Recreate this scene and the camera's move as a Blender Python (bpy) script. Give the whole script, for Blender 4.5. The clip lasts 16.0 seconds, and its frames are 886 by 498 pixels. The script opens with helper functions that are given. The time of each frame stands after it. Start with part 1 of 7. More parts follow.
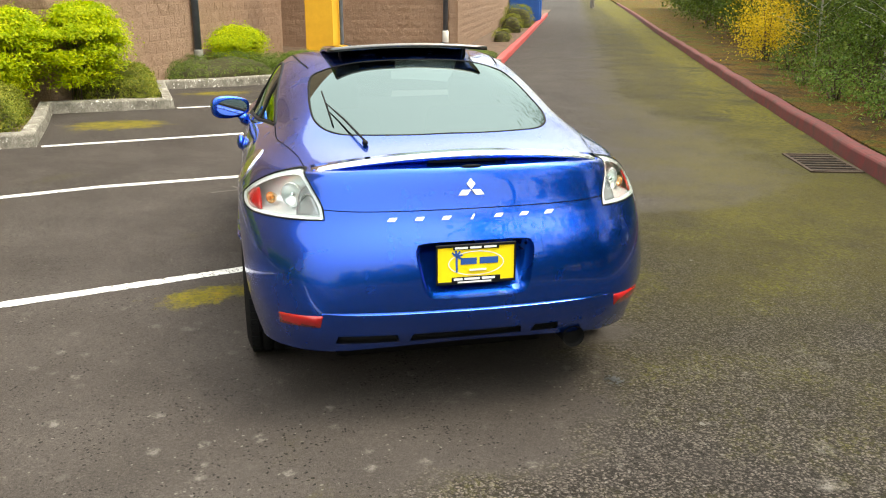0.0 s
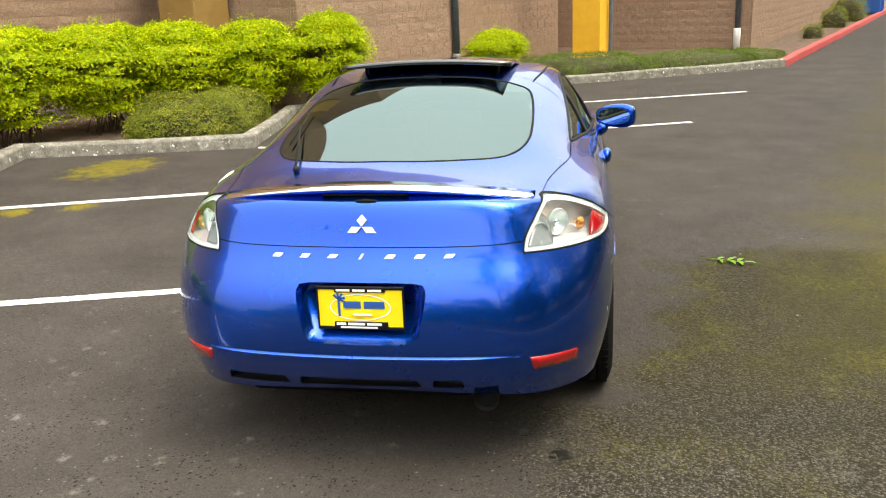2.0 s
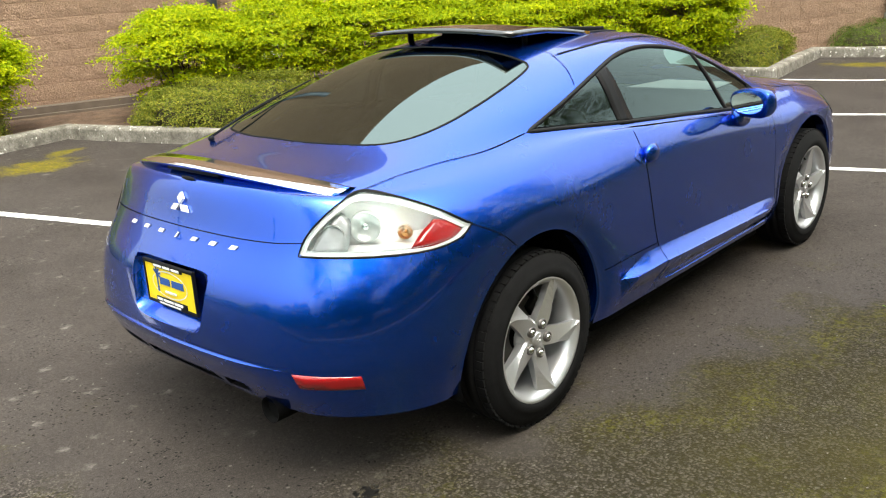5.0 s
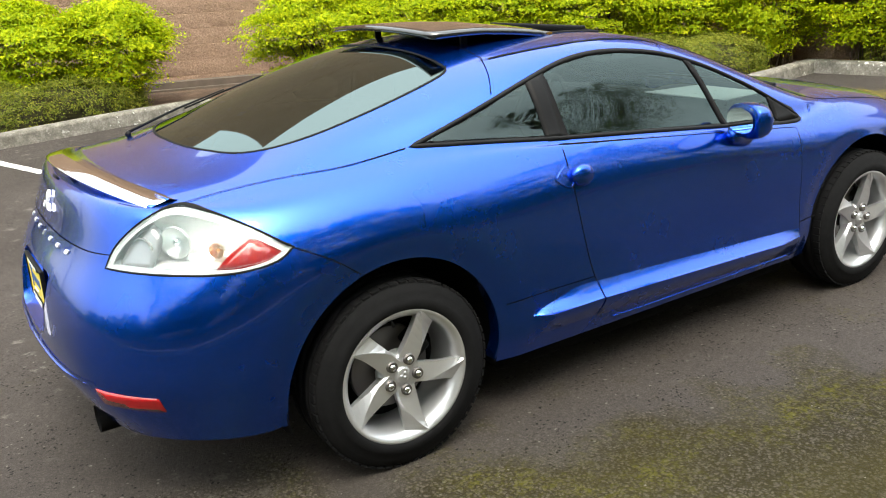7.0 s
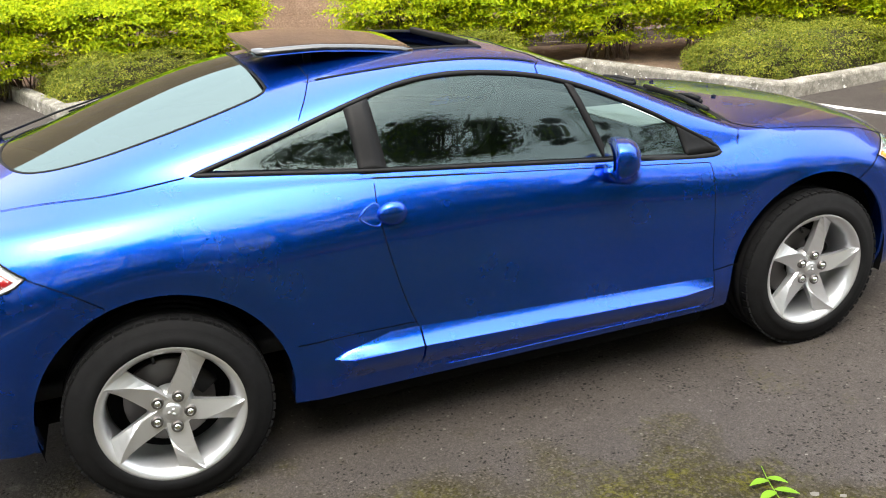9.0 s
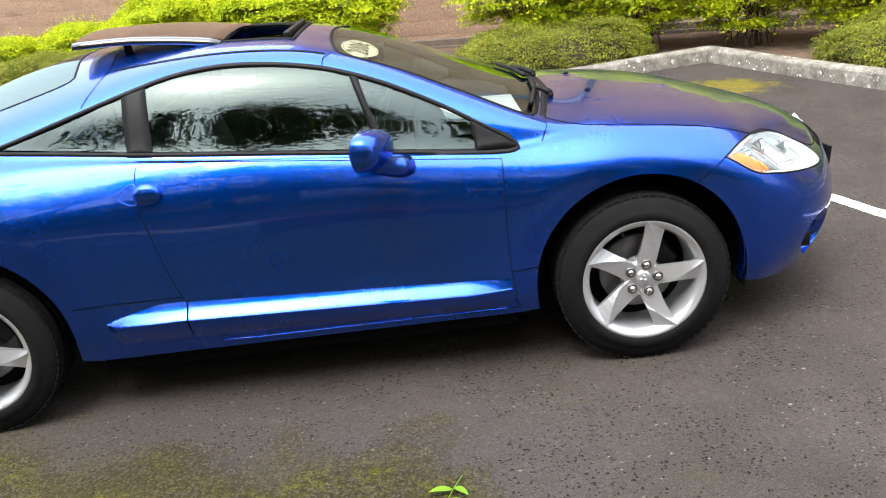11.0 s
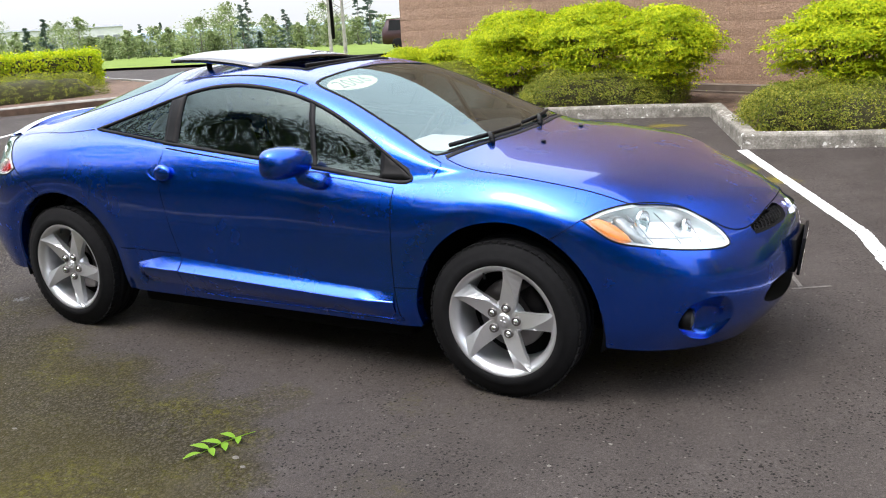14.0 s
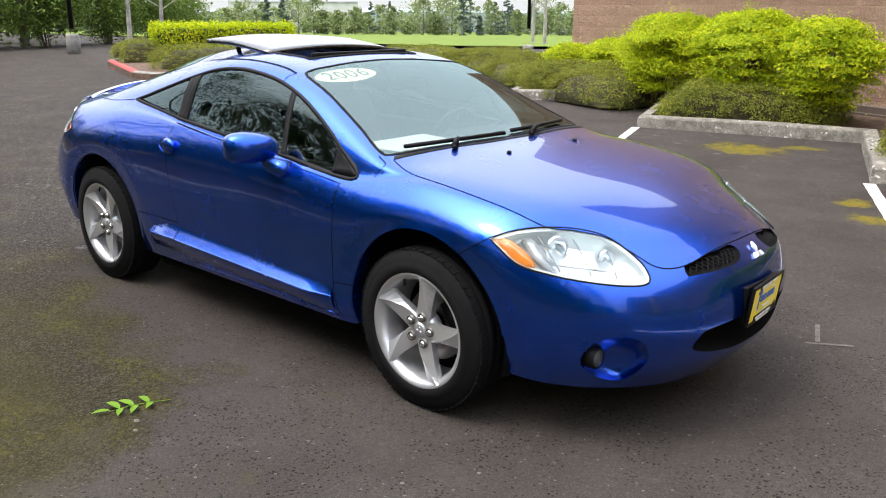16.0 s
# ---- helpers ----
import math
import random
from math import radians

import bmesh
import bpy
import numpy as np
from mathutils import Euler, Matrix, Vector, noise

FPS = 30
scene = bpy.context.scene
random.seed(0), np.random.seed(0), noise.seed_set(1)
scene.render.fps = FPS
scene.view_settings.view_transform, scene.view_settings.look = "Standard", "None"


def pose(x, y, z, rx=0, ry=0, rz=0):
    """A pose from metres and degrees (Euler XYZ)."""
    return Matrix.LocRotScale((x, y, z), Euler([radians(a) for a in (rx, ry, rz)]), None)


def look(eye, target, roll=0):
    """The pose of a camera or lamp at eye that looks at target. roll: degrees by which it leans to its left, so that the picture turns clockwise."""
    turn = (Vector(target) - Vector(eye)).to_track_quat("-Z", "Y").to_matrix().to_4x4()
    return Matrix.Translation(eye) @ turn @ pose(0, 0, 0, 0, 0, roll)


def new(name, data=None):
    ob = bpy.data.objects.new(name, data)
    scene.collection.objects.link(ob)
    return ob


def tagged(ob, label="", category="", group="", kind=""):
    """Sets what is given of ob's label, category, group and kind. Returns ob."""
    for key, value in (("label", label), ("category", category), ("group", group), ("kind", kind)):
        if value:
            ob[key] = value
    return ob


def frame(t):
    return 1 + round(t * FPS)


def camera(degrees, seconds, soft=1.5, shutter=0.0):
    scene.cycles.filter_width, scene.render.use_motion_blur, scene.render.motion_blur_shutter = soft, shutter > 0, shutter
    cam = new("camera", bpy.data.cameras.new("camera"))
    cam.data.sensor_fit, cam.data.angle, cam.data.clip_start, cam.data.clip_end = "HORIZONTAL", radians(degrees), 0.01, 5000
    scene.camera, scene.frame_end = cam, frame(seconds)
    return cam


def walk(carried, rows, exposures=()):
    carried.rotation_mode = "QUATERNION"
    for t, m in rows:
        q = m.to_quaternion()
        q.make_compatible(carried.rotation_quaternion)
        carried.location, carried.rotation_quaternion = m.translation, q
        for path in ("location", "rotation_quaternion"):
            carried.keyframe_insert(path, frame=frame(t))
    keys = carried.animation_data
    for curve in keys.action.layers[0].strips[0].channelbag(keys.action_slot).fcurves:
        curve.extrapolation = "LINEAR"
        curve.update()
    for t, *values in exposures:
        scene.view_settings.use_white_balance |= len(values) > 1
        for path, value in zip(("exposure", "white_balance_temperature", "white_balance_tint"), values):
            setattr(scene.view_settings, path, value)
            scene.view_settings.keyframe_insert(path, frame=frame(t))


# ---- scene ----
cam = camera(54.0, 16.0, soft=1.1)
PATH = [
    (0, (-4.066, 0.814, 1.701), (-2.196, 0.405, 1.12), 0.0),
    (0.5, (-4.069, 0.442, 1.729), (-2.171, 0.194, 1.149), -0.3),
    (1, (-4.035, 0.01, 1.735), (-2.119, -0.048, 1.165), -0.8),
    (1.5, (-3.902, -0.378, 1.72), (-1.987, -0.25, 1.157), -1.4),
    (2, (-3.752, -0.802, 1.735), (-1.864, -0.468, 1.164), -2.4),
    (2.5, (-3.591, -1.234, 1.706), (-1.753, -0.683, 1.142), -2.5),
    (3, (-3.366, -1.558, 1.673), (-1.596, -0.825, 1.101), -2.7),
    (3.5, (-3.149, -1.899, 1.68), (-1.466, -0.991, 1.095), -3.1),
    (4, (-2.918, -2.201, 1.676), (-1.33, -1.14, 1.081), -3.2),
    (6.5, (-1.502, -3.117, 1.612), (-0.415, -1.555, 0.997), -4.6),
    (7, (-1.261, -3.199, 1.639), (-0.257, -1.587, 1.013), -3.8),
    (7.5, (-1.026, -3.176, 1.78), (-0.091, -1.562, 1.058), -1.6),
    (8, (-0.711, -3.289, 1.753), (0.129, -1.616, 1.05), -2.1),
    (8.5, (-0.35, -3.422, 1.721), (0.38, -1.686, 1.047), -3.0),
    (9, (0.046, -3.525, 1.738), (0.661, -1.749, 1.055), -3.8),
    (9.5, (0.539, -3.627, 1.752), (0.991, -1.813, 1.041), -4.8),
    (10, (0.942, -3.725, 1.717), (1.263, -1.881, 1.013), -5.4),
    (12.5, (2.986, -4.107, 1.534), (2.518, -2.246, 0.969), -5.2),
    (13, (3.299, -4.063, 1.536), (2.68, -2.239, 1.001), -3.9),
    (13.5, (3.619, -4.023, 1.564), (2.855, -2.251, 1.038), -3.2),
    (14, (3.984, -3.897, 1.562), (3.052, -2.208, 1.033), -3.3),
    (14.5, (4.228, -3.756, 1.558), (3.177, -2.14, 1.026), -2.9),
    (15, (4.443, -3.58, 1.573), (3.293, -2.035, 1.032), -2.1),
    (15.5, (4.682, -3.434, 1.579), (3.454, -1.95, 1.04), -0.8),
    (16, (4.841, -3.21, 1.581), (3.541, -1.789, 1.041), 0.3),
]
walk(cam, [(t, look(eye, target, roll)) for t, eye, target, roll in PATH],
     exposures=[(0, 0.03, 6800, 1), (4, -0.04, 6550, 1), (7, 0.02, 6300, 2), (9, 0.31, 6250, 5), (12.5, 0.18, 5900, 10), (14.5, -0.25, 5900, 10), (16, -0.27, 6000, 10)])

# ---- light ----
SUN_EL, SUN_AZ = radians(63), radians(-118)      # a veiled sun stands high over the woods
world = bpy.data.worlds.new("sky")
scene.world = world
world.use_nodes = True
wn, wl = world.node_tree.nodes, world.node_tree.links
sky = wn.new("ShaderNodeTexSky")
sky.sky_type, sky.sun_disc = "NISHITA", False
sky.sun_elevation, sky.sun_rotation = SUN_EL, radians(90) - SUN_AZ
sky.dust_density, sky.air_density = 7.0, 1.0
haze = wn.new("ShaderNodeMixRGB")
haze.inputs[0].default_value = 0.50
haze.inputs[2].default_value = (9.2, 8.9, 8.4, 1)
wl.new(sky.outputs[0], haze.inputs[1])
# a veiled sky is about twice as bright overhead as at the horizon
up = wn.new("ShaderNodeSeparateXYZ")
wl.new(wn.new("ShaderNodeTexCoord").outputs["Generated"], up.inputs[0])
dome = wn.new("ShaderNodeMapRange")
dome.inputs["To Min"].default_value, dome.inputs["To Max"].default_value = 0.24, 0.68
wl.new(up.outputs["Z"], dome.inputs["Value"])
wl.new(haze.outputs[0], wn["Background"].inputs[0])
wl.new(dome.outputs[0], wn["Background"].inputs[1])
sun = new("sun", bpy.data.lights.new("sun", "SUN"))
sun.data.energy, sun.data.angle, sun.data.color = 0.65, radians(14), (1.0, 0.95, 0.86)
sun_dir = Vector((math.cos(SUN_EL) * math.cos(SUN_AZ), math.cos(SUN_EL) * math.sin(SUN_AZ), math.sin(SUN_EL)))
sun.matrix_world = look(sun_dir * 30, (0, 0, 0))


# ---- materials ----
class Mat:
    """A node material under construction."""

    def __init__(self, name, color=(0.5, 0.5, 0.5), rough=0.6, metal=0.0, **more):
        self.m = bpy.data.materials.new(name)
        self.m.use_nodes = True
        self.t = self.m.node_tree
        self.b = self.t.nodes["Principled BSDF"]
        self.set("Base Color", (*color, 1))
        self.set("Roughness", rough)
        self.set("Metallic", metal)
        for k, v in more.items():
            self.set(k.replace("_", " "), v)
        self.co = None

    def set(self, k, v):
        if hasattr(v, "links"):
            self.t.links.new(v, self.b.inputs[k])
        else:
            self.b.inputs[k].default_value = v

    def node(self, kind, **ins):
        n = self.t.nodes.new("ShaderNode" + kind)
        for k, v in ins.items():
            self.feed(n, k.replace("_", " "), v)
        return n

    def feed(self, n, k, v):
        i = n.inputs[int(k[1:])] if k[0] == "i" and k[1:].isdigit() else n.inputs[k]
        if hasattr(v, "links"):
            self.t.links.new(v, i)
        else:
            i.default_value = v

    def coords(self, object_space=False):
        if object_space:
            return self.node("TexCoord").outputs["Object"]
        if self.co is None:
            self.co = self.node("NewGeometry").outputs["Position"]
        return self.co

    def noise(self, scale, detail=4.0, rough=0.55, vec=None):
        return self.node("TexNoise", Vector=vec or self.coords(), Scale=scale, Detail=detail, Roughness=rough).outputs["Fac"]

    def ramp(self, fac, *stops):
        r = self.node("ValToRGB", Fac=fac)
        e = r.color_ramp.elements
        while len(e) < len(stops):
            e.new(0.5)
        for el, (p, c) in zip(e, stops):
            el.position = p
            el.color = (*c, 1) if len(c) == 3 else c
        return r.outputs["Color"]

    def grey(self, fac, a, b, va=0.0, vb=1.0):
        return self.ramp(fac, (a, (va,) * 3), (b, (vb,) * 3))

    def mix(self, fac, a, b, kind="MIX"):
        n = self.node("MixRGB", i0=fac, i1=a if hasattr(a, "links") else (*a, 1), i2=b if hasattr(b, "links") else (*b, 1))
        n.blend_type = kind
        return n.outputs[0]

    def bump(self, height, strength=0.3, dist=0.01):
        self.set("Normal", self.node("Bump", Height=height, Strength=strength, Distance=dist).outputs[0])

    def random(self):
        return self.node("ObjectInfo").outputs["Random"]

    def island(self):
        return self.node("NewGeometry").outputs["Random Per Island"]


# moss cushions on the asphalt: centre, half length, half width, turn
MOSS = ((4.55, 4.15, .62, .42, -10), (7.35, 2.45, .66, .40, -70), (10.75, 1.35, .62, .28, -70), (.80, 1.12, .34, .16, -62), (.98, 5.76, .48, .34, -10),
        (2.68, 4.02, .18, .18, 0), (2.97, 3.58, .21, .16, 0), (1.45, 6.20, .24, .14, 20))


def asphalt_mat():
    a = Mat("asphalt", rough=0.85, Specular_IOR_Level=0.12)
    p = a.coords()
    big = a.noise(0.35, 4, 0.6)
    mid = a.noise(1.6, 5, 0.62)
    grain = a.noise(75, 2, 0.65)
    fine = a.noise(210, 2, 0.7)
    # the coarse, mossy part of the lot: beyond a line that swings along the drive
    def along(axis):
        d = a.node("VectorMath", i0=p, i1=(axis[0], axis[1], 0))
        d.operation = "DOT_PRODUCT"
        return d.outputs["Value"]

    def step(val, lo, hi, a0, a1):
        return a.node("MapRange", Value=val, From_Min=lo, From_Max=hi, To_Min=a0, To_Max=a1).outputs[0]

    def add(x, y, kind="ADD"):
        m = a.node("Math", i0=x, i1=y)
        m.operation = kind
        return m.outputs[0]

    uu, vv = along(LU), along(LV)
    edge = add(add(step(uu, 2.3, 3.4, -0.75, -2.5), step(uu, 6, 10, 0, 1.1)), step(uu, -2.2, -1.2, 2.0, 0))
    edge = add(edge, step(mid, 0.3, 0.7, -0.45, 0.45))
    coarse = step(add(edge, vv, "SUBTRACT"), -0.12, 0.30, 0.0, 1.0)
    mossy = a.mix(1.0, coarse, add(step(uu, -3.0, 0.8, 0.25, 1.0), step(uu, 3.5, 5.5, 0.0, 0.55), "SUBTRACT"), "MULTIPLY")
    col = a.ramp(mid, (0.28, (0.040, 0.0335, 0.0295)), (0.5, (0.058, 0.0495, 0.0440)), (0.75, (0.078, 0.0675, 0.0605)))
    col = a.mix(a.grey(big, 0.35, 0.68, 0, 0.5), col, (0.078, 0.0690, 0.0615))
    # aggregate: every stone has its own tone and a dark rim, coarser on the mossy side
    off = a.node("VectorMath", i0=a.node("TexNoise", Vector=p, Scale=22.0, Detail=2.0).outputs["Color"])
    off.operation = "SCALE"
    off.inputs["Scale"].default_value = 0.035
    bent = a.node("VectorMath", i0=p, i1=off.outputs[0]).outputs[0]
    stones = a.node("TexVoronoi", Vector=bent, Scale=88.0)
    tone = a.grey(stones.outputs["Color"], 0.15, 0.85, 0.15, 1.75)
    rim = a.grey(stones.outputs["Distance"], 0.38, 0.64, 1.0, 0.12)
    gravel = a.mix(1.0, tone, rim, "MULTIPLY")
    worn = a.mix(0.20, (1, 1, 1), gravel)
    col = a.mix(1.0, col, a.mix(coarse, worn, a.mix(0.85, (1, 1, 1), gravel)), "MULTIPLY")
    col = a.mix(1.0, col, a.grey(fine, 0.36, 0.64, 0.66, 1.36), "MULTIPLY")
    # dark pits in loose clusters and single pale chips on the smooth part
    vor = a.node("TexVoronoi", Vector=bent, Scale=58.0)
    pit = a.mix(1.0, a.grey(vor.outputs["Color"], 0.60, 0.62), a.grey(vor.outputs["Distance"], 0.26, 0.36, 1, 0), "MULTIPLY")
    pit = a.mix(1.0, pit, a.grey(a.noise(2.2, 5, 0.7), 0.44, 0.54, 0.10, 1.0), "MULTIPLY")
    crumbs = a.node("TexVoronoi", Vector=bent, Scale=62.0)
    crumb = a.mix(1.0, a.grey(crumbs.outputs["Color"], 0.40, 0.44), a.grey(crumbs.outputs["Distance"], 0.24, 0.38, 1, 0), "MULTIPLY")
    crumb = a.mix(1.0, crumb, a.grey(a.noise(2.6, 5, 0.78), 0.48, 0.56), "MULTIPLY")
    pit = a.mix(1.0, pit, a.mix(1.0, crumb, step(uu, 0.5, 2.2, 0.15, 1.0), "MULTIPLY"), "LIGHTEN")
    col = a.mix(a.mix(0.9, (0, 0, 0), pit), col, (0.007, 0.0058, 0.005))
    chips = a.node("TexVoronoi", Vector=bent, Scale=40.0)
    chip = a.mix(1.0, a.grey(chips.outputs["Color"], 0.80, 0.82), a.grey(chips.outputs["Distance"], 0.16, 0.24, 1, 0), "MULTIPLY")
    col = a.mix(a.mix(0.6, (0, 0, 0), chip), col, (0.19, 0.178, 0.16))
    # faint pale scabs where the binder has worn off
    pale = a.node("TexVoronoi", Vector=bent, Scale=6.5)
    scab = a.mix(1.0, a.grey(pale.outputs["Color"], 0.80, 0.84), a.grey(pale.outputs["Distance"], 0.10, 0.36, 1, 0), "MULTIPLY")
    lichen = a.node("TexVoronoi", Vector=bent, Scale=10.0)
    disc = a.mix(1.0, a.grey(lichen.outputs["Color"], 0.60, 0.64), a.grey(lichen.outputs["Distance"], 0.16, 0.34, 1, 0), "MULTIPLY")
    scab = a.mix(1.0, scab, a.mix(1.0, disc, a.grey(a.noise(0.8, 4, 0.7), 0.42, 0.55), "MULTIPLY"), "LIGHTEN")
    scab = a.mix(1.0, scab, a.grey(a.noise(38, 3, 0.7), 0.38, 0.60), "MULTIPLY")
    scab = a.mix(1.0, scab, step(uu, -1.2, 0.6, 1.0, 0.18), "MULTIPLY")
    col = a.mix(a.mix(0.6, (0, 0, 0), scab), col, (0.21, 0.195, 0.175))
    # moss between the stones, a band along the woodland kerb, faint traces elsewhere
    speck = a.grey(a.noise(30, 6, 0.85), 0.48, 0.56)
    patch = a.grey(a.noise(0.9, 6, 0.75), 0.46, 0.60)
    film = a.mix(1.0, a.mix(1.0, mossy, patch, "MULTIPLY"), speck, "MULTIPLY")
    trace = a.mix(1.0, a.grey(a.noise(0.55, 5, 0.7), 0.60, 0.68), speck, "MULTIPLY")
    band = a.mix(1.0, step(add(vv, step(mid, 0.3, 0.7, -0.5, 0.5)), -2.9, -2.5, 1, 0), a.grey(a.noise(0.8, 6, 0.75), 0.38, 0.50), "MULTIPLY")
    band = a.mix(1.0, band, step(uu, 4.5, 7.0, 0, 1), "MULTIPLY")
    col = a.mix(a.mix(0.35, (0, 0, 0), trace), col, (0.085, 0.078, 0.012))
    veil = a.mix(1.0, a.mix(1.0, mossy, a.grey(a.noise(0.5, 4, 0.6), 0.30, 0.60), "MULTIPLY"), step(uu, -1.0, 1.6, 0.35, 1.0), "MULTIPLY")
    col = a.mix(1.0, col, a.mix(coarse, step(uu, -1.6, 2.0, 0.90, 0.84), step(uu, -1.6, 2.0, 1.26, 0.68)), "MULTIPLY")
    col = a.mix(a.mix(0.62, (0, 0, 0), veil), col, (0.036, 0.029, 0.005))
    # a thin olive film over the woodland side of the drive
    lane = a.mix(1.0, step(add(vv, step(mid, 0.3, 0.7, -0.4, 0.4)), -1.9, -0.9, 1, 0), step(uu, -0.6, 2.6, 0, 1), "MULTIPLY")
    lane = a.mix(1.0, lane, a.grey(a.noise(0.7, 6, 0.72), 0.34, 0.58, 0.25, 1), "MULTIPLY")
    lane = a.mix(1.0, lane, a.grey(a.noise(22, 5, 0.8), 0.40, 0.58, 0.45, 1), "MULTIPLY")
    col = a.mix(a.mix(0.62, (0, 0, 0), lane), col, (0.092, 0.080, 0.016))
    col = a.mix(a.mix(0.52, (0, 0, 0), film), col, (0.104, 0.100, 0.006))
    col = a.mix(a.mix(0.75, (0, 0, 0), a.mix(1.0, band, a.grey(a.noise(14, 6, 0.8), 0.42, 0.56), "MULTIPLY")), col, (0.135, 0.122, 0.010))
    # cushions of moss in the bays, by the kerbs and along the lines
    ragged = step(a.noise(5.5, 6, 0.75), 0.3, 0.7, -0.55, 0.55)
    spots = None
    for x, y, rx, ry, deg in MOSS:
        mp = a.node("Mapping", Vector=p, Location=(x, y, 0), Rotation=(0, 0, radians(deg)), Scale=(rx, ry, 10))
        mp.vector_type = "TEXTURE"
        ln = a.node("VectorMath", i0=mp.outputs[0])
        ln.operation = "LENGTH"
        one = step(add(ln.outputs["Value"], ragged), 0.55, 1.05, 1, 0)
        spots = one if spots is None else add(spots, one, "MAXIMUM")
    cushion = a.mix(1.0, spots, a.grey(a.noise(40, 5, 0.8), 0.36, 0.52, 0.15, 1), "MULTIPLY")
    moss_col = a.ramp(a.noise(9, 5, 0.7), (0.3, (0.075, 0.070, 0.006)), (0.55, (0.15, 0.125, 0.007)), (0.75, (0.21, 0.13, 0.010)))
    col = a.mix(a.mix(0.92, (0, 0, 0), cushion), col, moss_col)
    a.set("Base Color", col)
    a.bump(a.mix(0.4, a.mix(coarse, grain, rim), fine), 0.8, 0.006)
    a.set("Roughness", a.grey(big, 0.2, 0.8, 0.74, 0.92))
    return a.m


def simple(name, base, dark, rough, scale=8, bump=0.2, fine=60, dist=0.004, **more):
    a = Mat(name, base, rough, **more)
    n = a.noise(scale, 5, 0.6)
    f = a.noise(fine, 3, 0.6)
    c = a.ramp(n, (0.3, dark), (0.7, base))
    c = a.mix(a.grey(f, 0.3, 0.7, 0.0, 0.35), c, dark)
    a.set("Base Color", c)
    a.bump(f, bump, dist)
    return a.m


def leaf_mat(name, lo, mid, hi, trans=0.35):
    a = Mat(name, mid, 0.55, Specular_IOR_Level=0.2)
    r = a.island()
    big = a.noise(3.0, 2)
    c = a.ramp(r, (0.0, lo), (0.5, mid), (1.0, hi))
    c = a.mix(a.grey(big, 0.35, 0.65, 0.0, 0.45), c, lo)
    a.set("Base Color", c)
    t = a.node("BsdfTranslucent", Color=c)
    mx = a.node("MixShader", i0=trans, i1=a.b.outputs[0], i2=t.outputs[0])
    a.t.links.new(mx.outputs[0], a.t.nodes["Material Output"].inputs[0])
    return a.m


# the lot's own axes: LU runs along the road, LV across it to the building
LA = radians(-20.6)
LU, LV = (math.cos(LA), math.sin(LA)), (-math.sin(LA), math.cos(LA))


def lot(u, v, z=0.0):
    return Vector((u * LU[0] + v * LV[0], u * LU[1] + v * LV[1], z))


def ground_z(x, y):
    """The asphalt rises gently from the car to the planting beds; beyond the lot the land falls away."""
    return (0.025 * max(0.0, y - 1.0) if y < 12 else 0.275) - 0.028 * max(0.0, 0.8 * y - 0.6 * x - 20)


M_ASPHALT = asphalt_mat()


def paint_mat():
    a = Mat("blue_metallic_paint", (0.003, 0.070, 0.50), 0.26, 0.94)
    a.set("Base Color", a.mix(a.grey(a.noise(1.3, 3, 0.6), 0.3, 0.7), (0.003, 0.067, 0.49), (0.003, 0.073, 0.52)))
    a.set("Roughness", a.grey(a.noise(5, 4, 0.6), 0.3, 0.7, 0.25, 0.28))
    a.set("Coat Weight", 1.0)
    a.set("Coat Roughness", 0.008)
    a.set("Coat IOR", 1.5)
    return a.m


def glass_mat(name, tint, ior=1.95):
    """Thin tinted glass: what passes is coloured, the rest is a mirror image."""
    m = bpy.data.materials.new(name)
    m.use_nodes = True
    t = m.node_tree
    t.nodes.remove(t.nodes["Principled BSDF"])
    tr = t.nodes.new("ShaderNodeBsdfTransparent")
    tr.inputs[0].default_value = (*tint, 1)
    gl = t.nodes.new("ShaderNodeBsdfGlossy")
    gl.inputs["Roughness"].default_value = 0.02
    gl.inputs["Color"].default_value = (0.76, 0.95, 0.93, 1)
    fr = t.nodes.new("ShaderNodeFresnel")
    fr.inputs[0].default_value = ior
    mx = t.nodes.new("ShaderNodeMixShader")
    t.links.new(fr.outputs[0], mx.inputs[0])
    t.links.new(tr.outputs[0], mx.inputs[1])
    t.links.new(gl.outputs[0], mx.inputs[2])
    t.links.new(mx.outputs[0], t.nodes["Material Output"].inputs[0])
    return m


M_PAINT = paint_mat()
M_GLASS = glass_mat("tinted_window_glass", (0.20, 0.26, 0.25), 1.58)
M_WSGLASS = glass_mat("windscreen_glass", (0.72, 0.79, 0.77), 2.1)
M_REARGLASS = glass_mat("dark_rear_glass", (0.07, 0.075, 0.075), 2.3)
M_LENS = glass_mat("clear_lamp_lens", (0.93, 0.94, 0.95), 1.5)
M_RUBBER = simple("black_rubber", (0.007, 0.007, 0.0075), (0.004, 0.004, 0.004), 0.6, 20, 0.1, Specular_IOR_Level=0.12)
M_TYRE = simple("tyre_rubber", (0.0095, 0.0095, 0.010), (0.005, 0.005, 0.0055), 0.8, 30, 0.25, 200, 0.002, Specular_IOR_Level=0.14)
M_PLASTIC = simple("black_plastic", (0.007, 0.007, 0.0075), (0.004, 0.004, 0.0045), 0.5, 20, 0.1, 300, 0.001, Specular_IOR_Level=0.16)
M_DARK = Mat("underbody_black", (0.006, 0.006, 0.006), 0.95, Specular_IOR_Level=0.05).m
M_RIM = Mat("silver_alloy", (0.66, 0.67, 0.69), 0.30, 0.75).m
M_BADGE = Mat("bright_badge_metal", (0.88, 0.89, 0.90), 0.32, 0.25).m
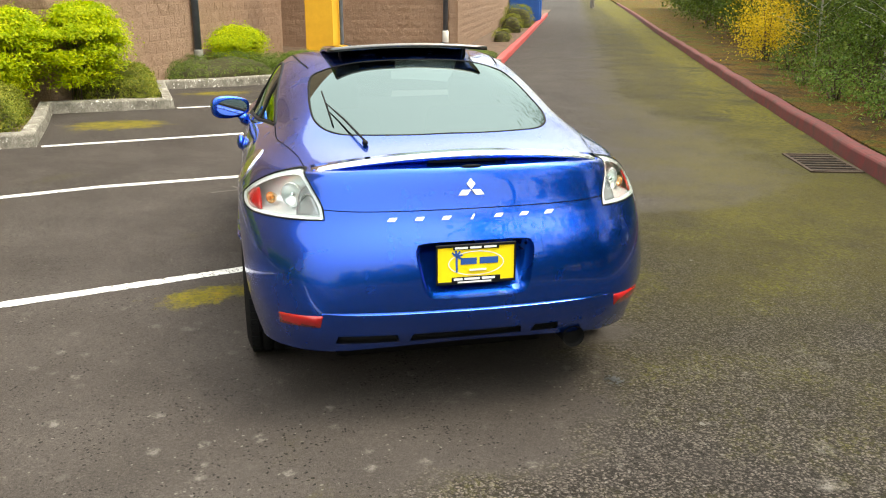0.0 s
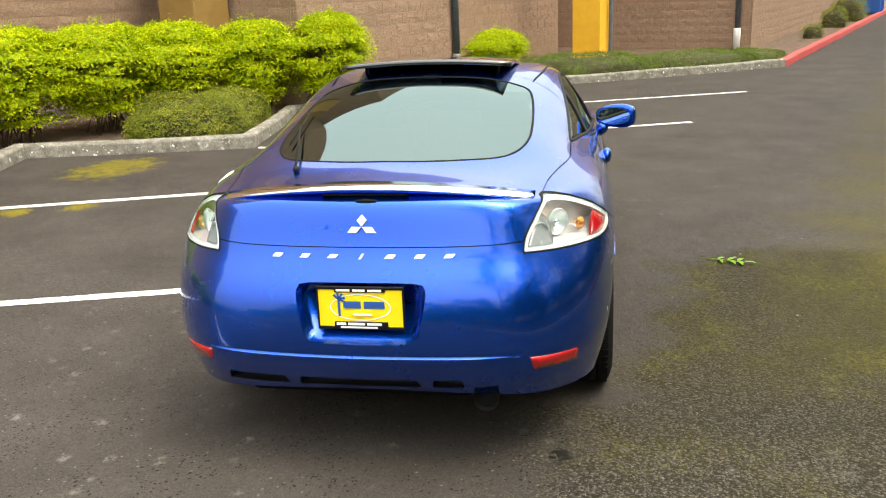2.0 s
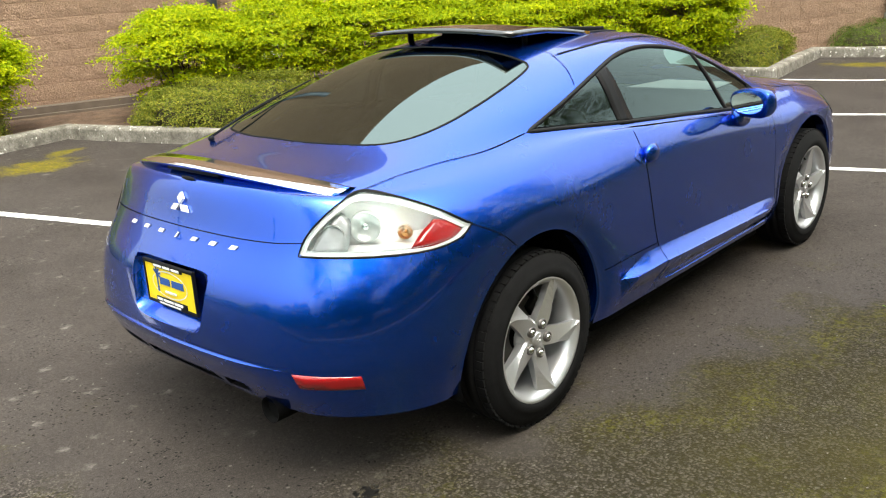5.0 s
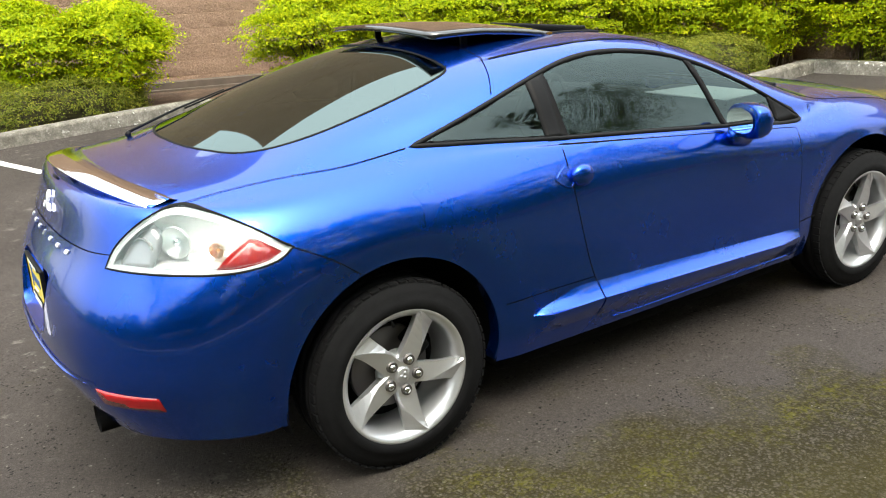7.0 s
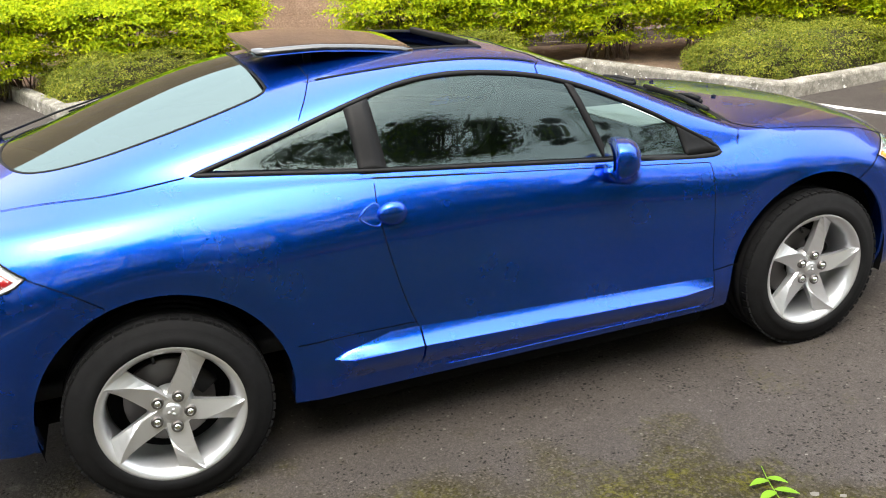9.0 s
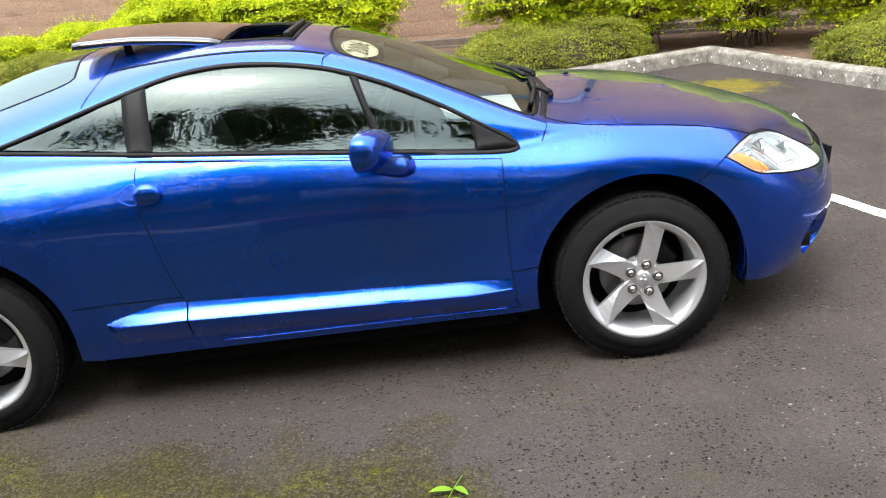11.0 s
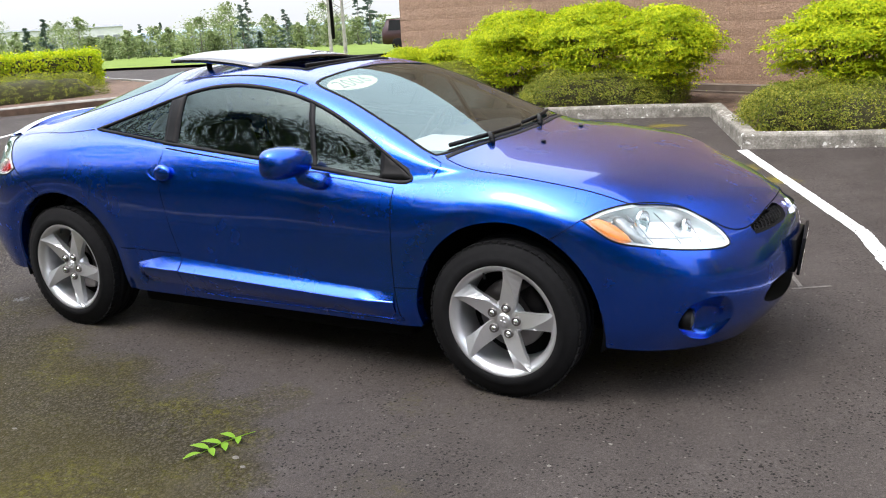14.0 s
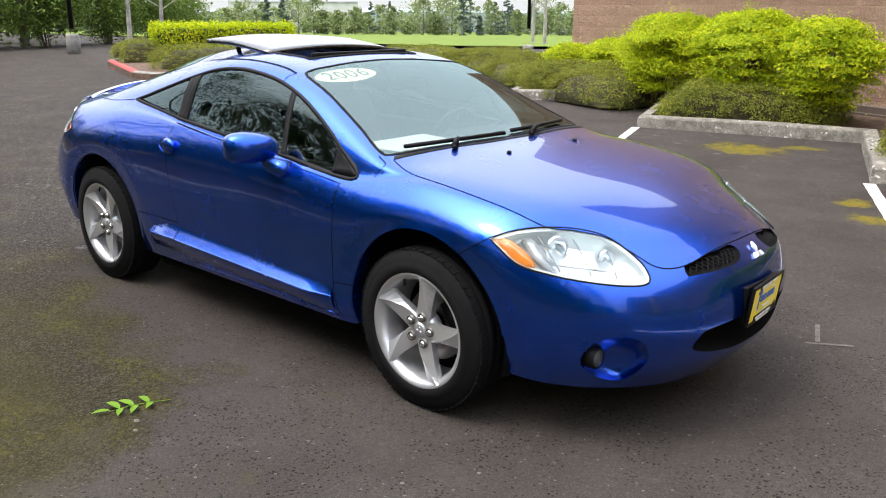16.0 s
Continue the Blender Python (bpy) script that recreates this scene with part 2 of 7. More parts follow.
M_SATIN = Mat("satin_aluminium", (0.80, 0.81, 0.82), 0.22, 1.0).m
M_CHROME = Mat("chrome", (0.86, 0.87, 0.88), 0.08, 1.0).m
M_SILVER = Mat("lamp_reflector_silver", (0.88, 0.89, 0.90), 0.20, 0.40).m
M_LAMPRIM = Mat("pale_lamp_rim", (0.84, 0.85, 0.85), 0.35, 0.15).m
M_REDLENS = Mat("red_lens", (0.34, 0.005, 0.008), 0.12, 0.0, Coat_Weight=1.0, Coat_Roughness=0.02).m
M_AMBER = Mat("amber_lens", (0.80, 0.26, 0.03), 0.12, 0.0, Coat_Weight=1.0, Coat_Roughness=0.02).m
M_SEAT = simple("grey_seat_cloth", (0.13, 0.13, 0.135), (0.07, 0.07, 0.075), 0.9, 25, 0.2)
M_DASH = simple("charcoal_dashboard", (0.035, 0.035, 0.038), (0.02, 0.02, 0.022), 0.7, 20, 0.1)


# ---- mesh helpers ----
def mesh_of(bm, name, material, smooth=True):
    me = bpy.data.meshes.new(name)
    bmesh.ops.recalc_face_normals(bm, faces=bm.faces) if len(bm.faces) < 60000 else None
    bm.to_mesh(me)
    bm.free()
    for mt in material if isinstance(material, (list, tuple)) else [material]:
        me.materials.append(mt)
    if smooth:
        me.polygons.foreach_set("use_smooth", [True] * len(me.polygons))
    return me


def part(name, bm, material, parent, label="", smooth=True):
    """One mesh object under a thing or under a part."""
    ob = new(name, mesh_of(bm, name, material, smooth))
    ob.parent = parent
    if parent is not None and parent.matrix_world != Matrix.Identity(4):
        ob.matrix_parent_inverse = Matrix.Identity(4)
    return tagged(ob, label)


def thing(name, label, category, at=(0, 0, 0), turn=0.0, group="", kind=""):
    e = new(name)
    e.empty_display_size = 0.1
    e.matrix_world = pose(*at, 0, 0, turn)
    return tagged(e, label, category, group, kind)


def solo(name, bm, material, label, category="", group="", kind="", smooth=False):
    ob = new(name, mesh_of(bm, name, material, smooth))
    return tagged(ob, label, category, group, kind)


def box(bm, lo, hi, bevel=0.0, m=None):
    c = [(a + b) / 2 for a, b in zip(lo, hi)]
    s = [b - a for a, b in zip(lo, hi)]
    r = bmesh.ops.create_cube(bm, size=1.0, matrix=(m or Matrix.Identity(4)) @ Matrix.LocRotScale(c, None, s))
    if bevel:
        es = list({e for v in r["verts"] for e in v.link_edges})
        bmesh.ops.bevel(bm, geom=es, offset=bevel, segments=2, affect="EDGES", profile=0.6)
    return r["verts"]


def sweep(bm, pts, radii, n=8, cap=True):
    """A round bar along points."""
    pts = [Vector(p) for p in pts]
    if not hasattr(radii, "__len__"):
        radii = [radii] * len(pts)
    rings = []
    up = Vector((0.13, 0.31, 0.94))
    for i, p in enumerate(pts):
        d = (pts[min(i + 1, len(pts) - 1)] - pts[max(i - 1, 0)]).normalized()
        a = d.cross(up)
        if a.length < 0.05:
            a = d.cross(Vector((1, 0, 0)))
        a.normalize()
        b = d.cross(a)
        rings.append([bm.verts.new(p + radii[i] * (a * math.cos(k * math.tau / n) + b * math.sin(k * math.tau / n))) for k in range(n)])
    for r, s in zip(rings, rings[1:]):
        for k in range(n):
            bm.faces.new((r[k], r[(k + 1) % n], s[(k + 1) % n], s[k]))
    if cap:
        bm.faces.new(rings[0][::-1])
        bm.faces.new(rings[-1])


def spin(bm, profile, n=48, axis="y", at=(0, 0, 0)):
    """Turns a profile of (radius, offset along the axis) round the axis."""
    rings = []
    for k in range(n):
        c, s = math.cos(k * math.tau / n), math.sin(k * math.tau / n)
        if axis == "y":
            rings.append([bm.verts.new((at[0] + r * c, at[1] + o, at[2] + r * s)) for r, o in profile])
        else:
            rings.append([bm.verts.new((at[0] + r * c, at[1] + r * s, at[2] + o)) for r, o in profile])
    for k in range(n):
        a, b = rings[k], rings[(k + 1) % n]
        for i in range(len(profile) - 1):
            bm.faces.new((a[i], a[i + 1], b[i + 1], b[i]))


def prism(bm, outline, z0, z1):
    """A flat-topped block over a plan outline of (x, y); z may be a function of the plan."""
    f0 = z0 if callable(z0) else (lambda x, y: z0)
    f1 = z1 if callable(z1) else (lambda x, y: z1)
    a = [bm.verts.new((p[0], p[1], f0(p[0], p[1]))) for p in outline]
    b = [bm.verts.new((p[0], p[1], f1(p[0], p[1]))) for p in outline]
    n = len(outline)
    for i in range(n):
        bm.faces.new((a[i], a[(i + 1) % n], b[(i + 1) % n], b[i]))
    bm.faces.new(b)
    bm.faces.new(a[::-1])


def spline(keys, u):
    """Points on a Catmull-Rom curve through the keys; u runs from 0 to len(keys) - 1."""
    k = np.asarray(keys, float)
    n = len(k) - 1
    u = np.asarray(u, float)
    i = np.clip(np.floor(u).astype(int), 0, n - 1)
    f = (u - i)[:, None]
    p1, p2 = k[i], k[i + 1]
    p0 = np.where((i > 0)[:, None], k[np.maximum(i - 1, 0)], 2 * p1 - p2)
    p3 = np.where((i + 2 <= n)[:, None], k[np.minimum(i + 2, n)], 2 * p2 - p1)
    return 0.5 * (2 * p1 + (p2 - p0) * f + (2 * p0 - 5 * p1 + 4 * p2 - p3) * f ** 2 + (3 * p1 - p0 - 3 * p2 + p3) * f ** 3)


# ---- ground, kerbs, building ----
M_CONCRETE = simple("weathered_concrete", (0.34, 0.33, 0.30), (0.13, 0.125, 0.11), 0.9, 5, 0.5, 45, 0.006)
_k = Mat("lichened_concrete", rough=0.92, Specular_IOR_Level=0.2)
_n1, _n2 = _k.noise(7, 6, 0.72), _k.noise(55, 4, 0.7)
_c = _k.ramp(_n1, (0.30, (0.085, 0.078, 0.062)), (0.5, (0.22, 0.205, 0.175)), (0.72, (0.40, 0.38, 0.335)))
_c = _k.mix(_k.grey(_n2, 0.40, 0.62, 0, 0.55), _c, (0.085, 0.078, 0.062))
_o = _k.node("VectorMath", i0=_k.node("TexNoise", Vector=_k.coords(), Scale=28.0, Detail=3.0).outputs["Color"])
_o.operation = "SCALE"
_o.inputs["Scale"].default_value = 0.06
_b = _k.node("VectorMath", i0=_k.coords(), i1=_o.outputs[0]).outputs[0]
for _scale, _keep in ((13.0, 0.74), (27.0, 0.70)):
    _v = _k.node("TexVoronoi", Vector=_b, Scale=_scale)
    _dots = _k.mix(1.0, _k.grey(_v.outputs["Color"], _keep, _keep + 0.03), _k.grey(_v.outputs["Distance"], 0.20, 0.36, 1, 0), "MULTIPLY")
    _dots = _k.mix(1.0, _dots, _k.grey(_k.noise(2.2, 3, 0.6), 0.42, 0.55), "MULTIPLY")
    _c = _k.mix(_dots, _c, (0.66, 0.65, 0.60))
_k.set("Base Color", _c)
_k.bump(_n2, 0.7, 0.008)
M_KERB = _k.m
M_REDPAINT = simple("worn_red_paint", (0.52, 0.045, 0.045), (0.30, 0.05, 0.045), 0.75, 6, 0.3, 40, 0.004)
M_OLDRED = simple("faded_red_paint", (0.165, 0.022, 0.022), (0.075, 0.032, 0.028), 0.85, 6, 0.5, 40, 0.006)
_l = Mat("worn_white_line_paint", rough=0.8, Specular_IOR_Level=0.2)
_w = _l.mix(_l.grey(_l.noise(7, 5, 0.6), 0.3, 0.7, 0, 0.45), (0.70, 0.69, 0.66), (0.42, 0.41, 0.38))
_l.set("Base Color", _l.mix(_l.grey(_l.noise(42, 6, 0.75), 0.54, 0.60), _w, (0.06, 0.052, 0.046)))
_l.bump(_l.noise(60, 3, 0.7), 0.5, 0.004)
M_LINE = _l.m
M_SOIL = simple("bark_soil", (0.165, 0.105, 0.068), (0.060, 0.038, 0.025), 0.95, 6, 0.8, 50, 0.02)


def block_mat(name, joined):
    a = Mat(name, rough=0.9)
    o = a.island() if joined else a.random()
    n = a.noise(9, 6, 0.65)
    c = a.mix(a.grey(n, 0.35, 0.7, 0, 0.55), a.ramp(o, (0, (0.335, 0.219, 0.145)), (1, (0.400, 0.267, 0.182))), (0.27, 0.17, 0.112))
    c = a.mix(a.grey(a.noise(42, 5, 0.8), 0.40, 0.62, 0, 0.75), c, (0.155, 0.092, 0.060))
    c = a.mix(a.grey(a.noise(70, 3, 0.8), 0.56, 0.68, 0, 0.6), c, (0.60, 0.45, 0.33))
    a.set("Base Color", a.mix(a.grey(a.noise(0.5, 3, 0.6), 0.35, 0.7, 0, 0.25), c, (0.24, 0.15, 0.10)))
    a.bump(a.noise(38, 6, 0.75), 1.0, 0.03)
    return a.m


M_BLOCK = block_mat("tan_split_face_block", False)
M_BLOCK_FAR = block_mat("tan_split_face_courses", True)


def ground():
    """One sheet of asphalt to the horizon, finer near the car."""
    xs = [-900, -300, -150, -100, -70, -50, -40, -30, -25, -20, *range(-14, 30, 2), 34, 45, 70, 120, 300, 900]
    ys = [-900, -300, -100, -40, -20, -12, -8, -4, -2, 0, *[1 + 0.5 * k for k in range(24)], 14, 17, 20, 25, 30, 40, 60, 90, 120, 300, 900]
    bm = bmesh.new()
    vs = [[bm.verts.new((x, y, ground_z(x, y))) for y in ys] for x in xs]
    for i in range(len(xs) - 1):
        for j in range(len(ys) - 1):
            bm.faces.new((vs[i][j], vs[i + 1][j], vs[i + 1][j + 1], vs[i][j + 1]))
    return solo("ground", bm, M_ASPHALT, "dark weathered asphalt with moss film and pale chips", kind="structure", smooth=True)


ground()


def strip(name, a, b, width, material, label, lift=0.004, n=0):
    """A painted stripe that follows the ground."""
    a, b = Vector((a[0], a[1], 0)), Vector((b[0], b[1], 0))
    d = (b - a).normalized()
    s = Vector((-d.y, d.x, 0)) * width / 2
    bm = bmesh.new()
    rows = []
    n = n or max(4, int((b - a).length / 0.03))
    ragged = np.random.default_rng(int(abs(a.x * 97 + a.y * 31)))
    for k in range(n + 1):
        c = a.lerp(b, k / n)
        rows.append([bm.verts.new((p.x, p.y, ground_z(p.x, p.y) + lift)) for p in (c + s * ragged.uniform(.88, 1.06), c - s * ragged.uniform(.88, 1.06))])
    for p, q in zip(rows, rows[1:]):
        bm.faces.new((p[0], p[1], q[1], q[0]))
    return solo(name, bm, material, label, kind="structure")


# corners of the saw-toothed kerb: tips at the bay lines, notches between them
TIPS = [lot(-13.0, 5.9), lot(-9.6, 5.85), lot(-6.2, 5.8), lot(-2.9, 5.74), lot(0.66, 5.43), lot(4.36, 4.92), lot(7.66, 4.9)]
BAY = Vector((0.335, -0.942, 0))                                   # the way the bay lines run
NOTCHES = [t - BAY * d for t, d in zip(TIPS[1:], (2.3, 2.3, 2.3, 2.15, 2.5, 1.6))] + [Vector((11.3, 2.2, 0))]
KERB_H, KERB_W = 0.15, 0.15


def kerb_run(name, pts, material, label, closed=False, height=KERB_H, width=KERB_W, soil_side=1):
    """A kerb along plan points with a rounded top edge and a battered face."""
    pts = [Vector((p[0], p[1], 0)) for p in pts]
    bm = bmesh.new()
    prof = [(0.0, -0.05), (0.012, height - 0.03), (0.022, height - 0.012), (0.045, height), (width, height), (width, -0.05)]
    fine = []
    for a, b in zip(pts, pts[1:]):
        n = max(1, int((b - a).length / 0.4))
        fine += [(a.lerp(b, k / n), k == 0) for k in range(n)]
    fine.append((pts[-1], True))
    P = [f[0] for f in fine]
    rings = []
    for i, p in enumerate(P):
        d0 = (P[i] - P[i - 1]).normalized() if i else (P[1] - P[0]).normalized()
        d1 = (P[i + 1] - P[i]).normalized() if i < len(P) - 1 else d0
        n0, n1 = Vector((-d0.y, d0.x, 0)), Vector((-d1.y, d1.x, 0))
        m = (n0 + n1).normalized()
        m = m / max(0.35, m.dot(n0)) * soil_side
        g = ground_z(p.x, p.y)
        j = 0.006 * math.sin(i * 5.3)
        rings.append([bm.verts.new((p.x + m.x * (o + j), p.y + m.y * (o + j), g + h + (j if h > 0 else 0))) for o, h in prof])
    for r, s in zip(rings, rings[1:]):
        for k in range(len(prof) - 1):
            bm.faces.new((r[k], r[k + 1], s[k + 1], s[k]))
    bm.faces.new(rings[0])
    bm.faces.new(rings[-1][::-1])
    return solo(name, bm, material, label, kind="structure")


saw = []
for t, n in zip(TIPS, NOTCHES):
    saw += [t, n]
BED_END = lot(15.35, 0.85)
saw += [Vector((12.85, -1.45, 0)), BED_END]
kerb_run("kerb_beds", saw, M_KERB, "grey concrete kerb with pale lichen along planting beds")
kerb_run("kerb_road", [BED_END, lot(24, 0.82), lot(48, 0.8)], M_REDPAINT, "bright red painted kerb along the drive")
kerb_run("kerb_far", [lot(80, -4.5), lot(50, -4.1), lot(30, -3.70), lot(10, -3.47), lot(2, -3.47)], M_OLDRED, "faded red kerb at the woodland edge", soil_side=1, height=0.16)
# this stretch is kept grey so no red streak mirrors in the car's flank
kerb_run("kerb_far_bare", [lot(2, -3.47), lot(-2, -3.47), lot(-30, -3.7)], M_KERB, "lichened grey kerb, left unpainted for the car's reflection", soil_side=1, height=0.155)


def soil_z(x, y):
    return ground_z(x, y) + 0.035


bm = bmesh.new()
inner = []
for i, p in enumerate(saw):                               # the soil starts behind the kerb's face
    n0 = (saw[i] - saw[i - 1]).normalized() if i else (saw[1] - saw[0]).normalized()
    n1 = (saw[i + 1] - saw[i]).normalized() if i < len(saw) - 1 else n0
    n0, n1 = Vector((-n0.y, n0.x, 0)), Vector((-n1.y, n1.x, 0))
    mm = (n0 + n1).normalized()
    inner.append(p + mm / max(0.35, mm.dot(n0)) * 0.08)
prism(bm, [tuple(p.xy) for p in inner] + [tuple(lot(60, 0.95).xy), tuple(lot(60, 12).xy), tuple(lot(-13, 12).xy)], lambda x, y: ground_z(x, y) - 0.05, soil_z)
solo("planting_bed", bm, M_SOIL, "dark bark soil of the planting beds", kind="structure")
bm = bmesh.new()
prism(bm, [tuple(lot(u, v).xy) for u, v in ((-60, -3.8), (10, -3.7), (30, -3.87), (50, -4.25), (120, -5), (120, -90), (-60, -90))], -0.05, 0.13)
_g = Mat("leaf_litter_verge", rough=0.95, Specular_IOR_Level=0.1)
_c = _g.ramp(_g.noise(1.1, 6, 0.7), (0.34, (0.040, 0.034, 0.012)), (0.44, (0.105, 0.062, 0.018)), (0.50, (0.155, 0.080, 0.016)), (0.56, (0.095, 0.100, 0.014)), (0.68, (0.055, 0.075, 0.012)))
_g.set("Base Color", _g.mix(_g.grey(_g.noise(24, 5, 0.75), 0.42, 0.60, 0, 0.8), _c, (0.020, 0.016, 0.009)))
_g.bump(_g.noise(18, 6, 0.75), 1.0, 0.05)
solo("verge", bm, _g.m, "brown leaf litter and moss under the woodland edge", kind="structure")

# bay lines: each starts at a tip of the kerb and runs out to the drive
for k, t in enumerate(TIPS):
    ln = (t.x * LV[0] + t.y * LV[1] - 0.76) / -(BAY.x * LV[0] + BAY.y * LV[1])
    bends = [t + BAY * 0.04, t + BAY * ln] if k != 4 else [t + BAY * 0.04, lot(2.75, 3.33), lot(4.62, 0.76)]      # one line was painted with a slight bend
    for a, b in zip(bends, bends[1:]):
        strip("bay_line", a, b, 0.10, M_LINE, "worn white painted bay line on asphalt")

# ---- building ----
M_MORTAR = simple("tan_mortar", (0.37, 0.245, 0.163), (0.29, 0.188, 0.125), 0.95, 12, 0.4)
M_YELLOW = simple("ochre_painted_steel", (0.80, 0.44, 0.025), (0.68, 0.36, 0.02), 0.55, 4, 0.1)
M_PIPE = simple("grey_blue_painted_steel", (0.10, 0.12, 0.15), (0.06, 0.07, 0.09), 0.5, 8, 0.1)
WALLS = []


def wall(name, u0, v0, u1, v1, h=5.2, thick=0.3, material=None):
    """A wall between two plan points of the lot; its outer face is on the line."""
    a, b = lot(u0, v0), lot(u1, v1)
    d = (b - a).normalized()
    n = Vector((-d.y, d.x, 0))
    bm = bmesh.new()
    prism(bm, [tuple(p.xy) for p in (a, b, b + n * thick, a + n * thick)], 0.0, h)
    ob = solo(name, bm, material or M_MORTAR, "tan split-face concrete block wall", kind="structure")
    WALLS.append((ob, a, d, (b - a).length, h))
    return ob


wall("wall_low", -8.85, 8.9, -2.4, 8.9, 6.1)
wall("wall_main", -2.4, 8.9, 6.9, 8.9, 11.0)
wall("wall_step", -2.4, 22.0, -2.4, 9.2, 11.0)
wall("wall_return", 6.9, 8.9, 6.9, 6.2, 7.4)
wall("wall_block", 6.9, 6.2, 16.5, 6.2, 7.4)
wall("wall_recess", 16.5, 6.2, 16.5, 7.8, 7.4)
wall("wall_recess_back", 16.5, 7.8, 19.4, 7.8, 7.4)
wall("wall_end", 19.4, 7.8, 19.4, 2.35, 7.4)
wall("wall_drive", 19.4, 2.35, 42, 2.35, 7.4)
wall("wall_far", 42, 2.35, 42, 22, 7.4)
wall("wall_side", -8.85, 22.0, -8.85, 8.9, 6.1)
bm = bmesh.new()
prism(bm, [tuple(lot(u, v).xy) for u, v in ((-2.1, 9.2), (6.9, 9.2), (7.2, 6.5), (16.5, 6.5), (16.8, 8.1), (19.4, 8.1), (19.7, 2.65), (41.7, 2.65), (41.7, 22), (-2.1, 22))], 7.1, 7.25)
solo("roof", bm, M_CONCRETE, "flat grey roof behind the parapet", kind="structure")
bm = bmesh.new()
prism(bm, [tuple(lot(u, v).xy) for u, v in ((-8.55, 9.2), (-2.4, 9.2), (-2.4, 22), (-8.55, 22))], 5.8, 6.0)
solo("roof_low", bm, M_CONCRETE, "flat grey lower roof behind the parapet", kind="structure")


# ---- planting ----
def leaf_cloud(points, normals, size, rng, spread=0.9, aspect=0.5, droop=0.0):
    """Many small folded leaves as one mesh: each a bent lozenge of four corners and a midrib."""
    n = len(points)
    nrm = normals + rng.normal(0, spread, (n, 3))
    nrm /= np.linalg.norm(nrm, axis=1)[:, None] + 1e-9
    ref = rng.normal(0, 1, (n, 3))
    ref[:, 2] -= droop
    a = np.cross(nrm, ref)
    a /= np.linalg.norm(a, axis=1)[:, None] + 1e-9
    b = np.cross(nrm, a)
    s = (size * rng.uniform(0.6, 1.35, n))[:, None]
    tip, base = points + b * s * 0.55, points - b * s * 0.5
    lift = nrm * s * 0.12
    l, r = points + a * s * aspect * 0.5 + lift, points - a * s * aspect * 0.5 + lift
    verts = np.stack([base, l, tip, r], 1).reshape(-1, 3)
    k = np.arange(n)[:, None] * 4
    faces = np.concatenate([k + [0, 1, 2], k + [0, 2, 3]], 1).reshape(-1, 3)
    return verts, faces


def cloud_mesh(name, verts, faces, material):
    me = bpy.data.meshes.new(name)
    n, m = len(verts), len(faces)
    me.vertices.add(n)
    me.vertices.foreach_set("co", np.ascontiguousarray(verts, dtype=np.float32).ravel())
    me.loops.add(m * 3)
    me.loops.foreach_set("vertex_index", np.ascontiguousarray(faces, dtype=np.int32).ravel())
    me.polygons.add(m)
    me.polygons.foreach_set("loop_start", np.arange(m, dtype=np.int32) * 3)
    me.polygons.foreach_set("loop_total", np.full(m, 3, dtype=np.int32))
    me.update()
    me.validate()
    me.materials.append(material)
    return me


def leaf_part(name, verts, faces, material, parent, label=""):
    ob = new(name, cloud_mesh(name, verts, faces, material))
    ob.parent = parent
    return tagged(ob, label)


M_LIME = leaf_mat("lime_leaves", (0.22, 0.33, 0.003), (0.46, 0.55, 0.004), (0.74, 0.73, 0.008), 0.5)
M_SHRUB = leaf_mat("olive_leaves", (0.080, 0.110, 0.010), (0.205, 0.235, 0.022), (0.40, 0.38, 0.055), 0.35)
M_CARPET = leaf_mat("carpet_leaves", (0.045, 0.085, 0.010), (0.115, 0.165, 0.022), (0.24, 0.28, 0.05), 0.3)
M_TREE = leaf_mat("tree_leaves", (0.030, 0.055, 0.007), (0.075, 0.115, 0.011), (0.15, 0.20, 0.018), 0.35)
M_FIR = leaf_mat("fir_needles", (0.010, 0.028, 0.010), (0.022, 0.048, 0.016), (0.04, 0.07, 0.02), 0.1)
M_SPRING = leaf_mat("spring_leaves", (0.06, 0.11, 0.015), (0.12, 0.19, 0.025), (0.22, 0.28, 0.05), 0.3)
M_BROOM = leaf_mat("broom_flowers", (0.40, 0.28, 0.008), (0.70, 0.50, 0.012), (0.80, 0.62, 0.03), 0.3)
M_TWIG = simple("brown_twigs", (0.11, 0.07, 0.045), (0.05, 0.032, 0.02), 0.9, 20, 0.3)
M_BARK = simple("grey_bark", (0.20, 0.18, 0.155), (0.08, 0.07, 0.06), 0.95, 9, 0.6, 40, 0.01)
M_PALEBARK = simple("pale_bark", (0.42, 0.40, 0.36), (0.20, 0.185, 0.165), 0.9, 6, 0.4, 30, 0.006)
RNG = np.random.default_rng(7)


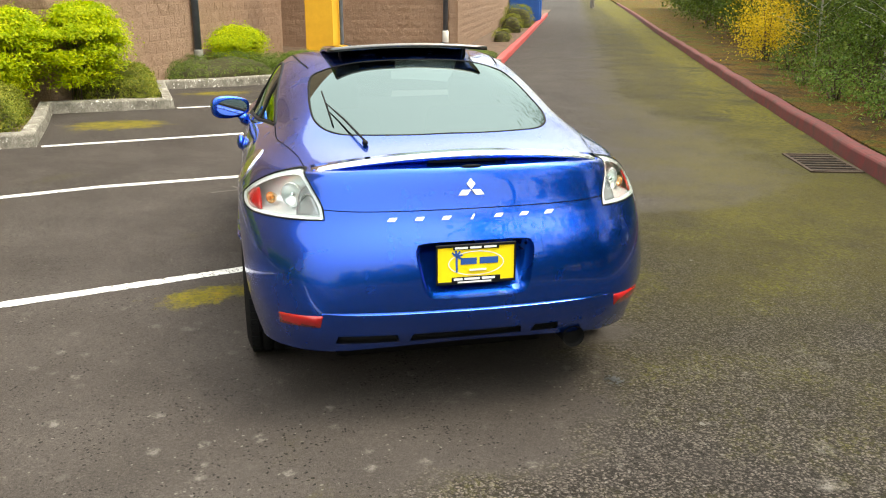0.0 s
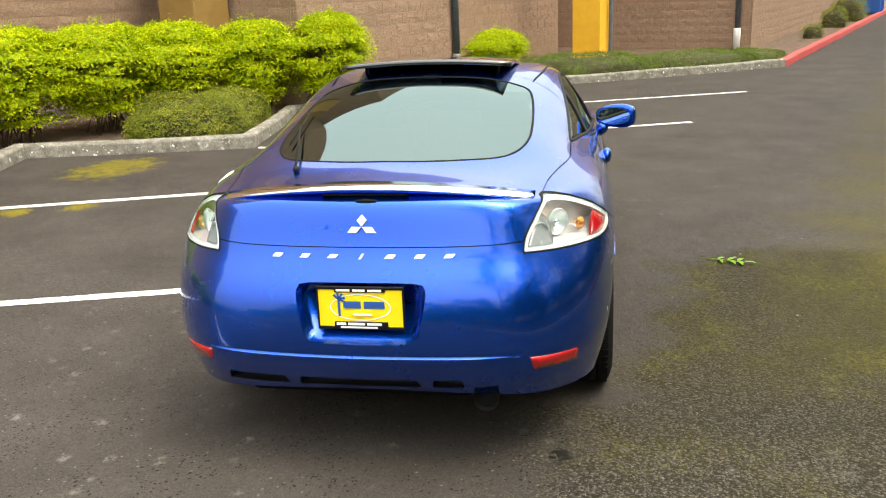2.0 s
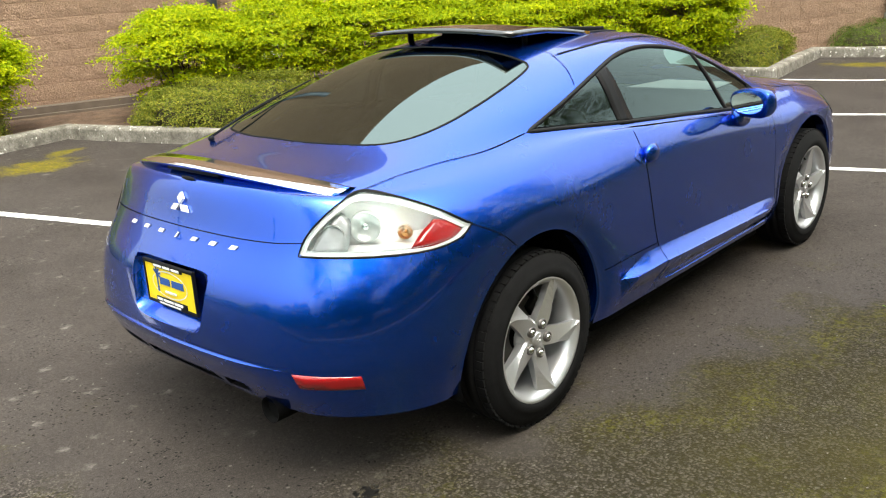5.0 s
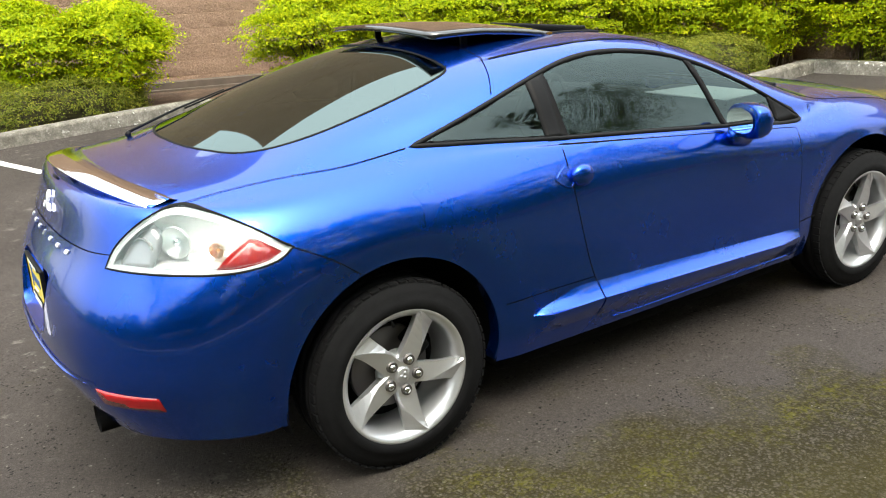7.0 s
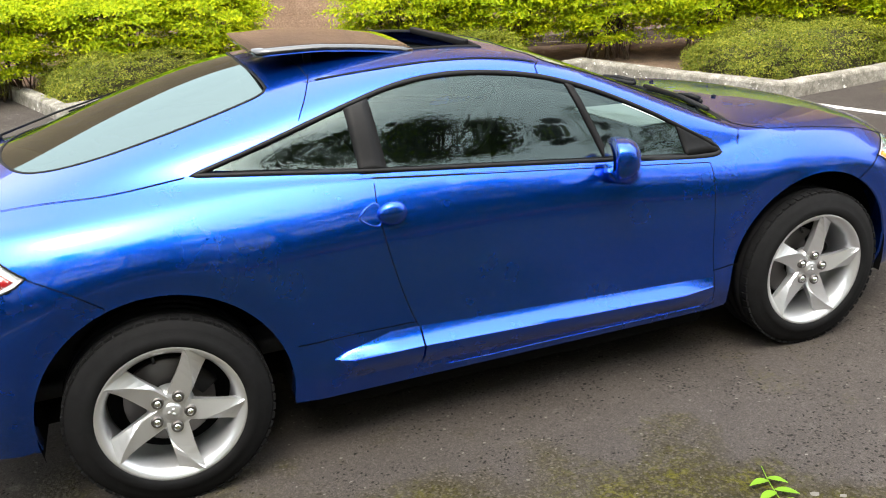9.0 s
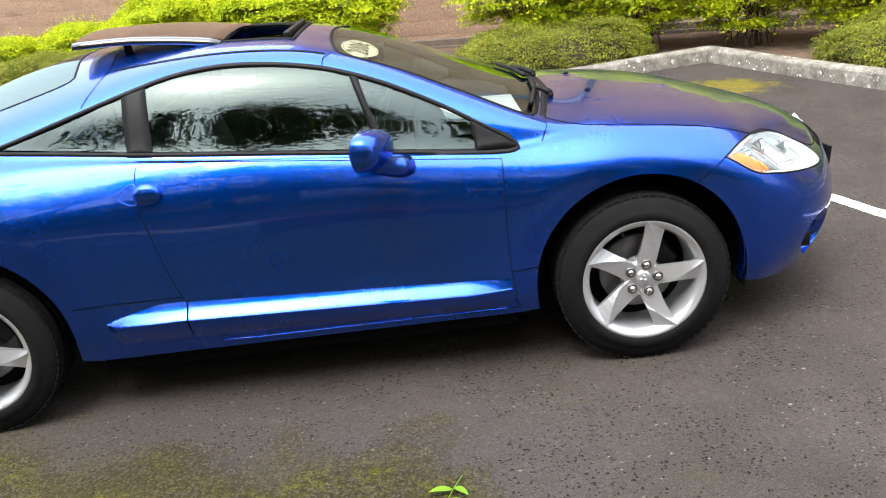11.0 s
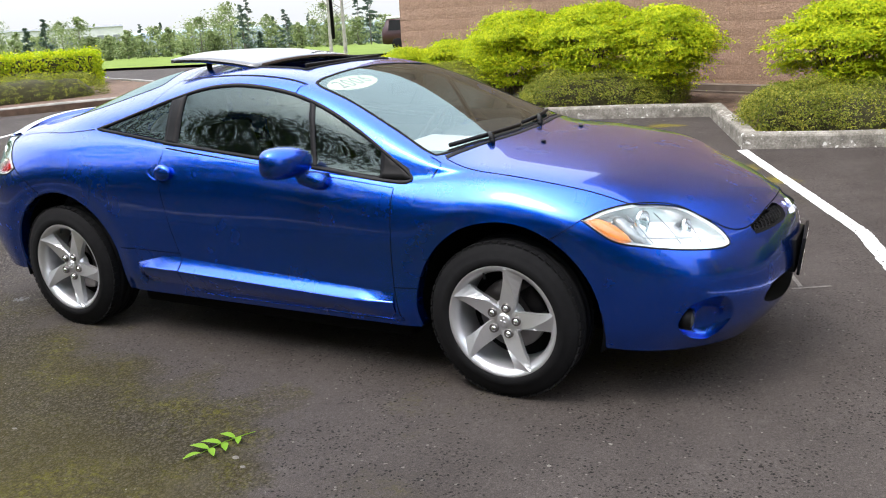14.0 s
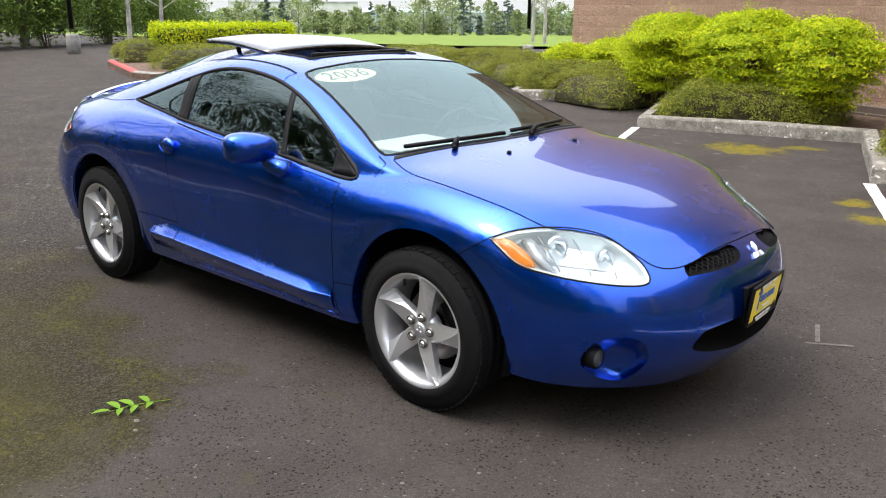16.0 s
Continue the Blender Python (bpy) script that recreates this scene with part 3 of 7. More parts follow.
def lime_bush(u, v, rx, ry, h, leaves=9000, leg=0.24):
    """A lime-green shrub: a fan of thin stems below, flat tiers of small leaves above, loose shoots on top."""
    o = lot(u, v)
    z0 = soil_z(o.x, o.y)
    t = thing("bush", "lime-green leafy shrub on bare twigs in a planting bed", "bush", (o.x, o.y, z0), math.degrees(LA), "lime shrubs along the wall")
    n_cl = int(300 * rx * h / 1.2) + 60
    f = RNG.uniform(0, 1, n_cl) ** 0.72                     # height of each tier, from the leg to the top
    a = RNG.uniform(0, math.tau, n_cl)
    wide = np.where(f < .45, .42 + .58 * (f / .45) ** .8, np.sqrt(np.maximum(0.05, 1 - ((f - .45) / .60) ** 2)))
    wide = wide * (1 + .13 * np.sin(3 * a + 5 * u) + .08 * np.sin(7 * a + 3 * v))
    q = RNG.uniform(.30, 1, n_cl) ** .5
    cl = np.stack([np.cos(a) * rx * wide * q, np.sin(a) * ry * wide * q, leg + (h - leg) * f - .10 * h * q * (f > .7)], 1)
    per = max(8, leaves // n_cl)
    off = RNG.normal(0, 1, (n_cl, per, 3)) * np.array([0.105, 0.105, 0.018])
    off[:, :, 2] -= .25 * np.abs(off[:, :, 0] * np.cos(a)[:, None] + off[:, :, 1] * np.sin(a)[:, None])
    P = (cl[:, None] + off).reshape(-1, 3)
    out = np.stack([np.cos(a) * .55, np.sin(a) * .55, np.full(n_cl, .85)], 1)
    N = np.repeat(out, per, 0)
    k = P[:, 2] > leg * 0.55
    vt, fc = leaf_cloud(P[k], N[k], 0.040, RNG, 0.40, 0.50)
    n_sh = int(16 * rx)
    b = RNG.uniform(0, math.tau, n_sh)
    w = RNG.uniform(0, .75, n_sh)
    root = np.stack([np.cos(b) * rx * w, np.sin(b) * ry * w, h * (.90 - .22 * w ** 2)], 1)
    up = np.repeat(root, 9, 0) + np.tile(np.linspace(0, .15, 9), n_sh)[:, None] * np.array([0, 0, 1.0]) + RNG.normal(0, .014, (n_sh * 9, 3))
    v2, f2 = leaf_cloud(up, np.tile([0, 0, .6], (len(up), 1)), 0.036, RNG, .6, .45)
    leaf_part("foliage", np.concatenate([vt, v2]), np.concatenate([fc, f2 + len(vt)]), M_LIME, t)
    bm = bmesh.new()
    for i in range(int(14 + 16 * rx)):
        a = RNG.uniform(0, math.tau)
        w = RNG.uniform(.25, .8)
        bx, by = RNG.uniform(-.35, .35) * rx, RNG.uniform(-.3, .3) * ry
        ex, ey = math.cos(a) * rx * w, math.sin(a) * ry * w
        pts = [(bx + (ex - bx) * g ** 1.3, by + (ey - by) * g ** 1.3, -.03 + h * .72 * g) for g in (0, .2, .45, .7, 1)]
        sweep(bm, pts, [.010, .008, .0065, .005, .003], 4, False)
    tagged(part("woody_base", bm, M_TWIG, t), kind="stuff")
    return t


BUSHES = [(-7.6, 8.0, .36, .36, .72), (-6.3, 8.0, .60, .40, .86), (-5.35, 7.95, .52, .40, .90), (-3.95, 7.1, .78, .58, 1.38), (-2.7, 7.3, .84, .58, 1.44), (-1.6, 7.4, .62, .50, 1.36),
          (0.75, 7.45, .82, .58, 1.36), (1.95, 7.5, .82, .58, 1.44), (3.15, 7.5, .82, .60, 1.46), (4.3, 7.3, .84, .60, 1.46), (5.35, 7.05, .82, .58, 1.44), (6.35, 6.55, .80, .50, 1.42), (7.30, 6.0, .74, .40, 1.50), (12.4, 5.75, .75, .38, .98)]
for b in BUSHES:
    lime_bush(*b, leaves=int(40000 * b[2] * b[4] / 1.2) + 3000)


def low_shrub(name, center, along, half_l, half_w, h, density=6000, label="low spreading olive-green shrub mound beside the kerb", material=None):
    """A low lumpy mound: tufts of small olive leaves over a solid twig-brown core darkened for shade."""
    c = Vector(center)
    ang = math.degrees(math.atan2(along.y, along.x))
    z0 = soil_z(c.x, c.y)
    t = thing(name, label, "shrub", (c.x, c.y, z0), ang, "low shrubs in the beds")

    def dome(d):
        e = np.sign(d) * np.abs(d) ** np.array([.58, .58, .74])
        e[:, 2] = np.abs(e[:, 2])
        lump = np.array([noise.noise((x * half_l * 1.9 + c.x, y * half_w * 1.9 + c.y, z * 1.3)) + .5 * noise.noise((x * half_l * 5 + c.x, y * half_w * 5, z * 3 + c.y)) for x, y, z in e])
        return e * np.array([half_l, half_w, h]) * (1 + np.array([.07, .10, .20]) * lump[:, None])

    area = 3.2 * half_l * half_w + 4 * (half_l + half_w) * h
    per = 12
    n = int(area * density / per)
    d = RNG.normal(0, 1, (n, 3)) * np.array([1, 1, .9])
    d /= np.linalg.norm(d, axis=1)[:, None]
    flat = RNG.uniform(-1, 1, (n, 2))                       # every other tuft lies evenly over the top
    flat = np.sign(flat) * np.abs(flat) ** 1.72
    rr = (flat ** 2).sum(1)
    use = (np.arange(n) % 2 == 0) & (rr < 1)
    d[use] = np.concatenate([flat, np.sqrt(np.maximum(0, 1 - rr))[:, None]], 1)[use]
    P = np.repeat(dome(d) * RNG.uniform(.93, 1.04, (n, 1)), per, 0) + RNG.normal(0, 1, (n * per, 3)) * np.array([.032, .032, .014])
    P[:, 2] = np.maximum(P[:, 2], -.02)
    N = np.repeat(d * np.array([.7, .7, 1]) + np.array([0, 0, .55]), per, 0)
    vt, fc = leaf_cloud(P, N, 0.023, RNG, 0.5, 0.55)
    leaf_part("foliage", vt, fc, material or M_SHRUB, t)
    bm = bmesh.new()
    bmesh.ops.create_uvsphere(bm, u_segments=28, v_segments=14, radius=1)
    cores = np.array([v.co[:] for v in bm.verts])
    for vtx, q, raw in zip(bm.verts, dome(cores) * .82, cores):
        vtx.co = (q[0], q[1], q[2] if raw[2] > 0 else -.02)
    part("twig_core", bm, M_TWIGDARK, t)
    return t


# darker than brown_twigs: the shade inside the foliage is put into this colour
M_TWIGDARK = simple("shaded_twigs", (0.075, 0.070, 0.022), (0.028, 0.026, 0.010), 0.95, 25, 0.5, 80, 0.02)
for k in range(1, len(TIPS)):
    a, b = TIPS[k], NOTCHES[k]
    d = (b - a).normalized()
    nn = Vector((-d.y, d.x, 0))
    L = (b - a).length / 2
    half = min(L * 0.86, 1.60)
    dep = 0.76 if k < 6 else 0.60
    low_shrub("low_shrub", a + d * (half + 0.04) + nn * (dep + 0.20), d, half, dep, 0.47, 7200)
# broad cover west of the bays, and a strip along the last kerb
for u, v, l, w, h in ((-6.5, 7.0, 1.0, .62, .40), (-4.95, 6.75, .95, .60, .42), (-7.9, 7.2, .8, .6, .36), (-9.0, 7.2, .95, .85, .36), (-10.7, 7.4, .95, .9, .38), (-12.5, 7.4, 1.05, .95, .40), (-9.8, 8.7, .9, .7, .34), (-11.8, 8.9, .95, .8, .34)):
    low_shrub("ground_cover", lot(u, v), Vector((LU[0], LU[1], 0)), l, w, h, 3000)
CARPET = "low dark green carpet planting behind the kerb"
low_shrub("carpet_shrub", Vector((12.55, 1.45, 0)), Vector((.39, -.92, 0)), 1.35, .75, .42, 3000, CARPET, M_CARPET)
low_shrub("carpet_shrub", Vector((13.45, -.65, 0)), Vector((.39, -.92, 0)), 1.40, .80, .42, 3000, CARPET, M_CARPET)
low_shrub("carpet_shrub", Vector((14.55, -2.75, 0)), Vector((.48, -.88, 0)), 1.45, .75, .32, 3000, CARPET, M_CARPET)
low_shrub("carpet_shrub", Vector((15.65, -4.05, 0)), Vector((.80, -.60, 0)), .95, .55, .24, 3000, CARPET, M_CARPET)


# ---- the car's body: character lines from the middle of the tail round the side to the middle of the nose ----
# each line: (distance along the car, half width, height) at the same seventeen stations
LIP = [(-.90, 0, .33), (-.89, .35, .32), (-.83, .60, .30), (-.66, .77, .285), (-.43, .84, .27), (0, .86, .25), (.42, .855, .245), (.95, .855, .245),
            (1.5, .855, .245), (2.05, .855, .245), (2.3, .855, .245), (2.575, .85, .25), (2.95, .83, .25), (3.20, .70, .225), (3.38, .46, .205), (3.45, .22, .195), (3.47, 0, .19)]
ROCKER = [(-.965, 0, .41), (-.945, .35, .41), (-.885, .61, .40), (-.69, .79, .39), (-.43, .87, .375), (0, .89, .35), (.42, .885, .35), (.95, .89, .35),
               (1.5, .89, .35), (2.05, .89, .35), (2.3, .888, .35), (2.575, .89, .35), (2.95, .86, .34), (3.25, .73, .325), (3.45, .47, .31), (3.535, .22, .30), (3.555, 0, .30)]
FLANK = [(-.990, 0, .51), (-.97, .36, .51), (-.905, .62, .51), (-.71, .81, .51), (-.43, .89, .51), (0, .905, .50), (.42, .893, .50), (.95, .888, .50),
              (1.5, .884, .50), (2.05, .885, .50), (2.3, .892, .50), (2.575, .902, .50), (2.95, .872, .49), (3.29, .74, .46), (3.49, .48, .455), (3.575, .22, .455), (3.595, 0, .455)]
WAIST = [(-.962, 0, .70), (-.942, .35, .70), (-.875, .61, .695), (-.69, .80, .69), (-.42, .892, .68), (0, .912, .68), (.42, .897, .68), (.95, .888, .68),
              (1.5, .882, .67), (2.05, .885, .66), (2.3, .893, .66), (2.575, .905, .66), (2.95, .868, .645), (3.29, .72, .595), (3.47, .47, .585), (3.555, .22, .60), (3.58, 0, .61)]
UPPER = [(-.882, 0, .855), (-.865, .34, .85), (-.805, .585, .838), (-.62, .765, .835), (-.40, .872, .83), (0, .897, .84), (.42, .886, .85), (.95, .874, .86),
              (1.5, .87, .83), (2.05, .868, .795), (2.3, .875, .785), (2.575, .882, .78), (2.95, .838, .755), (3.24, .685, .685), (3.42, .46, .655), (3.52, .22, .67), (3.54, 0, .68)]
SHOULDER = [(-.835, 0, 1.005), (-.81, .34, 1.0), (-.745, .56, .985), (-.56, .70, .965), (-.35, .80, .955), (0, .825, .965), (.42, .805, .985), (.95, .828, .962),
                 (1.5, .832, .918), (2.05, .825, .868), (2.3, .818, .868), (2.575, .80, .878), (2.95, .755, .83), (3.15, .635, .757), (3.34, .44, .718), (3.45, .21, .722), (3.47, 0, .727)]
BELT = [(-.80, 0, 1.03), (-.78, .32, 1.025), (-.70, .53, 1.008), (-.53, .65, .995), (-.32, .71, 1.005), (0, .715, 1.04), (.42, .745, 1.035), (.95, .79, .995),
             (1.5, .80, .945), (2.05, .795, .893), (2.3, .775, .905), (2.575, .735, .912), (2.95, .695, .858), (3.14, .59, .782), (3.33, .41, .738), (3.44, .19, .731), (3.472, 0, .729)]
RAIL = [(-.79, 0, 1.036), (-.75, .22, 1.036), (-.66, .40, 1.036), (-.50, .52, 1.036), (-.31, .56, 1.06), (0, .585, 1.125), (.42, .648, 1.175), (.95, .628, 1.278),
             (1.5, .622, 1.245), (2.05, .70, 1.035), (2.3, .715, .945), (2.575, .60, .935), (2.95, .56, .884), (3.17, .45, .812), (3.35, .30, .765), (3.442, .13, .740), (3.474, 0, .730)]
BROW = [(-.785, 0, 1.038), (-.73, .11, 1.042), (-.63, .20, 1.052), (-.48, .27, 1.066), (-.30, .30, 1.112), (0, .31, 1.208), (.42, .345, 1.308), (.95, .34, 1.346),
             (1.5, .34, 1.292), (2.05, .39, 1.072), (2.3, .40, .984), (2.575, .30, .956), (2.95, .28, .902), (3.19, .22, .836), (3.36, .15, .782), (3.443, .065, .746), (3.475, 0, .731)]
SPINE = [(-.78, 0, 1.04), (-.72, 0, 1.046), (-.62, 0, 1.058), (-.48, 0, 1.078), (-.30, 0, 1.132), (0, 0, 1.235), (.42, 0, 1.335), (.95, 0, 1.362),
              (1.5, 0, 1.305), (2.05, 0, 1.085), (2.3, 0, .995), (2.575, 0, .962), (2.95, 0, .907), (3.2, 0, .842), (3.36, 0, .787), (3.444, 0, .748), (3.476, 0, .732)]
LINES = [LIP, ROCKER, FLANK, WAIST, UPPER, SHOULDER, BELT, RAIL, BROW, SPINE]
NU, NV = 420, 118
FU, FV = 1000, 300


def eased(g, sigma, axis):
    """The grid softened along one axis; across the car's middle it goes on as its own mirror image."""
    g = np.moveaxis(g, axis, 0)
    k = int(3 * sigma)
    flip = np.array([1, -1, 1.0])
    head = g[k:0:-1] * flip if axis == 0 else 2 * g[:1] - g[k:0:-1]
    tail = g[-2:-k - 2:-1] * flip
    wide = np.concatenate([head, g, tail])
    w = np.exp(-0.5 * (np.arange(-k, k + 1) / sigma) ** 2)
    w /= w.sum()
    out = sum(w[i] * wide[i:i + len(g)] for i in range(2 * k + 1))
    return np.moveaxis(out, 0, axis)


_rows = np.stack([spline(k, np.linspace(0, 16, FU)) for k in LINES])            # lines x stations x 3
FINE = np.stack([spline(_rows[:, i], np.linspace(0, len(LINES) - 1, FV)) for i in range(FU)])      # stations x rows x 3, half width positive
FINE = eased(eased(FINE, 13.0, 0), 5.0, 1)
for _x in (0.0, 2.575):                                    # the wings tuck in round the wheel arches
    _d = np.hypot(FINE[:, :, 0] - _x, FINE[:, :, 2] - 0.338) - 0.408
    FINE[:, :, 1] -= np.where((FINE[:, :, 1] > .6) & (FINE[:, :, 2] < .9), .014 * np.exp(-(np.maximum(_d, 0) / .060) ** 2), 0)
FINE[:, :, 1] = np.maximum(FINE[:, :, 1], 0)
FINE[0, :, 1] = FINE[-1, :, 1] = FINE[:, -1, 1] = 0
_du = np.gradient(FINE, axis=0)
_dv = np.gradient(FINE, axis=1)
FINE_N = np.cross(_du, _dv)
FINE_N /= np.linalg.norm(FINE_N, axis=2)[:, :, None] + 1e-12
FINE_N *= np.sign(FINE_N[FU // 2, FV // 3, 1])
_iu, _iv = np.linspace(0, FU - 1, NU).round().astype(int), np.linspace(0, FV - 1, NV).round().astype(int)
GRID = FINE[_iu][:, _iv]
WHEEL_R, ARCH_R, AXLE = 0.332, 0.408, 2.575
ARCH_Z = 0.338


def inside(p, poly):
    x, y = p
    hit = False
    for (x1, y1), (x2, y2) in zip(poly, poly[1:] + poly[:1]):
        if (y1 > y) != (y2 > y) and x < (x2 - x1) * (y - y1) / (y2 - y1) + x1:
            hit = not hit
    return hit


def body_shell(holes=()):
    """Both halves of the shell; holes: functions of a face's middle that cut it away."""
    bm = bmesh.new()
    sides = []
    for sgn in (-1, 1):
        vs = [[None] * NV for _ in range(NU)]
        for i in range(NU):
            for j in range(NV):
                p = GRID[i, j]
                if sgn == 1 and p[1] < 1e-6:
                    vs[i][j] = sides[0][i][j]
                else:
                    vs[i][j] = bm.verts.new((p[0], sgn * p[1], p[2]))
        sides.append(vs)
        for i in range(NU - 1):
            for j in range(NV - 1):
                q = [vs[i][j], vs[i + 1][j], vs[i + 1][j + 1], vs[i][j + 1]]
                q = list(dict.fromkeys(q))
                if len(q) < 3:
                    continue
                c = sum((v.co for v in q), Vector()) / len(q)
                if any(h(c) for h in holes):
                    continue
                try:
                    bm.faces.new(q if sgn == -1 else q[::-1])
                except ValueError:
                    pass
    bmesh.ops.remove_doubles(bm, verts=bm.verts, dist=0.0008)
    loose = [v for v in bm.verts if not v.link_faces]
    bmesh.ops.delete(bm, geom=loose, context="VERTS")
    return bm


def fine_tree():
    """A close-meshed copy of the whole shell, to lay parts on."""
    from mathutils.bvhtree import BVHTree
    verts, polys = [], []
    for sgn in (-1, 1):
        base = len(verts)
        verts += [(p[0], sgn * p[1], p[2]) for p in FINE.reshape(-1, 3).tolist()]
        idx = np.arange(FU * FV).reshape(FU, FV) + base
        q = np.stack([idx[:-1, :-1], idx[1:, :-1], idx[1:, 1:], idx[:-1, 1:]], -1).reshape(-1, 4)
        polys += (q if sgn < 0 else q[:, ::-1]).tolist()
    return BVHTree.FromPolygons(verts, polys)


TREE = fine_tree()


def skin_normal(p, index):
    """The shell's even normal at a point on the given cell of the close mesh."""
    n = (FU - 1) * (FV - 1)
    side, cell = (-1, index) if index < n else (1, index - n)
    i, j = divmod(cell, FV - 1)
    flip = np.array([1, side, 1.0])
    q = np.array(p) * flip
    o, a, b = FINE[i, j], FINE[i + 1, j] - FINE[i, j], FINE[i, j + 1] - FINE[i, j]
    f = min(1.0, max(0.0, (q - o) @ a / (a @ a + 1e-12)))
    g = min(1.0, max(0.0, (q - o) @ b / (b @ b + 1e-12)))
    nn = (1 - f) * ((1 - g) * FINE_N[i, j] + g * FINE_N[i, j + 1]) + f * ((1 - g) * FINE_N[i + 1, j] + g * FINE_N[i + 1, j + 1])
    return nn * flip


def skinned(ob, reach=0.004):
    """Gives the vertices that lie on the shell its own even normals, so that reflections run cleanly."""
    out = []
    for v in ob.data.vertices:
        hit, _, index, dist = TREE.find_nearest(v.co, 0.05)
        out.append(tuple(skin_normal(hit, index)) if hit is not None and dist < reach else tuple(v.normal))
    ob.data.normals_split_custom_set_from_vertices(out)
    return ob


def evened(ob, u=0, v=2):
    """Gives a pane one gentle curve: its normals follow a smooth quadratic over two axes."""
    co = np.array([x.co[:] for x in ob.data.vertices])
    nn = np.zeros_like(co)
    on = np.zeros(len(co), bool)
    for i, p in enumerate(ob.data.vertices):
        hit, _, index, dist = TREE.find_nearest(p.co, 0.05)
        if hit is not None and dist < .004:
            nn[i], on[i] = skin_normal(hit, index), True
    a, b = co[:, u] - co[on, u].mean(), co[:, v] - co[on, v].mean()
    A = np.stack([np.ones(len(co)), a, b, a * b, a * a, b * b], 1)
    fit = A @ np.linalg.lstsq(A[on], nn[on], rcond=None)[0]
    fit /= np.linalg.norm(fit, axis=1)[:, None]
    ob.data.normals_split_custom_set_from_vertices([tuple(q) for q in fit])
    return ob


class Cast:
    """Lays plan points (s, t) on the shell along one direction."""

    def __init__(self, d, a, b):
        self.d, self.a, self.b = Vector(d).normalized(), Vector(a).normalized(), Vector(b).normalized()

    def flat(self, p):
        p = Vector(p)
        return (p.dot(self.a), p.dot(self.b))

    def at(self, s, t, off=0.0):
        o = self.a * s + self.b * t - self.d * 6
        p, n, _, _ = TREE.ray_cast(o, self.d)
        if p is None:
            p, n, _, _ = TREE.find_nearest(o + self.d * 5.5)
        if n.dot(self.d) > 0:
            n = -n
        return p + n * off

    def mirrored(self):
        f = lambda v: Vector((v.x, -v.y, v.z))
        return Cast(f(self.d), f(self.a), f(self.b))


SIDE = Cast((0, 1, 0), (1, 0, 0), (0, 0, 1))
TOP = Cast((0, 0, -1), (1, 0, 0), (0, 1, 0))
REAR = Cast((1, 0, 0), (0, 1, 0), (0, 0, 1))
FRONT = Cast((-1, 0, 0), (0, 1, 0), (0, 0, 1))
REAR_SIDE = Cast((0.75, 0.66, 0), (0.66, -0.75, 0), (0, 0, 1))
_fd = Vector((-0.72, 0.62, -0.30)).normalized()
_fa = Vector((0.62, 0.72, 0)).normalized()
FRONT_SIDE = Cast(_fd, _fa, _fa.cross(_fd))


def smooth_poly(pts, step=0.02, corners=()):
    """A closed outline through points, rounded but for the named corners, in even steps."""
    n = len(pts)
    P = [Vector(p) for p in pts]
    out = []
    for i in range(n):
        p1, p2 = P[i], P[(i + 1) % n]
        p0 = P[i - 1] if i not in corners else p1 * 2 - p2
        p3 = P[(i + 2) % n] if (i + 1) % n not in corners else p2 * 2 - p1
        m = max(2, int((p2 - p1).length / step))
        for k in range(m):
            f = k / m
            out.append(0.5 * (2 * p1 + (p2 - p0) * f + (2 * p0 - 5 * p1 + 4 * p2 - p3) * f * f + (3 * p1 - p0 - 3 * p2 + p3) * f ** 3))
    return [tuple(p) for p in out]


def inset_poly(poly, w):
    """The outline moved inwards by w."""
    P = [Vector(p) for p in poly]
    area = sum(a.x * b.y - b.x * a.y for a, b in zip(P, P[1:] + P[:1]))
    sg = 1 if area > 0 else -1
    out = []
    for i, p in enumerate(P):
        d = (P[(i + 1) % len(P)] - P[i - 1])
        d = d.normalized() if d.length > 1e-9 else Vector((1, 0))
        out.append(tuple(p + Vector((-d.y, d.x)) * w * sg))
    return out


def panel_mesh(poly, cast, off=0.0015, step=0.025, rim=0.006, sink=0.0):
    """A skin laid on the shell inside an outline, with a turned-in rim."""
    from mathutils.geometry import delaunay_2d_cdt
    pts = [Vector(p) for p in poly]
    n = len(pts)
    lo = [min(p[k] for p in poly) for k in (0, 1)]
    hi = [max(p[k] for p in poly) for k in (0, 1)]
    inner = inset_poly(poly, step * 0.5)
    s = lo[0]
    while s < hi[0]:
        t = lo[1]
        while t < hi[1]:
            if inside((s, t), inner):
                pts.append(Vector((s, t)))
            t += step
        s += step
    v, e, f, *_ = delaunay_2d_cdt(pts, [(i, (i + 1) % n) for i in range(n)], [], 1, 1e-7)
    bm = bmesh.new()
    vs = [bm.verts.new(cast.at(p.x, p.y, off) + cast.d * sink) for p in v]
    for q in f:
        c = [sum(v[i][k] for i in q) / len(q) for k in (0, 1)]
        if inside(c, poly):
            try:
                bm.faces.new([vs[i] for i in q])
            except ValueError:
                pass
    bmesh.ops.delete(bm, geom=[x for x in bm.verts if not x.link_faces], context="VERTS")
    bmesh.ops.recalc_face_normals(bm, faces=bm.faces)
    up = sum((x.normal.dot(cast.d) * x.calc_area() for x in bm.faces))
    if up > 0:
        bmesh.ops.reverse_faces(bm, faces=bm.faces)
    if rim:
        es = [x for x in bm.edges if x.is_boundary]
        r = bmesh.ops.extrude_edge_only(bm, edges=es)
        for x in r["geom"]:
            if isinstance(x, bmesh.types.BMVert):
                x.co += cast.d * rim
    return bm


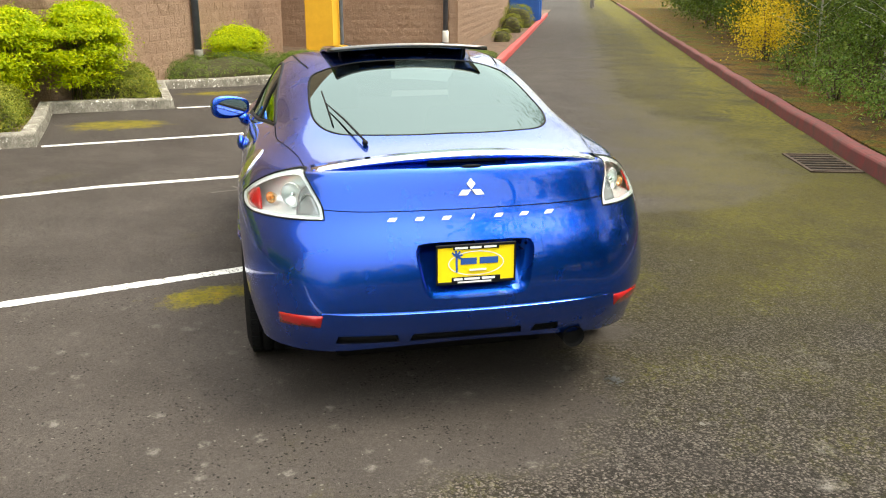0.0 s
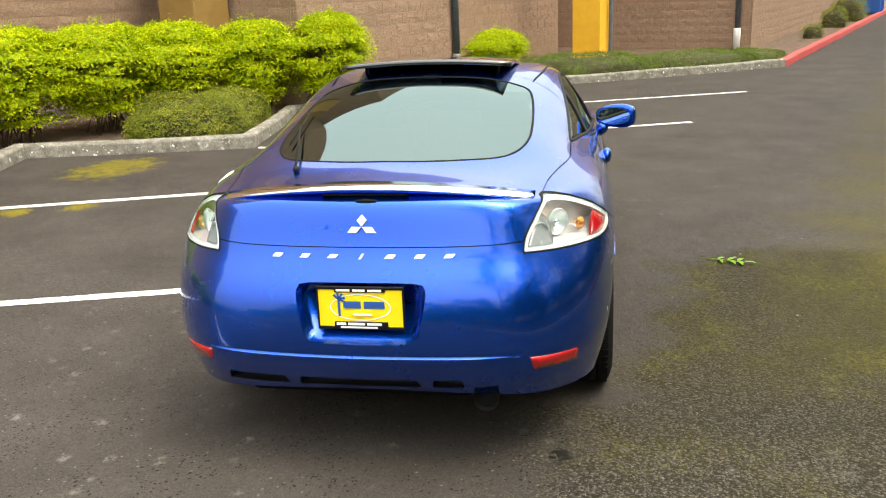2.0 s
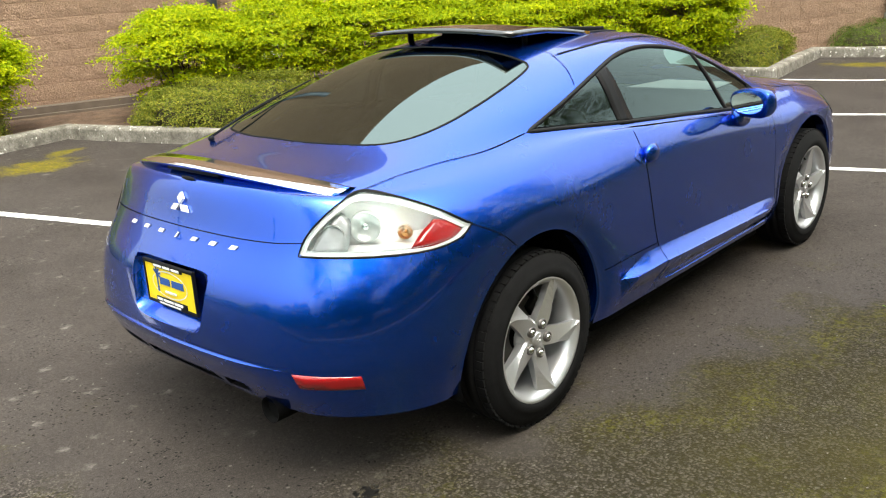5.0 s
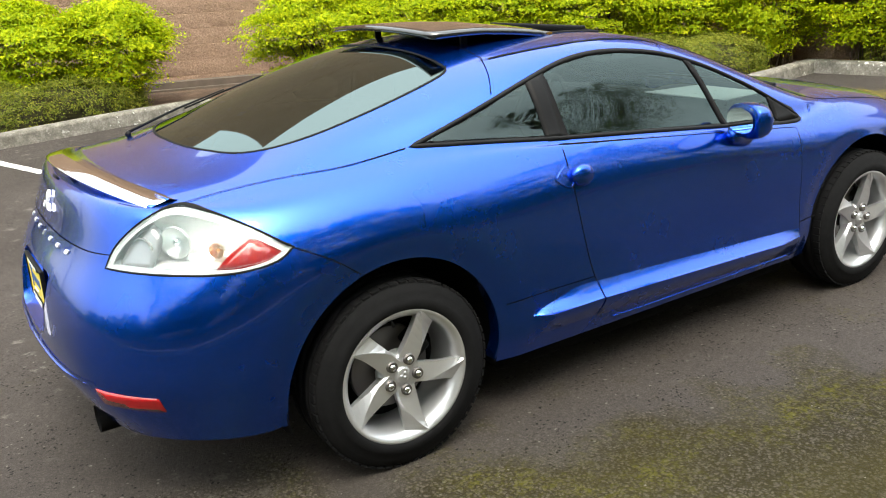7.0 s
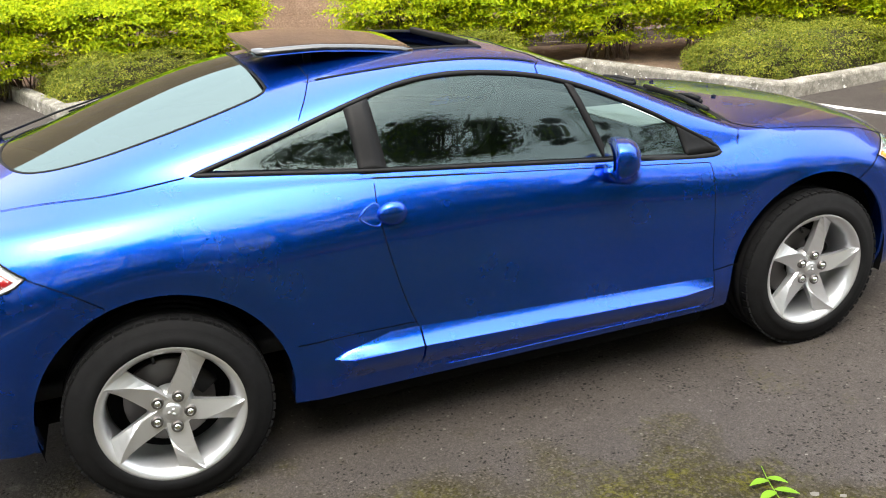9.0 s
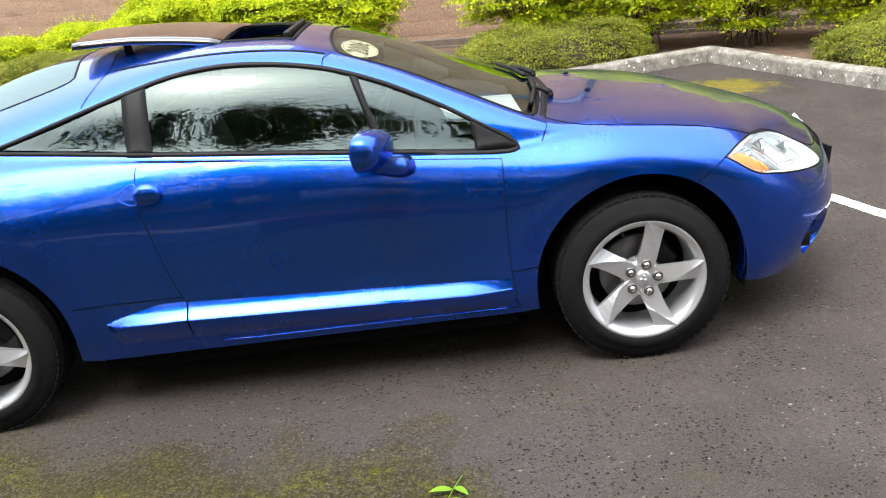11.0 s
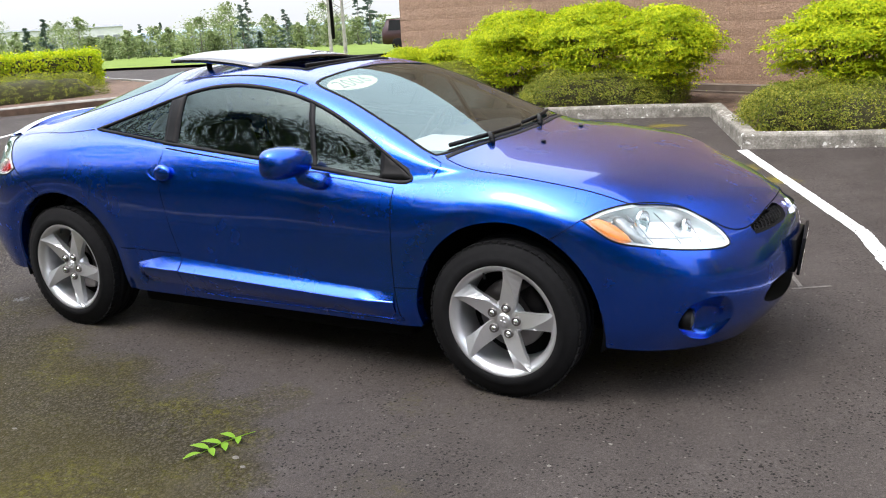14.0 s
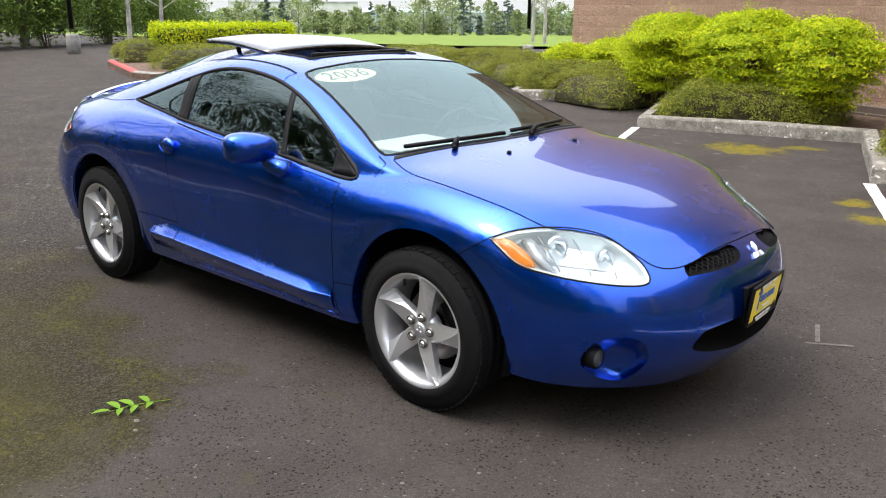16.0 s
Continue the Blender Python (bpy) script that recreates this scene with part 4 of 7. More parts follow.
def ring_mesh(poly, cast, w_out, w_in, off=0.003, rise=0.004):
    """A raised band along a closed outline on the shell."""
    bm = bmesh.new()
    mid = w_out * 0.5 - w_in * 0.5
    loops = []
    for w, o in ((-w_out, 0.0), (-w_out * 0.9, off), (-mid, off + rise), (w_in * 0.9, off), (w_in, -0.004)):
        loops.append([bm.verts.new(cast.at(*p, o)) for p in inset_poly(poly, w)])
    n = len(poly)
    for a, b in zip(loops, loops[1:]):
        for i in range(n):
            bm.faces.new((a[i], a[(i + 1) % n], b[(i + 1) % n], b[i]))
    return bm


def seam_mesh(pts, cast, width=0.005, step=0.02, off=0.0022, smooth=True):
    """A narrow dark joint along an open line on the shell."""
    k = np.asarray(pts, float)
    m = max(6, int(sum(np.linalg.norm(k[i + 1] - k[i]) for i in range(len(k) - 1)) / step))
    u = np.linspace(0, len(k) - 1, m)
    q = spline(k, u) if smooth else np.stack([np.interp(u, range(len(k)), k[:, c]) for c in (0, 1)], 1)
    bm = bmesh.new()
    rows = []
    for i in range(m):
        d = q[min(i + 1, m - 1)] - q[max(i - 1, 0)]
        d = d / max(1e-9, np.linalg.norm(d))
        nrm = np.array([-d[1], d[0]])
        rows.append([bm.verts.new(cast.at(*(q[i] + nrm * s), off)) for s in (-width / 2, width / 2)])
    for a, b in zip(rows, rows[1:]):
        bm.faces.new((a[0], a[1], b[1], b[0]))
    return bm


def recess_mesh(poly, cast, depth, taper=0.0, off=0.001):
    """Side walls and floor of a pocket let into the shell."""
    bm = bmesh.new()
    inner = inset_poly(poly, taper)
    lip = [bm.verts.new(cast.at(*p, off)) for p in poly]
    deep = max(v.co.dot(cast.d) for v in lip)
    low = []
    for p, v in zip(inner, lip):
        q = cast.a * p[0] + cast.b * p[1] + cast.d * (v.co.dot(cast.d) + depth)
        low.append(bm.verts.new(q))
    n = len(poly)
    for i in range(n):
        bm.faces.new((lip[i], lip[(i + 1) % n], low[(i + 1) % n], low[i]))
    bm.faces.new(low)
    return bm

car = thing("car", "blue metallic two-door coupe parked on asphalt, sunroof lid raised", "car")


def in_arch(c):
    return abs(c.y) > 0.62 and c.z < 0.80 and min(math.hypot(c.x - x, c.z - ARCH_Z) for x in (0, AXLE)) < ARCH_R


def arch_snap(bm):
    """Draws the cut edge of the arches to a clean arc and turns it in."""
    for x0 in (0, AXLE):
        for sgn in (-1, 1):
            vs, es = set(), []
            for e in bm.edges:
                if e.is_boundary and all(v.co.y * sgn > 0.5 and abs(math.hypot(v.co.x - x0, v.co.z - ARCH_Z) - ARCH_R) < 0.04 and v.co.z < 0.85 for v in e.verts):
                    es.append(e)
                    vs.update(e.verts)
            for v in vs:
                d = Vector((v.co.x - x0, 0, v.co.z - ARCH_Z))
                d *= ARCH_R / d.length
                if v.co.z > 0.27:
                    v.co.x, v.co.z = x0 + d.x, ARCH_Z + d.z
            bmesh.ops.smooth_vert(bm, verts=list(vs), factor=0.0)
            for inward, out in ((0.018, 0.0), (0.05, 0.004)):
                r = bmesh.ops.extrude_edge_only(bm, edges=es)
                es = [g for g in r["geom"] if isinstance(g, bmesh.types.BMEdge)]
                for g in r["geom"]:
                    if isinstance(g, bmesh.types.BMVert):
                        g.co.y -= sgn * inward


class Hole:
    """An opening cut in the shell inside an outline seen along one direction."""

    def __init__(self, poly, cast, test):
        self.poly, self.cast, self.test = poly, cast, test
        self.lo = [min(p[k] for p in poly) for k in (0, 1)]
        self.hi = [max(p[k] for p in poly) for k in (0, 1)]

    def __call__(self, c):
        if not self.test(c):
            return False
        p = self.cast.flat(c)
        return all(self.lo[k] < p[k] < self.hi[k] for k in (0, 1)) and inside(p, self.poly)

    def snap(self, bm):
        P = [Vector(p) for p in self.poly]
        vs = {v for e in bm.edges if e.is_boundary for v in e.verts if self.test(v.co)}
        for v in vs:
            f = Vector(self.cast.flat(v.co))
            if not all(self.lo[k] - .05 < f[k] < self.hi[k] + .05 for k in (0, 1)):
                continue
            best = None
            for a, b in zip(P, P[1:] + P[:1]):
                d = b - a
                t = max(0, min(1, (f - a).dot(d) / max(1e-12, d.length_squared)))
                q = a + d * t
                if best is None or (q - f).length < (best - f).length:
                    best = q
            if (best - f).length < 0.03:
                q = self.cast.at(best.x, best.y)
                if (q - v.co).length < 0.06:
                    v.co = q


def wheel(x, sgn, turn):
    w = part("wheel", wheel_hub(), M_RIM, car, "five-spoke silver alloy wheel with black tyre")
    w.matrix_basis = pose(x, sgn * 0.785, WHEEL_R, 0, turn, 0 if sgn < 0 else 180)
    R, Q = WHEEL_R, 0.236
    bm = bmesh.new()
    spin(bm, [(Q - .012, .092), (Q - .006, -.100), (Q + .004, -.110), (Q + .012, -.1135), (Q + .035, -.1155), (Q + .038, -.1125), (Q + .062, -.108), (Q + .066, -.1055), (R - .014, -.098), (R - .006, -.090),
              (R - .001, -.078), (R, -.060), (R, -.054), (R - .007, -.052), (R - .007, -.044), (R, -.042), (R + .001, -.008), (R - .007, -.006), (R - .007, .006), (R + .001, .008),
              (R, .042), (R - .007, .044), (R - .007, .052), (R, .054), (R - .001, .078), (R - .014, .098), (Q + .03, .112), (Q - .012, .092)], 96)
    tyre = part("tyre", bm, M_TYRE, w, "black rubber tyre")
    bm = bmesh.new()
    for k in range(60):                                   # shoulder blocks of the tread
        a = k * math.tau / 60
        for y0, y1 in ((-.094, -.062), (.062, .094)):
            m = Matrix.Rotation(a, 4, "Y")
            box(bm, (-.0125, y0, R - .006), (.0125, y1, R + .0015), 0, m)
    tagged(part("shoulder_tread", bm, M_TYRE, w, smooth=False), kind="stuff")
    bm = bmesh.new()
    spin(bm, [(Q - .035, .08), (Q - .034, -.060), (Q - .026, -.088), (Q - .016, -.099), (Q - .006, -.107), (Q + .002, -.1085), (Q + .005, -.104), (Q - .004, .09), (Q - .035, .08)], 96)
    part("rim", bm, M_RIM, w, "silver alloy rim")
    bm = bmesh.new()
    spin(bm, [(0.06, .005), (.145, .005), (.148, .01), (.148, .028), (.06, .028)], 48)
    part("brake_disc", bm, M_DISC, w, "dull steel brake disc")
    bm = bmesh.new()
    m = Matrix.Rotation(radians(55 - turn), 4, "Y")
    box(bm, (-.06, -.012, .085), (.06, .05, .155), 0.012, m)
    part("brake_caliper", bm, M_PLASTIC, w)
    bm = bmesh.new()
    spin(bm, [(0.001, .06), (Q - .03, .06), (Q - .03, .075)], 40)
    part("backing_plate", bm, M_DARK, w)
    for k in range(5):
        bm = bmesh.new()
        spoke(bm, k * math.tau / 5 + radians(90))
        part("spoke", bm, M_RIM, w, smooth=False)
    for k in range(5):
        a = k * math.tau / 5 + radians(90)
        bm = bmesh.new()
        at = (0.057 * math.cos(a), 0, 0.057 * math.sin(a))
        spin(bm, [(0.0005, -.097), (.009, -.096), (.0125, -.089), (.0130, -.066)], 12, at=at)
        nut = part("lug_nut", bm, M_CHROME, w)
        bm = bmesh.new()
        spin(bm, [(.0125, -.0850), (.0150, -.0905), (.0185, -.0912), (.0205, -.080)], 16, at=at)
        part("nut_pocket", bm, M_DISC, nut, "dull grey nut pocket")
    bm = bmesh.new()
    a = radians(90 + 36)
    sweep(bm, [((Q - .02) * math.cos(a), -.085, (Q - .02) * math.sin(a)), ((Q - .048) * math.cos(a), -.098, (Q - .048) * math.sin(a))], .005, 8)
    part("valve", bm, M_RUBBER, w)
    return w


M_DISC = Mat("brake_steel", (0.16, 0.15, 0.145), 0.5, 0.9).m


def wheel_hub():
    bm = bmesh.new()
    spin(bm, [(0.0005, -.0885), (.020, -.088), (.0275, -.085), (.029, -.080), (.034, -.079), (.060, -.078), (.072, -.070), (.078, -.03)], 48)
    for k in range(3):                                     # small relief on the centre cap
        a = radians(90 + 120 * k)
        c, s = math.cos(a), math.sin(a)
        q = [(0.002, 0), (.009, .0065), (.017, 0), (.009, -.0065)]
        lo = [bm.verts.new((r * c - t * s, -.0875, r * s + t * c)) for r, t in q]
        hi = [bm.verts.new((r * c - t * s, -.0905, r * s + t * c)) for r, t in q]
        bm.faces.new(hi)
        for i in range(4):
            bm.faces.new((lo[i], lo[(i + 1) % 4], hi[(i + 1) % 4], hi[i]))
    return bm


def spoke(bm, a):
    """A broad spoke of two facets: the crease runs from one edge at mid length to the other edge at the rim."""
    ca, sa = math.cos(a), math.sin(a)
    secs = [(0.030, .034, .034, -.074), (0.060, .037, .037, -.080), (0.090, .037, .036, -.084), (0.120, .0365, .035, -.088), (0.150, .037, .035, -.092), (0.180, .038, .037, -.096), (0.205, .040, .041, -.101), (0.226, .043, .046, -.106)]
    rings = []
    for r, l, h, y in secs:
        f = max(0.0, (r - 0.105) / 0.121)
        tc = -l * 0.86 + (l * 0.86 + h * 0.80) * f
        ring = []
        for t, dy in ((-l, 0.006 + .016 * f), (tc, -0.004), (h, 0.003 + .002 * f), (h * 0.86, 0.034), (-l * 0.86, 0.040)):
            ring.append(bm.verts.new((r * ca - t * sa, y + dy, r * sa + t * ca)))
        rings.append(ring)
    for p, q in zip(rings, rings[1:]):
        for k in range(5):
            bm.faces.new((p[k], p[(k + 1) % 5], q[(k + 1) % 5], q[k]))
    bm.faces.new(rings[0][::-1])
    bm.faces.new(rings[-1])
    es = [e for e in bm.edges if len(e.link_faces) == 2 and e.calc_face_angle(0) > 0.5]
    bmesh.ops.bevel(bm, geom=es, offset=0.0022, segments=2, affect="EDGES")


# ---- outlines of the car's openings and panels ----
def both(cast, test):
    """The same opening on the right and on the left."""
    return [(cast, lambda c, t=test: c.y < 0 and t(c)), (cast.mirrored(), lambda c, t=test: c.y > 0 and t(c))]


DLO = smooth_poly([(.185, 1.058), (.45, 1.034), (.763, 1.003), (1.2, .963), (1.65, .917), (2.06, .874), (2.145, .884), (2.11, .918), (2.0, .985), (1.85, 1.07), (1.65, 1.163), (1.45, 1.228),
                   (1.25, 1.262), (1.07, 1.272), (.9, 1.256), (.72, 1.212), (.5, 1.148), (.33, 1.098)], 0.02, (0,))
SCREEN = smooth_poly([(1.462, 0), (1.472, -.3), (1.498, -.50), (1.54, -.565), (1.75, -.600), (2.0, -.655), (2.18, -.705), (2.235, -.675), (2.275, -.48), (2.315, -.22), (2.325, 0),
                      (2.315, .22), (2.275, .48), (2.235, .675), (2.18, .705), (2.0, .655), (1.75, .600), (1.54, .565), (1.498, .50), (1.472, .3)], 0.025)
BACKLIGHT = smooth_poly([(.455, 0), (.462, -.25), (.49, -.44), (.48, -.505), (.35, -.535), (.1, -.55), (-.1, -.545), (-.25, -.50), (-.345, -.41), (-.41, -.22), (-.43, 0),
                         (-.41, .22), (-.345, .41), (-.25, .50), (-.1, .545), (.1, .55), (.35, .535), (.48, .505), (.49, .44), (.462, .25)], 0.025)
ROOF_GAP = smooth_poly([(.98, -.36), (1.30, -.375), (1.335, -.34), (1.345, 0), (1.335, .34), (1.30, .375), (.98, .36), (.97, 0)], 0.025)
TAIL3D = [(-.816, -.572, .834), (-.785, -.575, .885), (-.735, -.595, .935), (-.655, -.605, .978), (-.585, -.625, .998), (-.51, -.715, .975), (-.42, -.805, .925), (-.335, -.872, .862), (-.395, -.876, .830), (-.51, -.845, .814), (-.66, -.745, .819)]
TAIL = smooth_poly([REAR_SIDE.flat(p) for p in TAIL3D], 0.015, (0, 7))
HEAD3D = [(2.902, -.845, .767), (2.975, -.785, .798), (3.045, -.70, .806), (3.12, -.605, .796), (3.20, -.535, .770), (3.29, -.512, .722), (3.357, -.512, .676), (3.396, -.543, .634), (3.35, -.615, .628), (3.245, -.725, .646), (3.13, -.79, .664), (3.02, -.835, .692)]
HEAD = smooth_poly([FRONT_SIDE.flat(p) for p in HEAD3D], 0.015, (0,))
PLATE_BAY = smooth_poly([(.236, .708), (.229, .738), (.200, .752), (0, .755), (-.200, .752), (-.229, .738), (-.236, .708), (-.214, .59), (-.202, .562), (-.165, .543), (0, .54), (.165, .543), (.202, .562), (.214, .59)], 0.012)
NOSTRIL = smooth_poly([(-.395, .640), (-.385, .668), (-.32, .690), (-.20, .703), (-.118, .708), (-.10, .690), (-.135, .662), (-.22, .650)], 0.012, (0,))
INTAKE = smooth_poly([(-.395, .375), (-.372, .425), (-.33, .442), (-.14, .456), (0, .459), (.14, .456), (.33, .442), (.372, .425), (.395, .375), (.32, .342), (.14, .318), (0, .314), (-.14, .318), (-.32, .342)], 0.02)
FOG3D = [(3.257, -.742, .350), (3.296, -.731, .428), (3.369, -.665, .454), (3.42, -.60, .430), (3.42, -.555, .345), (3.355, -.60, .265), (3.285, -.68, .285)]
FOG = smooth_poly([FRONT_SIDE.flat(p) for p in FOG3D], 0.015)

SLOTS = [smooth_poly([(y0, .350), (y0 - .010, .388), (y1 + .010, .388), (y1, .350)], .012, (0, 1, 2, 3)) for y0, y1 in ((.55, .30), (.26, -.20), (-.24, -.36))]

OPENINGS = []
for slot in SLOTS:
    OPENINGS.append(Hole(slot, REAR, lambda c: c.x < -.7 and .342 < c.z < .45))
for c, t in both(SIDE, lambda c: abs(c.y) > 0.5 and c.z > 0.84 and c.x < 2.2):
    OPENINGS.append(Hole(DLO, c, t))
OPENINGS.append(Hole(SCREEN, TOP, lambda c: c.z > 0.9))
OPENINGS.append(Hole(BACKLIGHT, TOP, lambda c: c.z > 1.0))
OPENINGS.append(Hole(ROOF_GAP, TOP, lambda c: c.z > 1.2))
for c, t in both(REAR_SIDE, lambda c: c.x < -.25 and c.z > .78):
    OPENINGS.append(Hole(TAIL, c, t))
for c, t in both(FRONT_SIDE, lambda c: c.x > 2.8 and c.z > .59):
    OPENINGS.append(Hole(HEAD, c, t))
for c, t in both(FRONT_SIDE, lambda c: c.x > 3.1 and c.z < .55):
    OPENINGS.append(Hole(FOG, c, t))
OPENINGS.append(Hole(PLATE_BAY, REAR, lambda c: c.x < -.85 and c.z < .82))
OPENINGS.append(Hole(INTAKE, FRONT, lambda c: c.x > 3.3 and c.z < .55))
for c, t in both(FRONT, lambda c: c.x > 3.3 and c.z > .58):
    OPENINGS.append(Hole(NOSTRIL, c, t))

bm = body_shell([in_arch] + OPENINGS)
for h in OPENINGS:
    h.snap(bm)
arch_snap(bm)
body = skinned(part("body", bm, M_PAINT, car, "glossy blue metallic body shell"))
for x in (0, AXLE):
    for sgn in (-1, 1):
        wheel(x, sgn, {(0, -1): 28, (AXLE, -1): 14}.get((x, sgn), 20))

# wheel wells and floor
for x in (0, AXLE):
    for sgn in (-1, 1):
        bm = bmesh.new()
        rings = []
        for k in range(25):
            a = radians(-14 + 208 * k / 24)
            rings.append([bm.verts.new((x + r * math.cos(a), sgn * y, ARCH_Z + r * math.sin(a))) for r, y in ((ARCH_R + .004, .845), (ARCH_R + .012, .80), (ARCH_R + .012, .52), (0.02, .52))])
        for p, q in zip(rings, rings[1:]):
            for j in range(3):
                bm.faces.new((p[j], p[j + 1], q[j + 1], q[j]))
        part("wheel_well", bm, M_DARK, car)
bm = bmesh.new()
box(bm, (-.60, -.55, .215), (3.30, .55, .30), 0.02)
# lower boxes added to deepen the shade on the ground under the car
box(bm, (.46, -.80, .165), (2.10, .80, .30), 0.03)
box(bm, (2.92, -.55, .175), (3.18, .55, .25), 0.03)
box(bm, (-.72, -.36, .215), (-.40, .54, .33), 0.03)
part("floor_pan", bm, M_DARK, car)

# ---- glass, trims, panels ----
for cast in (SIDE, SIDE.mirrored()):
    part("window_trim", ring_mesh(DLO, cast, 0.005, 0.009, 0.003, 0.003), M_PLASTIC, car, "black window surround")
    rear_q = smooth_poly([(.235, 1.068), (.47, 1.046), (.742, 1.018), (.722, 1.205), (.52, 1.14), (.36, 1.094)], 0.02, (0, 2, 3))
    door_g = smooth_poly([(.802, 1.012), (1.2, .975), (1.648, .931), (1.617, 1.0), (1.552, 1.186), (1.40, 1.232), (1.22, 1.254), (1.06, 1.260), (.9, 1.245), (.785, 1.218)], 0.02, (0, 2, 4, 9))
    front_q = smooth_poly([(1.655, .930), (1.85, .908), (2.02, .890), (1.985, .985), (1.85, 1.055), (1.70, 1.128), (1.570, 1.182), (1.615, 1.05)], 0.02, (0, 2, 3, 6))
    for poly, nm in ((rear_q, "quarter_window"), (door_g, "door_window"), (front_q, "vent_window")):
        g = evened(part(nm, panel_mesh(poly, cast, -0.002, 0.03, 0.004), M_GLASS, car, "dark tinted side glass"))
        g.visible_shadow = False
    for poly, nm in (([(.722, 1.000), (.818, .992), (.800, 1.236), (.712, 1.212)], "pillar_cover"), ([(1.638, .915), (1.664, .912), (1.578, 1.192), (1.548, 1.200)], "window_divider"),
                     ([(1.99, .878), (2.15, .876), (2.12, .925), (1.975, 1.0)], "sail_panel")):
        part(nm, panel_mesh(smooth_poly(poly, 0.02, (0, 1, 2, 3)), cast, 0.003, 0.03, 0.012), M_PLASTIC, car, "black plastic cover")
g = evened(part("windscreen", panel_mesh(inset_poly(SCREEN, .004), TOP, -0.001, 0.035, 0.004), M_WSGLASS, car, "clear windscreen reflecting sky"), 0, 1)
g.visible_shadow = False
part("windscreen_seal", ring_mesh(SCREEN, TOP, 0.003, 0.012, 0.0012, 0.0008), M_RUBBER, car)
g = evened(part("rear_window", panel_mesh(inset_poly(BACKLIGHT, .004), TOP, -0.001, 0.035, 0.004), M_REARGLASS, car, "dark tinted rear window"), 0, 1)
g.visible_shadow = False
part("rear_window_seal", ring_mesh(BACKLIGHT, TOP, 0.002, 0.008, 0.0012, 0.0006), M_RUBBER, car)

# doors, bonnet and tailgate lie as thin skins on the shell; joints are dark lines
DOOR = smooth_poly([(2.075, .852), (2.072, .70), (2.070, .50), (2.085, .30), (2.06, .272), (1.6, .272), (1.12, .275), (1.0, .288), (.91, .345), (.855, .45), (.80, .62), (.752, .86), (.758, .985), (1.2, .943), (1.65, .897)], 0.02, (0, 12))
for cast in (SIDE, SIDE.mirrored()):
    skinned(part("door", panel_mesh(DOOR, cast, 0.0012, 0.022, 0.003), M_PAINT, car, "blue door"), 0.002)
    part("door_joint", ring_mesh(DOOR, cast, 0.0018, 0.0015, 0.0014, 0.0003), M_DARK, car)
BONNET = smooth_poly([(2.345, 0), (2.335, -.22), (2.30, -.48), (2.262, -.70), (2.40, -.735), (2.65, -.748), (2.90, -.735), (3.04, -.70), (3.12, -.61), (3.20, -.54), (3.30, -.505), (3.385, -.475), (3.445, -.375), (3.475, -.20), (3.487, 0),
                      (3.475, .20), (3.445, .375), (3.385, .475), (3.30, .505), (3.20, .54), (3.12, .61), (3.04, .70), (2.90, .735), (2.65, .748), (2.40, .735), (2.262, .70), (2.30, .48), (2.335, .22)], 0.025, (3, 25))
skinned(part("bonnet", panel_mesh(BONNET, TOP, 0.0012, 0.022, 0.003), M_PAINT, car, "blue bonnet reflecting sky and building"), 0.002)
part("bonnet_joint", ring_mesh(BONNET, TOP, 0.0018, 0.0018, 0.0014, 0.0003), M_DARK, car)
JOINTS = [
    (SIDE, [(-.335, .862), (-.22, .80), (-.135, .735)], 1), (SIDE, [(2.902, .767), (2.84, .725), (2.785, .690)], 1), (SIDE, [(.43, .475), (.60, .480), (.845, .478)], 1), (SIDE, [(2.07, .428), (2.20, .430)], 1),
    (TOP, [(.167, -.712), (-.086, -.712), (-.297, -.668), (-.43, -.640), (-.585, -.622)], 1), (TOP, [(.559, -.668), (.60, -.60), (.64, -.50)], 1), (TOP, [(.64, -.50), (.62, -.25), (.615, 0), (.62, .25), (.64, .50)], 0),
    (TOP, [(1.485, -.575), (1.36, -.562), (.93, -.552), (.62, -.515)], 1), (TOP, [(1.485, -.575), (1.462, -.60), (1.455, -.638)], 1), (TOP, [(2.20, -.725), (2.262, -.745), (2.235, -.79)], 1),
    (REAR, [(-.575, .872), (-.40, .868), (0, .868), (.40, .868), (.575, .872)], 0),
]
for cast, pts, mirror in JOINTS:
    part("panel_joint", seam_mesh(pts, cast, 0.003), M_DARK, car)
    if mirror:
        c = cast.mirrored() if cast is SIDE else cast
        part("panel_joint", seam_mesh(pts if cast is SIDE else [(p[0], -p[1]) for p in pts], c, 0.003), M_DARK, car)


FLAP = [(-.125 + .080 * math.cos(t), .925 + .066 * math.sin(t)) for t in np.linspace(0, math.tau, 40, endpoint=False)]
flap = skinned(part("fuel_flap", panel_mesh(FLAP, SIDE.mirrored(), 0.005, 0.018, 0.006), M_SATIN, car, "round satin metal fuel flap"), 0.007)
part("flap_ring", ring_mesh(FLAP, SIDE.mirrored(), 0.004, 0.003, 0.003, 0.004), M_SATIN, flap)


